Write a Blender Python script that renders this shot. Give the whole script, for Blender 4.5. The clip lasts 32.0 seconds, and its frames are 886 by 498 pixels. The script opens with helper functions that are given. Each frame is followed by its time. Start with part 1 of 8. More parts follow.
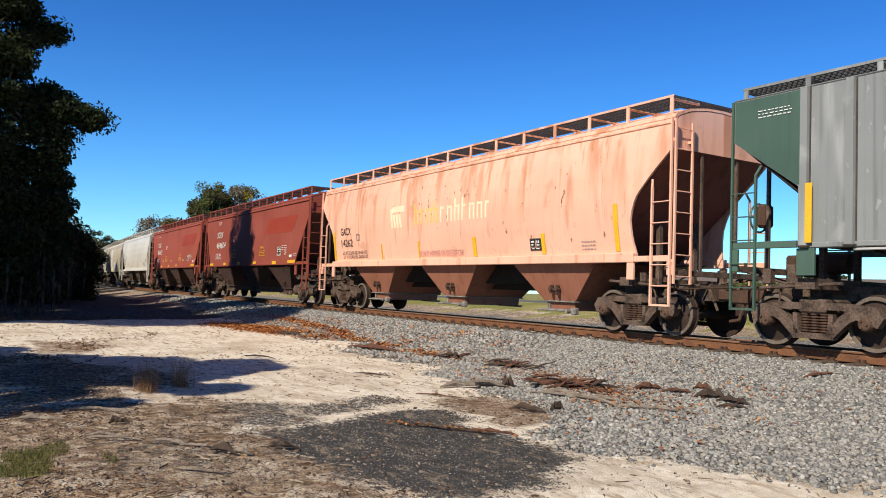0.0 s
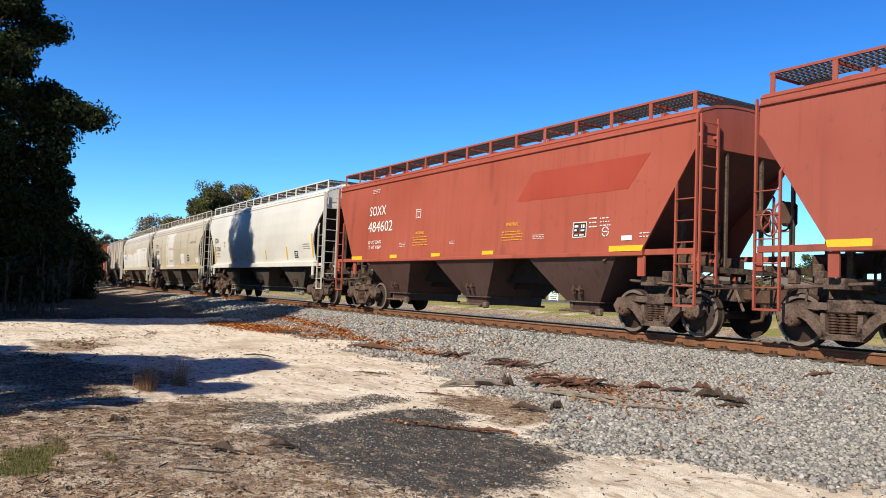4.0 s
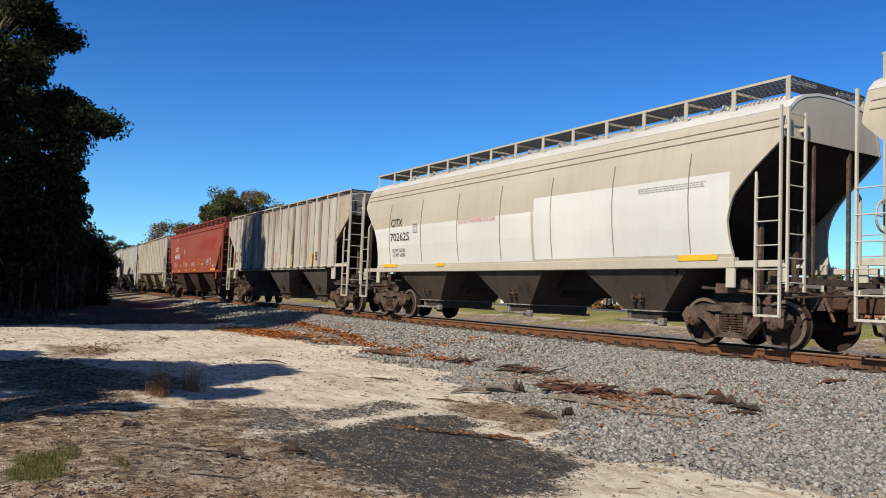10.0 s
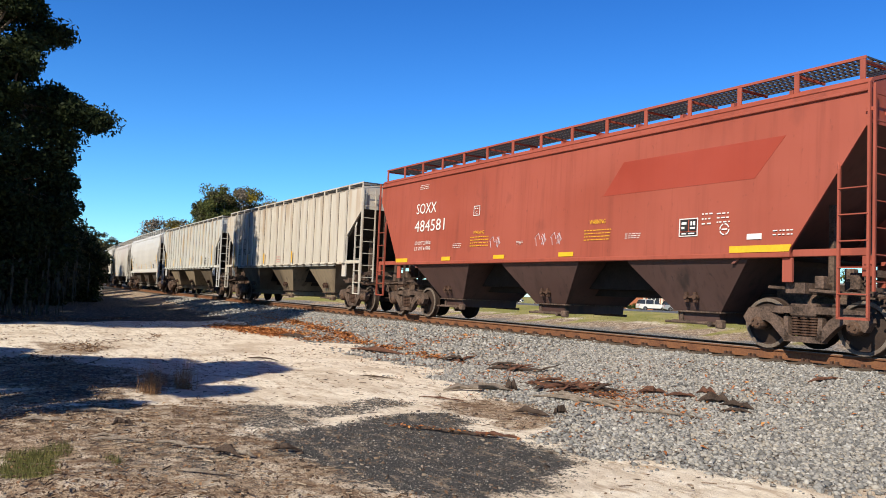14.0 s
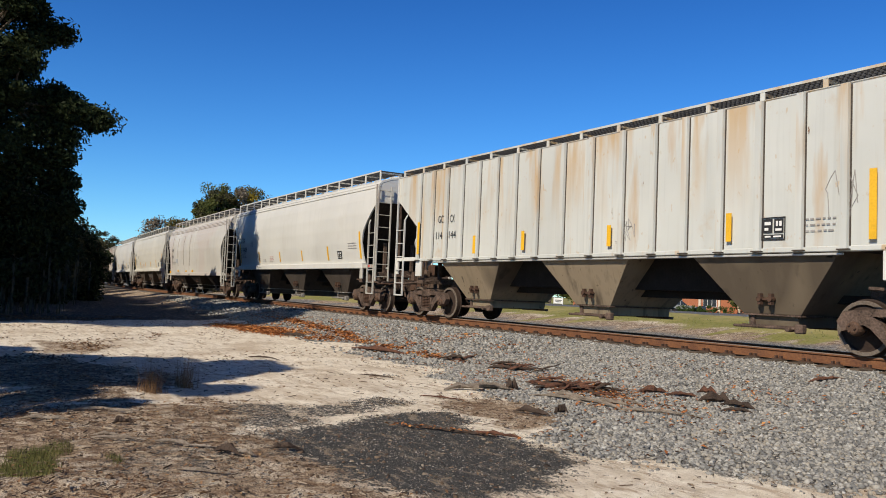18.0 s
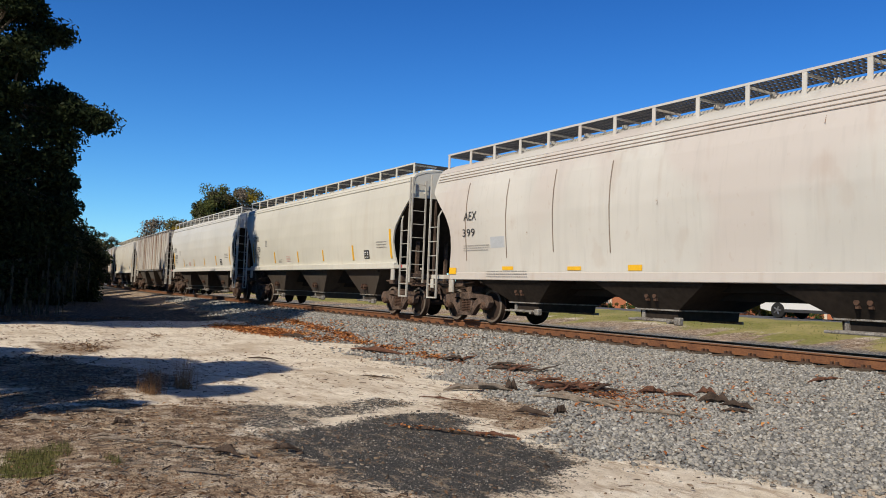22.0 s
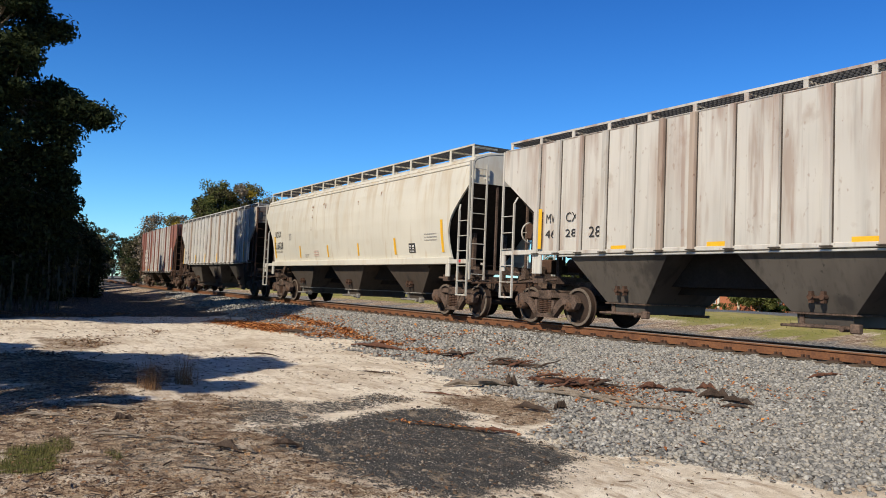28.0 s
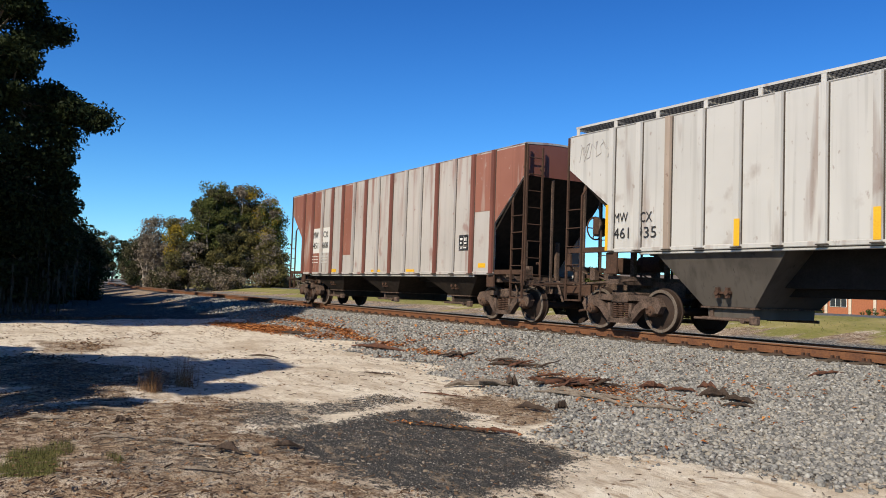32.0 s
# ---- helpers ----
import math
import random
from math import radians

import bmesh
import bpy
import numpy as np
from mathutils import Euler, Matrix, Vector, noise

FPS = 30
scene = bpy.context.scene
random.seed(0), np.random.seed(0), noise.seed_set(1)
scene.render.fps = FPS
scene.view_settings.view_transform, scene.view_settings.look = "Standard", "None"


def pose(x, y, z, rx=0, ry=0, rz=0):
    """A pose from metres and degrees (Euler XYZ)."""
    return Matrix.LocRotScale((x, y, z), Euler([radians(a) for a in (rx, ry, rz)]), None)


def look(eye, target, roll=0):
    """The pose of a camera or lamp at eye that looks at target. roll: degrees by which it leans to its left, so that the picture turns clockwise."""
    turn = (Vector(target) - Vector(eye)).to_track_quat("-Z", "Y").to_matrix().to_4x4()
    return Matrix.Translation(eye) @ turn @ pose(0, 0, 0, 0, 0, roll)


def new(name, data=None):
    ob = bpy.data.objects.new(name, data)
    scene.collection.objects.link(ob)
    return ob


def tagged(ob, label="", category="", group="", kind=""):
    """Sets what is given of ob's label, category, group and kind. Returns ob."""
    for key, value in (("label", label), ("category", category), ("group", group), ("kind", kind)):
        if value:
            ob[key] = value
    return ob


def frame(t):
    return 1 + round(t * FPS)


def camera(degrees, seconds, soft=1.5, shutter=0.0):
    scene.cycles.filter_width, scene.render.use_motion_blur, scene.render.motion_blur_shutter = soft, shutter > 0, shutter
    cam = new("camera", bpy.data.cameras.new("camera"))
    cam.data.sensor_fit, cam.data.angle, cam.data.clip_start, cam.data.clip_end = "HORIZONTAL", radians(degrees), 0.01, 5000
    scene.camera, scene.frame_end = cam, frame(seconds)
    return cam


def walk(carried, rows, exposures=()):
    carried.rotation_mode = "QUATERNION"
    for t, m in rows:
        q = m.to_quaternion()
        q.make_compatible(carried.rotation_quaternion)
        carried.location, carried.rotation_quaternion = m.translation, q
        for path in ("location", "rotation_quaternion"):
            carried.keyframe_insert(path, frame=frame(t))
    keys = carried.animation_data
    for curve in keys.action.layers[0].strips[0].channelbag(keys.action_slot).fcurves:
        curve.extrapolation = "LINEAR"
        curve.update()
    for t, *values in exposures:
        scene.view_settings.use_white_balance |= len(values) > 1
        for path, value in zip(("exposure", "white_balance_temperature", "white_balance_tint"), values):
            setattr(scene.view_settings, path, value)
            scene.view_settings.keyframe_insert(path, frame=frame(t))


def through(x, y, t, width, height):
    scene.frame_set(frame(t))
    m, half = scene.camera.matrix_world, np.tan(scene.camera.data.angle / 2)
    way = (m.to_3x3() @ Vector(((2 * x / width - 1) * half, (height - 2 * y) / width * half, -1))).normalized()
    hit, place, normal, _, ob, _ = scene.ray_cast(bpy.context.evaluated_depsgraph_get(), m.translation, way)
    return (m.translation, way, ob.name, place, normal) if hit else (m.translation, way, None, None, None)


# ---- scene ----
cam = camera(59.5, 32.0, 0.95)
EYE = 0.763                      # height of the eye over the rail tops
TURNS = [
    (0.0, 93.04, -2.07, 56.94), (0.5, 92.86, -2.1, 56.97), (1.0, 92.96, -2.1, 57.03), (1.5, 93.0, -2.1, 56.91),
    (2.0, 92.88, -2.07, 57.05), (2.5, 92.88, -2.1, 57.01), (3.0, 92.86, -2.18, 56.74), (3.5, 92.91, -2.14, 56.82),
    (5.5, 93.13, -2.25, 57.05), (6.0, 93.19, -2.33, 56.77), (6.5, 93.14, -2.24, 56.84), (7.0, 93.08, -2.19, 56.96),
    (7.5, 93.07, -2.24, 56.88), (8.0, 93.14, -2.25, 56.76), (8.5, 93.18, -2.29, 56.78), (9.0, 93.14, -2.22, 57.04),
    (9.5, 93.32, -2.24, 57.38), (10.0, 93.4, -2.2, 57.74), (10.5, 93.42, -2.26, 57.48), (11.0, 93.41, -2.21, 57.29),
    (11.5, 93.37, -2.33, 57.15), (12.0, 93.45, -2.34, 57.1), (12.5, 93.38, -2.31, 57.14), (13.0, 93.38, -2.33, 57.15),
    (13.5, 93.26, -2.36, 57.12), (14.0, 93.25, -2.31, 57.21), (14.5, 93.23, -2.3, 57.23), (16.5, 93.14, -2.38, 57.17),
    (17.0, 93.25, -2.37, 57.15), (17.5, 93.19, -2.37, 57.18), (18.0, 93.19, -2.38, 57.27), (18.5, 93.19, -2.27, 57.27),
    (19.0, 93.18, -2.32, 57.25), (19.5, 93.24, -2.38, 57.21), (20.0, 93.31, -2.32, 57.22), (20.5, 93.25, -2.31, 57.27),
    (21.0, 93.18, -2.32, 57.27), (21.5, 93.25, -2.32, 57.2), (22.0, 93.25, -2.33, 57.21), (22.5, 93.31, -2.3, 57.26),
    (23.0, 93.25, -2.27, 57.23), (23.5, 93.2, -2.28, 57.21), (24.0, 93.14, -2.19, 57.15), (24.5, 93.15, -2.21, 57.36),
    (26.5, 93.08, -2.26, 57.01), (27.0, 93.03, -2.2, 57.19), (27.5, 92.88, -2.31, 57.21), (28.0, 92.94, -2.34, 57.23),
    (28.5, 92.88, -2.34, 57.09), (29.0, 92.94, -2.3, 57.24), (29.5, 92.88, -2.34, 57.12), (30.0, 92.92, -2.24, 57.06),
    (30.5, 92.97, -2.26, 57.13), (31.0, 92.91, -2.28, 57.03), (31.5, 92.92, -2.29, 56.97), (32.0, 92.98, -1.97, 57.23)]
STOPS = [(0, 0.25), (1, 0.18), (2, 0.22), (3, 0.50), (4.5, 0.40), (6, 0.20), (7, 0.0), (8, -0.08), (9, 0.02), (11, 0.03), (12, 0.03), (13, 0.12), (14, 0.40), (15.5, 0.25), (17, 0.07), (18, 0.0),
         (20, 0.05), (21, -0.07), (22, -0.03), (23, -0.10), (24, -0.10), (27, -0.04), (28, 0.10), (30, 0.08), (32, 0.08)]
walk(cam, [(t, pose(0, 0, EYE, rx, ry, rz)) for t, rx, ry, rz in TURNS], STOPS)

# ---- world and sun ----
SUN_FROM = Vector((0.39, -0.92, 0.74)).normalized()
world = bpy.data.worlds.new("sky")
scene.world = world
world.use_nodes = True
wn = world.node_tree.nodes
sky = wn.new("ShaderNodeTexSky")
sky.sky_type = 'NISHITA'
sky.sun_disc = False
sky.sun_elevation = math.asin(SUN_FROM.z)
sky.sun_rotation = math.atan2(SUN_FROM.x, SUN_FROM.y)
sky.air_density, sky.dust_density, sky.ozone_density = 1.0, 0.0, 4.0
rich = wn.new("ShaderNodeHueSaturation")
rich.inputs["Saturation"].default_value = 1.22
tint = wn.new("ShaderNodeMix")
tint.data_type, tint.blend_type = 'RGBA', 'MULTIPLY'
tint.inputs[0].default_value = 1.0
deep = wn.new("ShaderNodeMix")             # clear sky: pale at the horizon, deep blue overhead
deep.data_type = 'RGBA'
deep.inputs[6].default_value, deep.inputs[7].default_value = (0.60, 1.01, 1.32, 1), (0.19, 0.44, 0.86, 1)
heading, split, climb = wn.new("ShaderNodeTexCoord"), wn.new("ShaderNodeSeparateXYZ"), wn.new("ShaderNodeMapRange")
climb.inputs[1].default_value, climb.inputs[2].default_value = 0.02, 0.62
world.node_tree.links.new(heading.outputs["Generated"], split.inputs[0])
world.node_tree.links.new(split.outputs[2], climb.inputs[0])
world.node_tree.links.new(climb.outputs[0], deep.inputs[0])
crown, dim = wn.new("ShaderNodeMapRange"), wn.new("ShaderNodeMix")
crown.inputs[1].default_value, crown.inputs[2].default_value = 0.36, 0.80
dim.data_type, dim.blend_type = 'RGBA', 'MULTIPLY'
dim.inputs[7].default_value = (0.55, 0.45, 0.38, 1)
world.node_tree.links.new(split.outputs[2], crown.inputs[0])
world.node_tree.links.new(crown.outputs[0], dim.inputs[0])
world.node_tree.links.new(deep.outputs[2], dim.inputs[6])
world.node_tree.links.new(dim.outputs[2], tint.inputs[7])
world.node_tree.links.new(sky.outputs[0], rich.inputs["Color"])
world.node_tree.links.new(rich.outputs[0], tint.inputs[6])
world.node_tree.links.new(tint.outputs[2], wn["Background"].inputs[0])
wn["Background"].inputs[1].default_value = 0.112
sun = new("sun", bpy.data.lights.new("sun", 'SUN'))
sun.data.energy, sun.data.angle, sun.data.color = 5.0, radians(0.5), (1.0, 0.90, 0.74)
sun.matrix_world = look(SUN_FROM * 60, (0, 0, 0))
scene.view_settings.exposure = 0.0

# ---- the track's curve and the train's speed ----
DIST, RAD = 13.497, 1039.5


def arc(s, lat=0.0, z=0.0):
    a, r = s / RAD, RAD - lat
    return Vector((r * math.sin(a), DIST + RAD - r * math.cos(a), z))


def lat_of(x, y):
    return RAD - np.hypot(x, y - DIST - RAD)


def run(t):
    u = t - 16
    return 9.55 * u + 0.01386 * u * u + 1.074e-4 * u ** 3


# ---- materials ----
def links(m):
    return m.node_tree.links.new


def plain(name, color, rough=0.6, metal=0.0, vary=0.25, scale=6.0, bump=0.0, second=None):
    """A surface with two scales of variation and a fine relief."""
    m = bpy.data.materials.new(name)
    m.use_nodes = True
    n, ln = m.node_tree.nodes, links(m)
    b = n["Principled BSDF"]
    b.inputs["Roughness"].default_value, b.inputs["Metallic"].default_value = rough, metal
    b.inputs["Specular IOR Level"].default_value = 0.2 if rough > 0.65 else 0.5
    tc = n.new("ShaderNodeTexCoord")
    n1, n2 = n.new("ShaderNodeTexNoise"), n.new("ShaderNodeTexNoise")
    n1.inputs["Scale"].default_value, n1.inputs["Detail"].default_value = scale, 6
    n2.inputs["Scale"].default_value, n2.inputs["Detail"].default_value = scale * 7, 4
    ln(tc.outputs["Object"], n1.inputs["Vector"]), ln(tc.outputs["Object"], n2.inputs["Vector"])
    add = n.new("ShaderNodeMath")
    add.operation = 'ADD'
    ln(n1.outputs[0], add.inputs[0]), ln(n2.outputs[0], add.inputs[1])
    ramp = n.new("ShaderNodeMapRange")
    ramp.inputs[1].default_value, ramp.inputs[2].default_value = 0.7, 1.3
    ln(add.outputs[0], ramp.inputs[0])
    mix = n.new("ShaderNodeMix")
    mix.data_type = 'RGBA'
    dark = second or tuple(c * (1 - vary) for c in color)
    light = color if second else tuple(min(1, c * (1 + vary)) for c in color)
    mix.inputs[6].default_value, mix.inputs[7].default_value = (*dark, 1), (*light, 1)
    ln(ramp.outputs[0], mix.inputs[0]), ln(mix.outputs[2], b.inputs["Base Color"])
    if bump:
        bp = n.new("ShaderNodeBump")
        bp.inputs["Strength"].default_value, bp.inputs["Distance"].default_value = bump, 0.02
        ln(n2.outputs[0], bp.inputs["Height"]), ln(bp.outputs[0], b.inputs["Normal"])
    return m


def paint(name, color, streak=(0.16, 0.07, 0.035), amount=0.3, grime=0.25, rough=0.5, patch=None, seed=0.0, run=None):
    """Old car paint: soft fading, runs of dirt or rust down the side, rust freckles."""
    m = bpy.data.materials.new(name)
    m.use_nodes = True
    n, ln = m.node_tree.nodes, links(m)
    b = n["Principled BSDF"]
    b.inputs["Roughness"].default_value = rough
    tc = n.new("ShaderNodeTexCoord")
    info, spread, far_off = n.new("ShaderNodeObjectInfo"), n.new("ShaderNodeVectorMath"), n.new("ShaderNodeMath")
    far_off.operation = 'MULTIPLY'
    far_off.inputs[1].default_value = 60.0
    spread.operation = 'ADD'
    ln(info.outputs["Random"], far_off.inputs[0]), ln(tc.outputs["Object"], spread.inputs[0]), ln(far_off.outputs[0], spread.inputs[1])

    def noised(sx, sy, sz, detail, lo, hi):
        mp, no, mr = n.new("ShaderNodeMapping"), n.new("ShaderNodeTexNoise"), n.new("ShaderNodeMapRange")
        mp.inputs["Scale"].default_value = (sx, sy, sz)
        mp.inputs["Location"].default_value = (seed * 13.7, seed * 3.1, seed)
        no.inputs["Scale"].default_value, no.inputs["Detail"].default_value = 1.0, detail
        mr.inputs[1].default_value, mr.inputs[2].default_value = lo, hi
        ln(spread.outputs[0], mp.inputs[0]), ln(mp.outputs[0], no.inputs[0]), ln(no.outputs[0], mr.inputs[0])
        return mr.outputs[0]

    def mixed(fac, a, bcol, mul=1.0):
        mu = n.new("ShaderNodeMath")
        mu.operation = 'MULTIPLY'
        mu.inputs[1].default_value = mul
        ln(fac, mu.inputs[0])
        mx = n.new("ShaderNodeMix")
        mx.data_type = 'RGBA'
        ln(mu.outputs[0], mx.inputs[0])
        for k, v in ((6, a), (7, bcol)):
            if isinstance(v, tuple):
                mx.inputs[k].default_value = (*v, 1)
            else:
                ln(v, mx.inputs[k])
        return mx.outputs[2]

    faded = tuple(min(0.9, c * 1.12 + 0.012) for c in color)
    col = mixed(noised(0.35, 0.35, 0.5, 5, 0.35, 0.65), color, faded)
    if patch:
        col = mixed(noised(0.22, 0.2, 0.16, 3, 0.5, 0.56), col, patch)
    col = mixed(noised(3.4, 3.4, 0.14, 7, 0.52, 0.70), col, tuple(c * 0.58 for c in color), grime)
    col = mixed(noised(11, 11, 0.35, 6, 0.56, 0.68), col, tuple(c * 0.5 for c in color), grime * 0.7)
    col = mixed(noised(2.3, 2.3, 0.30, 8, 0.60, 0.70), col, streak, amount)
    col = mixed(noised(1.1, 1.1, 0.9, 9, 0.64, 0.70), col, streak, amount * 0.7)
    col = mixed(noised(9, 9, 5, 4, 0.66, 0.72), col, streak, amount * 0.8)
    if run:
        # rust that has run down from the roof's edge
        xyz, high, both = n.new("ShaderNodeSeparateXYZ"), n.new("ShaderNodeMapRange"), n.new("ShaderNodeMath")
        high.inputs[1].default_value, high.inputs[2].default_value = 2.3, 4.45
        both.operation = 'MULTIPLY'
        ln(tc.outputs["Object"], xyz.inputs[0]), ln(xyz.outputs[2], high.inputs[0]), ln(high.outputs[0], both.inputs[0])
        ln(noised(2.6, 2.6, 0.32, 8, 0.50, 0.64), both.inputs[1])
        col = mixed(both.outputs[0], col, run, 0.75)
        col = mixed(noised(4.2, 4.2, 0.16, 8, 0.62, 0.68), col, run, 0.45)
    ln(col, b.inputs["Base Color"])
    bp = n.new("ShaderNodeBump")
    bp.inputs["Strength"].default_value, bp.inputs["Distance"].default_value = 0.25, 0.03
    ln(noised(0.9, 0.9, 0.5, 2, 0.2, 0.8), bp.inputs["Height"]), ln(bp.outputs[0], b.inputs["Normal"])
    return m


M_RUST = plain("rusty_steel", (0.10, 0.056, 0.038), 0.85, 0.0, 0.35, 3.0, 0.3, second=(0.05, 0.03, 0.022))
M_TRUCK = plain("grimy_cast_steel", (0.165, 0.112, 0.086), 0.8, 0.0, 0.4, 4.0, 0.3, second=(0.032, 0.023, 0.018))
M_WHEEL = plain("dark_rusty_wheel", (0.055, 0.036, 0.027), 0.7, 0.1, 0.4, 4.0, 0.2, second=(0.035, 0.024, 0.02))
M_CAP = plain("rusty_bearing_cap", (0.15, 0.085, 0.055), 0.75, 0.1, 0.3, 8.0, 0.2, second=(0.06, 0.04, 0.03))
M_DUSTRIM = plain("dusty_wheel_rim", (0.20, 0.165, 0.135), 0.75, 0.1, 0.3, 5.0, 0.1, second=(0.10, 0.075, 0.058))
M_RIBSHADE = plain("rib_shade_brown", (0.085, 0.07, 0.058), 0.85, 0.0, 0.35, 6.0, second=(0.04, 0.032, 0.027))
M_BLACK = plain("underfloor_shade_black", (0.022, 0.018, 0.016), 0.75, 0.0, 0.3, 4.0, 0.1)
# Grime made darker still to carry the shade of hoppers and slope sheets.
M_UNDER = plain("shaded_hopper_grime", (0.040, 0.030, 0.023), 0.8, 0.0, 0.35, 1.2, 0.1, second=(0.015, 0.012, 0.010))
M_RAIL = plain("rusty_rail", (0.22, 0.098, 0.044), 0.8, 0.0, 0.3, 4.0, 0.2, second=(0.11, 0.05, 0.03))
M_SHINE = plain("worn_rail_head", (0.20, 0.15, 0.12), 0.75, 0.0, 0.2, 5.0)
M_TIE = plain("old_creosoted_wood", (0.10, 0.075, 0.055), 0.9, 0.0, 0.35, 5.0, 0.4)
M_GRATE = plain("galvanised_grating", (0.075, 0.076, 0.08), 0.6, 0.5, 0.2, 4.0)
M_YELLOW = plain("reflective_yellow", (0.75, 0.42, 0.02), 0.5, 0.0, 0.12, 4.0)
M_INK = plain("black_stencil_ink", (0.03, 0.03, 0.032), 0.7, 0.0, 0.2, 3.0)
M_WHITEINK = plain("white_stencil_ink", (0.72, 0.71, 0.68), 0.6, 0.0, 0.1, 3.0)
M_FAINTINK = plain("worn_grey_ink", (0.30, 0.285, 0.27), 0.7, 0.0, 0.25, 3.0)
M_REDINK = plain("faded_red_ink", (0.56, 0.26, 0.23), 0.6, 0.0, 0.15, 3.0)
M_SPRAY = plain("pale_spray_paint", (0.42, 0.34, 0.36), 0.6, 0.0, 0.2, 5.0)
M_GATE = plain("dull_gate_metal", (0.36, 0.34, 0.31), 0.7, 0.2, 0.3, 5.0, second=(0.08, 0.065, 0.055))
M_GALV = plain("bare_light_metal", (0.55, 0.54, 0.50), 0.5, 0.3, 0.15, 5.0)


# ---- building blocks ----
CACHE = {}


def mesh_of(key, make):
    """One shared mesh for a key; make() returns a bmesh."""
    if key not in CACHE:
        bm = make()
        me = bpy.data.meshes.new(key.split("|")[0])
        bm.to_mesh(me)
        bm.free()
        me.materials.append(None)
        CACHE[key] = me
    return CACHE[key]


def piece(name, key, make, material, parent, at=None, label=""):
    """A part of a thing on a shared mesh, with its material on the object."""
    ob = new(name, mesh_of(name + "|" + key, make))
    ob.material_slots[0].link = 'OBJECT'
    ob.material_slots[0].material = material
    ob.parent = parent
    if at is not None:
        ob.matrix_basis = at
    if label:
        tagged(ob, label)
    return ob


def box(bm, x0, x1, y0, y1, z0, z1, bevel=0.0):
    r = bmesh.ops.create_cube(bm, size=1.0, matrix=Matrix.Translation(((x0 + x1) / 2, (y0 + y1) / 2, (z0 + z1) / 2))
                              @ Matrix.Diagonal((x1 - x0, y1 - y0, z1 - z0, 1)))
    if bevel:
        es = list({e for v in r["verts"] for e in v.link_edges})
        bmesh.ops.bevel(bm, geom=es, offset=bevel, segments=1, affect='EDGES')
    return bm


def boxes(*bs, bevel=0.0):
    bm = bmesh.new()
    for b in bs:
        box(bm, *b, bevel=bevel)
    return bm


def rod(bm, a, b, r, n=6, r2=None):
    a, b = Vector(a), Vector(b)
    d = b - a
    m = Matrix.Translation((a + b) / 2) @ d.to_track_quat('Z', 'Y').to_matrix().to_4x4()
    bmesh.ops.create_cone(bm, cap_ends=True, segments=n, radius1=r, radius2=r if r2 is None else r2, depth=d.length, matrix=m)


def rods(*rs, r=0.012, n=6):
    bm = bmesh.new()
    for a, b in rs:
        rod(bm, a, b, r, n)
    return bm


def prism(bm, pts, y0, y1):
    """A polygon in x, z pushed through y."""
    a = [bm.verts.new((x, y0, z)) for x, z in pts]
    b = [bm.verts.new((x, y1, z)) for x, z in pts]
    bm.faces.new(a), bm.faces.new(b[::-1])
    for i in range(len(pts)):
        j = (i + 1) % len(pts)
        bm.faces.new((a[j], a[i], b[i], b[j]))
    return bm


def lathe(bm, prof, n, m=Matrix()):
    """prof: (radius, y) round the y axis."""
    rings = []
    for r, y in prof:
        rings.append([bm.verts.new(m @ Vector((r * math.cos(2 * math.pi * i / n), y, r * math.sin(2 * math.pi * i / n)))) for i in range(n)])
    for p, q in zip(rings, rings[1:]):
        for i in range(n):
            bm.faces.new((p[i], p[(i + 1) % n], q[(i + 1) % n], q[i]))
    bm.faces.new(rings[0][::-1]), bm.faces.new(rings[-1])


def smooth(bm, angle=40):
    bm.normal_update()
    for f in bm.faces:
        f.smooth = True
    for e in bm.edges:
        if len(e.link_faces) == 2 and e.calc_face_angle(0) > radians(angle):
            e.smooth = False
    return bm


# ---- freight cars ----
# A car stands on its own zero: x along the rails (the way it runs), y away from the sunny side, z up from the rail tops.
class Kind:
    pass


def kind(name, sill, eave, lat, inset, roof, board, bays, ribs=0, band=0.0, wide=1.47):
    k = Kind()
    k.name, k.sill, k.eave, k.lat, k.inset, k.roof, k.board, k.bays, k.ribs, k.band, k.wide = name, sill, eave, lat, inset, roof, board, bays, ribs, band, wide
    return k


def lerp_table(tab, z):
    if z <= tab[0][0]:
        return tab[0][1]
    for (z0, a), (z1, b) in zip(tab, tab[1:]):
        if z <= z1:
            return a + (b - a) * (z - z0) / (z1 - z0)
    return tab[-1][1]


ROUND_CUT = [(1.5, 1.0), (1.74, 1.03), (1.9, 1.07), (2.1, 1.095), (2.35, 1.10), (2.55, 1.05), (2.72, 0.98), (2.85, 0.90), (3.02, 0.75), (3.2, 0.57), (3.5, 0.24), (3.68, 0.05), (3.75, 0.0)]
SLANT_CUT = [(1.6, 1.26), (2.72, 1.26), (3.62, 0.0)]
STEEP_CUT = [(1.6, 1.32), (1.75, 1.30), (3.65, 0.06), (3.7, 0.0)]
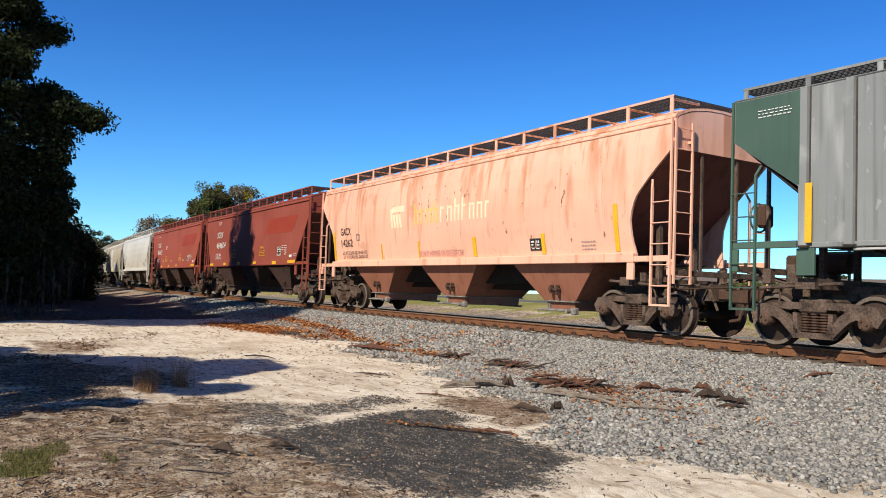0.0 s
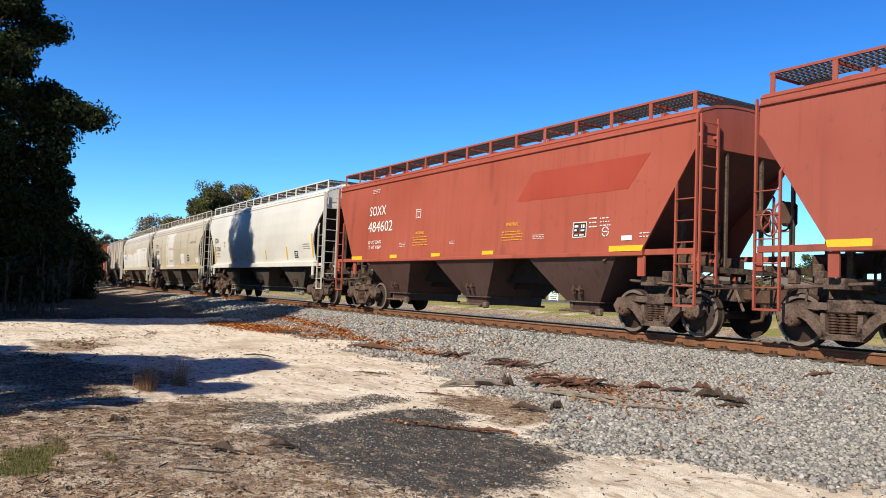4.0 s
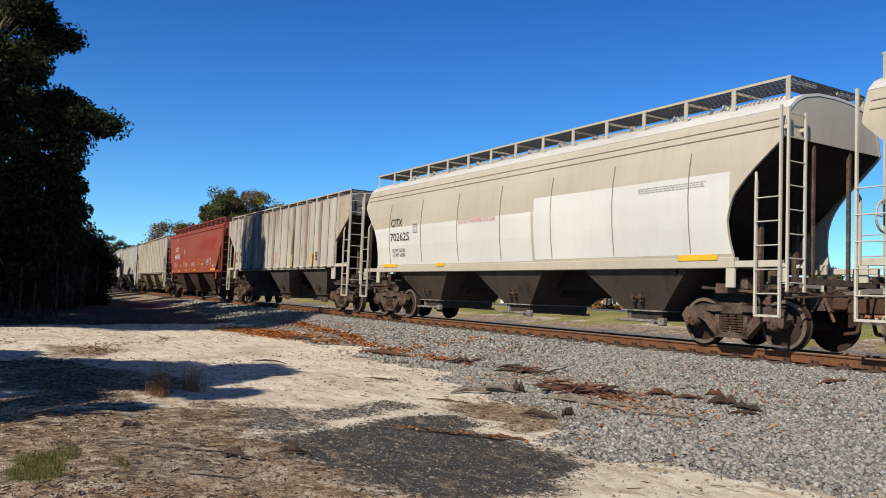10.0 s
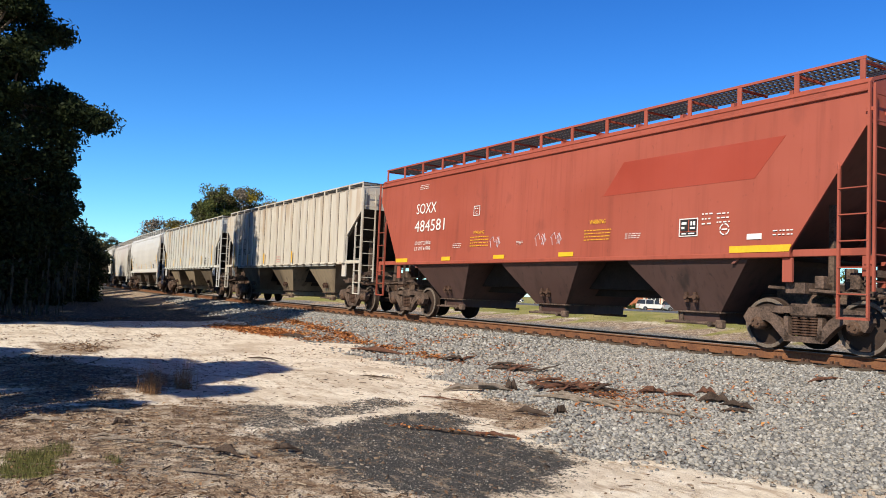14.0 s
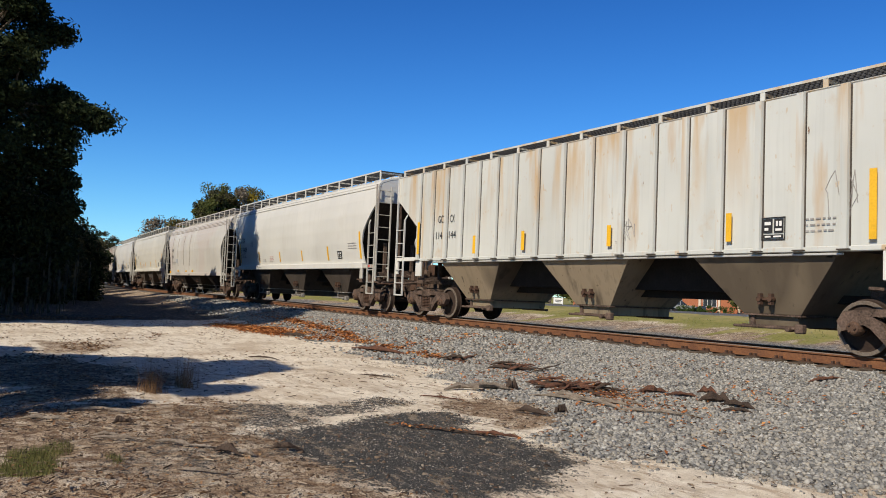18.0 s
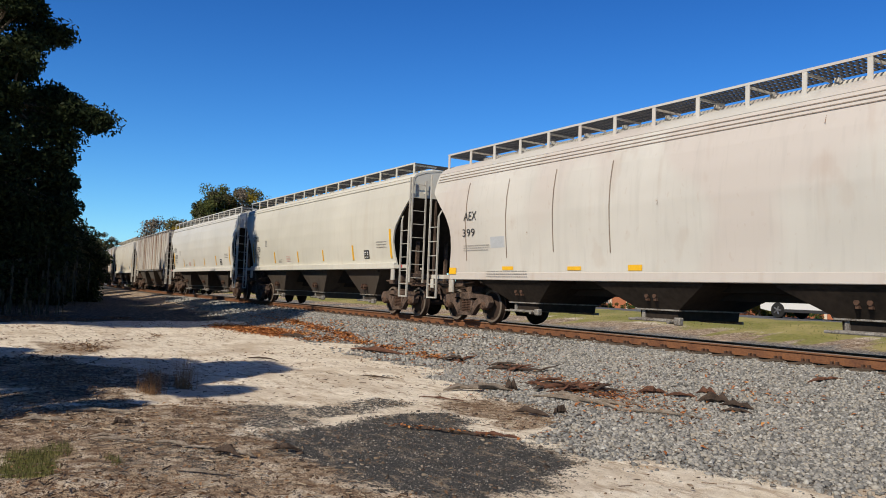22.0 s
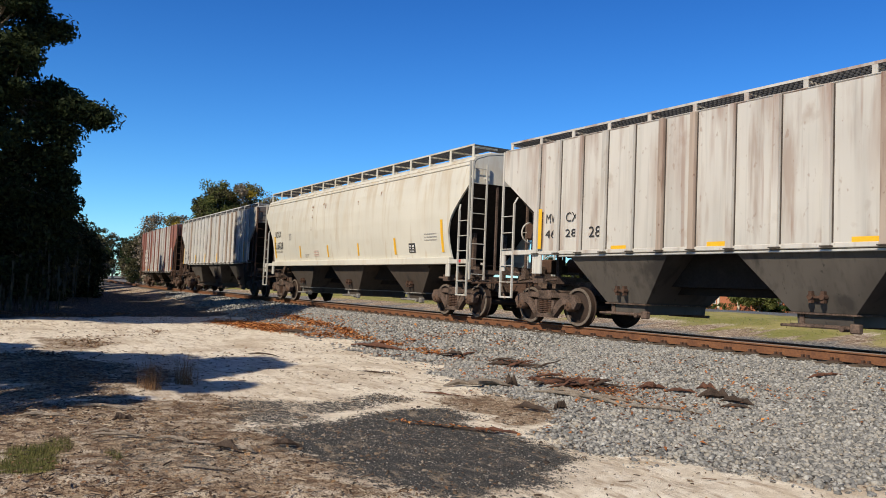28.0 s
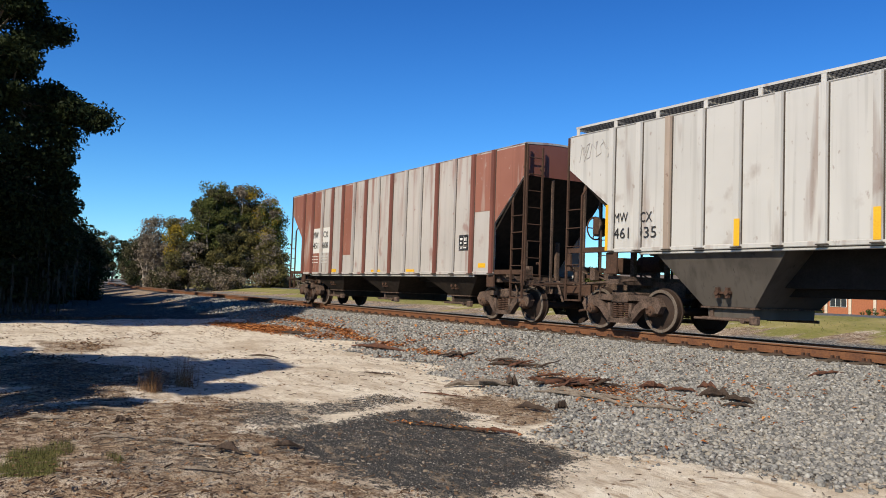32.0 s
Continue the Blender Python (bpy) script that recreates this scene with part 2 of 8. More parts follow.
# lat: half width by height
K_SMOOTH = kind("smooth", 1.54, 4.38, [(1.5, 1.37), (1.7, 1.395), (2.0, 1.45), (2.4, 1.51), (2.9, 1.55), (3.4, 1.55), (3.9, 1.51), (4.38, 1.42)], ROUND_CUT,
                [(1.42, 4.38), (1.36, 4.47), (1.0, 4.6), (0.5, 4.68), (0.0, 4.7)], 4.85, 3, band=0.13)
K_BULGE = kind("bulged", 1.52, 4.30, [(1.5, 1.46), (1.8, 1.50), (2.3, 1.57), (2.8, 1.60), (3.3, 1.58), (3.7, 1.52), (4.05, 1.43), (4.30, 1.33)], ROUND_CUT,
               [(1.33, 4.30), (1.16, 4.46), (0.9, 4.58), (0.5, 4.66), (0.0, 4.68)], 4.90, 3)
K_BULGELOW = kind("bulged_low", 1.22, 4.30, [(1.2, 1.49), (1.5, 1.50), (1.8, 1.52), (2.3, 1.57), (2.8, 1.60), (3.3, 1.58), (3.7, 1.52), (4.05, 1.43), (4.30, 1.33)],
                  [(1.2, 1.0)] + ROUND_CUT, [(1.33, 4.30), (1.16, 4.46), (0.9, 4.58), (0.5, 4.66), (0.0, 4.68)], 4.90, 3)
K_FLAT = kind("flat", 1.66, 4.36, [(1.6, 1.55), (4.36, 1.46)], STEEP_CUT,
              [(1.46, 4.36), (1.40, 4.43), (1.0, 4.55), (0.5, 4.62), (0.0, 4.64)], 4.80, 3, band=0.16)
K_RIB = kind("ribbed", 1.74, 4.40, [(1.6, 1.49), (4.40, 1.49)], SLANT_CUT,
             [(1.49, 4.40), (1.44, 4.42), (0.9, 4.50), (0.5, 4.53), (0.0, 4.54)], 4.60, 3, ribs=1)
K_RIBLOW = kind("ribbed_low", 1.25, 4.52, [(1.2, 1.50), (4.52, 1.50)], [(1.2, 1.26), (2.55, 1.26), (3.7, 0.0)],
                [(1.50, 4.52), (1.44, 4.54), (0.9, 4.58), (0.5, 4.60), (0.0, 4.60)], 4.60, 3, ribs=1)


def side_sheet(k, half, sgn, nx=26):
    """One bent side plate with its cut-back ends and a real thickness."""
    bm = bmesh.new()
    zs = sorted({round(z, 3) for z in [k.sill, k.eave] + [z for z, _ in k.inset + k.lat] + list(np.linspace(k.sill, k.eave, 12)) if k.sill <= z <= k.eave})
    grids = []
    for off in (0.0, 0.05):
        g = []
        for z in zs:
            e = half - lerp_table(k.inset, z)
            y = -sgn * (lerp_table(k.lat, z) - off)
            g.append([bm.verts.new((-e + 2 * e * i / nx, y, z)) for i in range(nx + 1)])
        grids.append(g)
    for gi, g in enumerate(grids):
        for a, b in zip(g, g[1:]):
            for i in range(nx):
                q = (a[i], a[i + 1], b[i + 1], b[i])
                bm.faces.new(q if (gi == 0) == (sgn > 0) else q[::-1])
    o, n = grids
    loop = lambda g: g[0] + [r[-1] for r in g[1:-1]] + g[-1][::-1] + [r[0] for r in g[-2:0:-1]]
    lo, li = loop(o), loop(n)
    for i in range(len(lo)):
        j = (i + 1) % len(lo)
        bm.faces.new((lo[i], li[i], li[j], lo[j]) if sgn > 0 else (lo[j], li[j], li[i], lo[i]))
    return smooth(bm)


def roof_sheet(k, half):
    bm = bmesh.new()
    roof = [(k.roof[0][0] + 0.018, k.roof[0][1] - 0.012)] + k.roof[1:]
    pts = [(-y, z) for y, z in roof] + [(y, z) for y, z in roof[-2::-1]]
    rows = []
    for x in (-half, half):
        rows.append([bm.verts.new((x, y, z)) for y, z in pts])
        rows.append([bm.verts.new((x, y * 0.97, z - 0.05)) for y, z in pts])
    a, a2, b, b2 = rows
    for i in range(len(pts) - 1):
        bm.faces.new((a[i], b[i], b[i + 1], a[i + 1])), bm.faces.new((a2[i + 1], b2[i + 1], b2[i], a2[i]))
        bm.faces.new((a[i + 1], a2[i + 1], a2[i], a[i])), bm.faces.new((b[i], b2[i], b2[i + 1], b[i + 1]))
    bm.faces.new((a[0], a2[0], b2[0], b[0])), bm.faces.new((a[-1], b[-1], b2[-1], a2[-1]))
    return smooth(bm, 30)


def end_sheet(k, half, sgn):
    """The upright end above and the slope sheet below it."""
    bm = bmesh.new()
    top = k.inset[-1][0]
    yt = lerp_table(k.lat, top) - 0.055
    pts = [(-yt, top)] + [(-y + 0.055, z - 0.055) for y, z in k.roof] + [(y - 0.055, z - 0.055) for y, z in k.roof[-2::-1]] + [(yt, top)]
    x0, x1 = half - 0.06, half - 0.01
    a = [bm.verts.new((sgn * x1, y, z)) for y, z in pts]
    b = [bm.verts.new((sgn * x0, y, z)) for y, z in pts]
    bm.faces.new(a), bm.faces.new(b[::-1])
    for i in range(len(pts)):
        j = (i + 1) % len(pts)
        bm.faces.new((a[i], b[i], b[j], a[j]))
    bmesh.ops.recalc_face_normals(bm, faces=bm.faces)
    return bm


def slope_sheet(k, half, sgn):
    """The slanted floor sheet under the car's end."""
    bm = bmesh.new()
    top = k.inset[-1][0] - 0.004
    yt = lerp_table(k.lat, top) - 0.055
    x1 = half - 0.01
    ys = lerp_table(k.lat, k.sill) - 0.06
    low, xin = k.sill - 0.15, half - 2.45
    c = [bm.verts.new(v) for v in ((sgn * x1, -yt, top), (sgn * x1, yt, top), (sgn * xin, ys, low), (sgn * xin, -ys, low))]
    d = [bm.verts.new((v.co.x - sgn * 0.07, v.co.y, v.co.z)) for v in c]
    bm.faces.new(c), bm.faces.new(d[::-1])
    for i in range(4):
        j = (i + 1) % 4
        bm.faces.new((c[i], d[i], d[j], c[j]))
    bmesh.ops.recalc_face_normals(bm, faces=bm.faces)
    return bm


def bay_at(half, i):
    return (i - 1) * 4.55 * half / 8.4 + 0.12


def bay_sheet(k, half, i):
    """One discharge hopper under the sill, narrowing to its outlet, with a short neck below."""
    bm = bmesh.new()
    xc = bay_at(half, i)
    rings = []
    for tw, ty, z in ((1.50, lerp_table(k.lat, k.sill) - 0.07, k.sill - 0.01), (1.44, lerp_table(k.lat, k.sill) - 0.10, k.sill - 0.12),
                      (0.58, 1.02, 0.62), (0.50, 0.98, 0.60), (0.50, 0.95, 0.40)):
        rings.append([bm.verts.new((xc + sx * tw, sy * ty, z)) for sx, sy in ((-1, -1), (1, -1), (1, 1), (-1, 1))])
    bm.faces.new(rings[0]), bm.faces.new(rings[-1][::-1])
    for p, q in zip(rings, rings[1:]):
        for a in range(4):
            b = (a + 1) % 4
            bm.faces.new((q[a], q[b], p[b], p[a]))
    return bm


def floor_sheet(k, half):
    """A block in place of the ridged slope sheets between the hoppers."""
    bm = bmesh.new()
    e = bay_at(half, 2) + 1.2
    prism(bm, [(-e, k.sill - 0.02), (-e + 0.6, 1.0), (e - 0.6, 1.0), (e, k.sill - 0.02)], -0.62, 0.62)
    y = lerp_table(k.lat, k.sill) - 0.12
    box(bm, -half + 1.4, half - 1.4, -y, y, k.sill - 0.03, k.sill - 0.01)
    bmesh.ops.recalc_face_normals(bm, faces=bm.faces)
    return bm


def gate_sheet(k, half, i):
    """The outlet gate: a lip on the neck, the slide frame, its rack shaft and pinion."""
    xc = bay_at(half, i)
    bm = boxes((xc - 0.60, xc + 0.60, -1.06, 1.06, 0.585, 0.615), (xc - 0.44, xc - 0.36, -1.0, 1.0, 0.36, 0.60), (xc - 0.60, xc + 0.30, -1.03, -0.965, 0.37, 0.42), (xc - 0.56, xc + 0.56, 0.97, 1.04, 0.34, 0.40))
    rod(bm, (xc - 0.75, -1.06, 0.38), (xc + 0.62, -1.06, 0.38), 0.026, 8)
    box(bm, xc + 0.52, xc + 0.68, -1.13, -0.99, 0.30, 0.46, 0.02)
    rod(bm, (xc + 0.40, -1.15, 0.37), (xc + 0.40, -0.93, 0.37), 0.05, 8)
    return bm


def crank_sheet():
    """A small capstan bracket on the hopper's side."""
    bm = boxes((-0.16, 0.16, -0.03, 0.03, -0.02, 0.02), (-0.14, -0.08, -0.06, 0.02, -0.1, 0.1), (0.08, 0.14, -0.06, 0.02, -0.1, 0.1))
    rod(bm, (-0.11, -0.08, 0.0), (-0.11, 0.05, 0.0), 0.05, 8)
    rod(bm, (0.11, -0.08, 0.0), (0.11, 0.05, 0.0), 0.05, 8)
    return bm


def sill_sheet(k, half, sgn):
    ys = lerp_table(k.lat, k.sill)
    e = half - lerp_table(k.inset, k.sill)
    ys = max(ys, 1.49)
    y0, y1 = sorted((-sgn * (ys + 0.012), -sgn * (ys - 0.16)))
    return boxes((-e, e, y0, y1, k.sill - 0.06, k.sill + (0.14 if k.name in ('smooth', 'bulged', 'bulged_low') else 0.03)), bevel=0.012)


def end_frame(k, half, sgn):
    """End platform underneath: draft sill, bolster, posts, struts and pipes."""
    z0 = min(k.sill - 0.30, 1.30)
    bs = [(*sorted((sgn * (half - 2.4), sgn * (half + 0.02))), -0.30, 0.30, 0.74, 1.08),
          (*sorted((sgn * (half - 1.50), sgn * (half - 1.14))), -1.36, 1.36, 1.0, 1.18),
          (*sorted((sgn * (half - 0.12), sgn * (half + 0.04))), -1.40, 1.40, z0 - 0.02, z0 + 0.09)]
    for sy in (-0.55, 0.55):
        bs.append((*sorted((sgn * (half - 0.10), sgn * (half - 0.04))), sy - 0.03, sy + 0.03, z0, k.inset[-1][0]))
        bs.append((*sorted((sgn * (half - 1.2), sgn * (half - 1.1))), sy - 0.05, sy + 0.05, 1.05, k.sill + 0.9))
    bm = boxes(*bs)
    for y0 in (-1.2, -0.9, 0.9, 1.2):
        rod(bm, (sgn * (half - 0.05), y0, z0), (sgn * (half - 0.9), y0 * 0.6, 1.02), 0.022)
    rod(bm, (sgn * (half - 0.02), -1.3, 1.02), (sgn * (half - 0.02), 1.3, 1.02), 0.025)
    rod(bm, (sgn * (half - 1.9), -1.25, 1.10), (sgn * (half + 0.1), -1.2, 0.98), 0.03)
    rod(bm, (sgn * (half + 0.06), -0.4, 0.98), (sgn * (half + 0.25), -0.38, 0.55), 0.03)
    rod(bm, (sgn * (half - 0.75), -1.15, 1.0), (sgn * (half - 0.65), -1.1, 0.62), 0.02)
    for x, y0, h in ((0.35, -1.05, 0.26), (0.62, -0.75, 0.34), (0.9, -1.15, 0.2), (0.5, 0.8, 0.3)):
        box(bm, *sorted((sgn * (half - x), sgn * (half - x - 0.16))), y0 - 0.08, y0 + 0.08, 1.08, 1.10 + h, 0.015)
    return bm


def platform_edge(k, half, sgn, sy):
    """The light side stubs of the platform and the jacking plates at the body's ends."""
    e = half - lerp_table(k.inset, k.sill)
    z0 = min(k.sill - 0.26, 1.34)
    ya, yb = sorted((sy * 1.44, sy * 1.50))
    bar = k.sill - 0.05
    return boxes((*sorted((sgn * (e + 0.022), sgn * (half + 0.0))), ya, yb, bar, bar + 0.12),
                 (*sorted((sgn * (half - 0.10), sgn * (half + 0.05))), ya, yb, z0 - 0.06, bar - 0.004),
                 (*sorted((sgn * (e - (0.30 if k.ribs else 0.17)), sgn * (e + 0.02))), ya, yb, z0 - (0.12 if k.ribs else 0.16), k.sill - 0.065), bevel=0.008)


def ladder_sheet(k, half, sx, sy):
    """Corner ladder: the tall corner stile, the short inner one, and their rungs, bent out on brackets."""
    bm = bmesh.new()
    y = sy * (lerp_table(k.lat, 2.6) + 0.04)
    xo, xi = sx * (half + 0.02), sx * (half - 0.46)
    tallz = k.eave - 0.03
    z0 = 0.62
    for x, za, zb in ((xo, 1.0, tallz), (xi, z0, 3.0)):
        box(bm, x - 0.019, x + 0.019, *sorted((y, y - sy * 0.05)), za, zb)
    box(bm, xo - 0.019, xo + 0.019, *sorted((y, y - sy * 0.05)), z0, 1.0)
    rod(bm, (xi, y - sy * 0.02, 2.99), (xi - sx * 0.06, y - sy * 0.09, 3.16), 0.024)
    box(bm, *sorted((xi - sx * 0.02, xo + sx * 0.02)), *sorted((y, y - sy * 0.05)), z0 - 0.02, z0 + 0.02)
    for z in np.arange(1.0, 3.0, 0.42):
        rod(bm, (xi, y, z), (xo, y, z), 0.0125)
    return bm


def end_ladder(k, half, sx, sy):
    bm = bmesh.new()
    x = sx * (half + 0.09)
    ya, yb = sy * 1.50, sy * 1.02
    for y in (ya, yb):
        box(bm, x - 0.02, x + 0.02, y - 0.022, y + 0.022, 1.05, k.eave - (0.06 if y == ya else 0.1))
    for z in np.arange(1.2, k.eave, 0.42):
        rod(bm, (x, ya, z), (x, yb, z), 0.0125)
    for z in (1.5, 3.9):
        for y in (ya, yb):
            box(bm, *sorted((sx * (half - 0.05), x)), y - 0.02, y + 0.02, z - 0.03, z + 0.03)
    return bm


def walk_span(k):
    """Inner and outer edge of the roof walk."""
    y1 = k.roof[1][0] - 0.03
    return y1 - (0.50 if k.ribs else 0.80), y1


def board_sheet(k, half):
    """Roof walk: open grating on both roof edges and across the ends."""
    bm = bmesh.new()
    z, h = k.board, half - 0.12
    y0, y1 = walk_span(k)
    for sy in (-1, 1):
        for y in (y0, y0 + 0.25 * (y1 - y0), y0 + 0.5 * (y1 - y0), y0 + 0.75 * (y1 - y0), y1):
            t = 0.02 if y in (y0, y1) else 0.006
            box(bm, -h, h, sy * y - t / 2, sy * y + t / 2, z - 0.04, z)
        n = int(2 * h / 0.10)
        for i in range(n + 1):
            x = -h + 2 * h * i / n
            box(bm, x - 0.012, x + 0.012, *sorted((sy * y0, sy * y1)), z - 0.032, z - 0.004)
    for sx in (-1, 1):
        for i in range(9):
            x = sx * (h - 0.07 * i)
            box(bm, x - 0.01, x + 0.01, -y0, y0, z - 0.032, z - 0.004)
    return bm


def stanchion_sheet(k, sy):
    """One roof-walk bracket, standing on the roof's edge."""
    bm = bmesh.new()
    y0, y1 = walk_span(k)
    box(bm, -0.045, 0.045, sy * (y1 + 0.006) - 0.012, sy * (y1 + 0.006) + 0.012, k.eave - 0.02, k.board + 0.012)
    box(bm, -0.02, 0.02, *sorted((sy * y0, sy * y1)), k.board - 0.085, k.board - 0.045)
    return bm


def hatch_sheet(k, half):
    bm = boxes((-half + 0.8, half - 0.8, -0.34, 0.34, k.roof[-1][1] - 0.06, k.roof[-1][1] + 0.14), bevel=0.03)
    for x in np.arange(-half + 1.4, half - 1.0, 1.3):
        box(bm, x - 0.04, x + 0.04, -0.40, 0.40, k.roof[-1][1], k.roof[-1][1] + 0.19)
    return bm


def rib_sheet(k, sgn):
    y = lerp_table(k.lat, 3.0)
    bm = bmesh.new()
    za, zb = k.sill - 0.02, k.eave - 0.02
    pts = [(-0.072, 0), (-0.062, 0.07), (0.062, 0.07), (0.072, 0)]
    lo = [bm.verts.new((x, -sgn * (y + d), za)) for x, d in pts]
    hi = [bm.verts.new((x, -sgn * (y + d), zb)) for x, d in pts]
    for i in range(3):
        q = (lo[i], lo[i + 1], hi[i + 1], hi[i])
        bm.faces.new(q if sgn > 0 else q[::-1])
    bm.faces.new(hi if sgn > 0 else hi[::-1]), bm.faces.new(lo[::-1] if sgn > 0 else lo)
    return bm


def rib_shade(k, sgn):
    """A dark line for the shaded flank of a rib, and its foot bracket."""
    y = lerp_table(k.lat, 3.0)
    return boxes((0.073, 0.098, *sorted((-sgn * (y + 0.010), -sgn * (y - 0.02))), k.sill + 0.02, k.eave - 0.03), (-0.10, 0.10, *sorted((-sgn * (y + 0.085), -sgn * (y - 0.02))), k.sill - 0.045, k.sill - 0.022))


def frame_sheet(sgn):
    """Truck side frame: bowed top chord, slanted legs, window and spring seat."""
    bm = bmesh.new()
    y0, y1 = sorted((-sgn * 0.98, -sgn * 1.14))
    # end jaws and chord as prisms of a few convex pieces
    for pts in ([(-0.62, 0.66), (0.62, 0.66), (0.55, 0.78), (-0.55, 0.78)],
                [(-1.18, 0.56), (-1.08, 0.40), (-0.74, 0.52), (-0.60, 0.66), (-0.55, 0.78), (-1.06, 0.73)],
                [(1.18, 0.56), (1.06, 0.73), (0.55, 0.78), (0.60, 0.66), (0.74, 0.52), (1.08, 0.40)],
                [(-0.74, 0.52), (-0.62, 0.46), (-0.34, 0.18), (-0.22, 0.24), (-0.46, 0.56), (-0.60, 0.66)],
                [(0.74, 0.52), (0.60, 0.66), (0.46, 0.56), (0.22, 0.24), (0.34, 0.18), (0.62, 0.46)],
                [(-0.36, 0.17), (0.36, 0.17), (0.34, 0.27), (-0.34, 0.27)],
                [(-0.36, 0.60), (-0.28, 0.60), (-0.26, 0.25), (-0.34, 0.25)],
                [(0.36, 0.60), (0.34, 0.25), (0.26, 0.25), (0.28, 0.60)]):
        prism(bm, pts, y0, y1)
    bmesh.ops.recalc_face_normals(bm, faces=bm.faces)
    return bm


def spring_sheet(sgn):
    bm = bmesh.new()
    for x in (-0.17, 0.0, 0.17):
        m = Matrix.Translation((x, -sgn * 1.06, 0))
        prof = []
        for i in range(7):
            z = 0.28 + i * 0.047
            prof += [(0.05, z), (0.08, z + 0.012), (0.08, z + 0.030), (0.05, z + 0.042)]
        rings = []
        for r, z in prof:
            rings.append([bm.verts.new(m @ Vector((r * math.cos(a * math.pi / 4), r * math.sin(a * math.pi / 4), z))) for a in range(8)])
        for p, q in zip(rings, rings[1:]):
            for i in range(8):
                bm.faces.new((p[i], p[(i + 1) % 8], q[(i + 1) % 8], q[i]))
    return bm


def bolster_sheet():
    bm = boxes((-0.24, 0.24, -1.16, 1.16, 0.60, 0.84), (-0.36, 0.36, -0.36, 0.36, 0.80, 0.96), bevel=0.03)
    for sx in (-0.62, 0.62):
        box(bm, sx - 0.05, sx + 0.05, -0.85, 0.85, 0.40, 0.52)
    return bm


def box_sheet():
    """Bearing end cap with its bolts, on the axle's end."""
    bm = bmesh.new()
    lathe(bm, [(0.0, -1.20), (0.07, -1.20), (0.10, -1.18), (0.12, -1.12), (0.12, -1.0)], 14)
    for i in range(3):
        a = i * 2.094
        rod(bm, (0.06 * math.cos(a), -1.23, 0.06 * math.sin(a)), (0.06 * math.cos(a), -1.18, 0.06 * math.sin(a)), 0.018, 6)
    return bm


def wheelset_sheet():
    bm = bmesh.new()
    for sy in (-1, 1):
        prof = [(0.12, 0.90), (0.14, 0.86), (0.20, 0.83), (0.36, 0.80), (0.40, 0.845), (0.445, 0.845), (0.457, 0.83), (0.462, 0.72), (0.488, 0.715), (0.488, 0.69), (0.40, 0.685), (0.37, 0.72), (0.2, 0.745), (0.12, 0.72)]
        lathe(bm, [(r, sy * y) for r, y in (prof if sy > 0 else prof)], 32)
    rod(bm, (0, -1.14, 0), (0, 1.14, 0), 0.085, 12)
    bmesh.ops.recalc_face_normals(bm, faces=bm.faces)
    return smooth(bm, 35)


def rim_sheet(sgn):
    """The dusty outer face of a wheel's rim, standing a little proud."""
    bm = bmesh.new()
    prof = [(0.385, 0.838), (0.392, 0.852), (0.448, 0.852), (0.455, 0.838)]
    rings = [[bm.verts.new((r * math.cos(2 * math.pi * i / 32), -sgn * y, r * math.sin(2 * math.pi * i / 32))) for i in range(32)] for r, y in prof]
    for p, q in zip(rings, rings[1:]):
        for i in range(32):
            bm.faces.new((p[i], p[(i + 1) % 32], q[(i + 1) % 32], q[i]))
    bmesh.ops.recalc_face_normals(bm, faces=bm.faces)
    return bm


def coupler_sheet(sgn):
    bm = boxes((*sorted((sgn * 0.0, sgn * 0.62)), -0.10, 0.10, 0.76, 0.98), (*sorted((sgn * 0.55, sgn * 0.98)), -0.17, 0.17, 0.70, 1.02), bevel=0.03)
    rod(bm, (sgn * 0.72, -0.1, 0.74), (sgn * 0.82, -0.12, 0.38), 0.035)
    rod(bm, (sgn * 0.82, -0.12, 0.38), (sgn * 1.05, -0.1, 0.34), 0.035)
    rod(bm, (sgn * 0.15, -1.45, 0.95), (sgn * 0.45, -0.2, 1.02), 0.018)
    return bm


def brake_wheel_sheet(half):
    bm = bmesh.new()
    m = Matrix.Translation((half + 0.20, 0.45, 2.35)) @ Matrix.Rotation(radians(90), 4, 'Z')
    n = 20
    for i in range(n):
        a, b = 2 * math.pi * i / n, 2 * math.pi * (i + 1) / n
        rod(bm, m @ Vector((0.27 * math.cos(a), 0, 0.27 * math.sin(a))), m @ Vector((0.27 * math.cos(b), 0, 0.27 * math.sin(b))), 0.02)
    for i in range(5):
        a = 2 * math.pi * i / 5
        rod(bm, m @ Vector((0, 0, 0)), m @ Vector((0.27 * math.cos(a), 0, 0.27 * math.sin(a))), 0.014)
    return bm


def brake_gear_sheet(half):
    bm = boxes((half - 0.02, half + 0.16, 0.28, 0.62, 2.15, 2.60), bevel=0.05)
    rod(bm, (half + 0.05, 0.45, 1.1), (half + 0.05, 0.45, 2.2), 0.02)
    return bm


def reservoir_sheet(half):
    bm = bmesh.new()
    rod(bm, (half - 1.0, -0.62, 1.52), (half - 0.3, -0.62, 1.52), 0.19, 16)
    return bm


def valve_sheet(half):
    bm = boxes((half - 0.85, half - 0.45, 0.1, 0.6, 1.25, 1.62), (half - 0.75, half - 0.55, -0.15, 0.1, 1.3, 1.5), bevel=0.04)
    return bm


TRAIN, WHEELSETS, KINDS = [], [], []
RIBS_AT = [0.47, 1.40, 2.27, 3.06, 3.87, 4.67, 5.45, 6.21, 6.97]


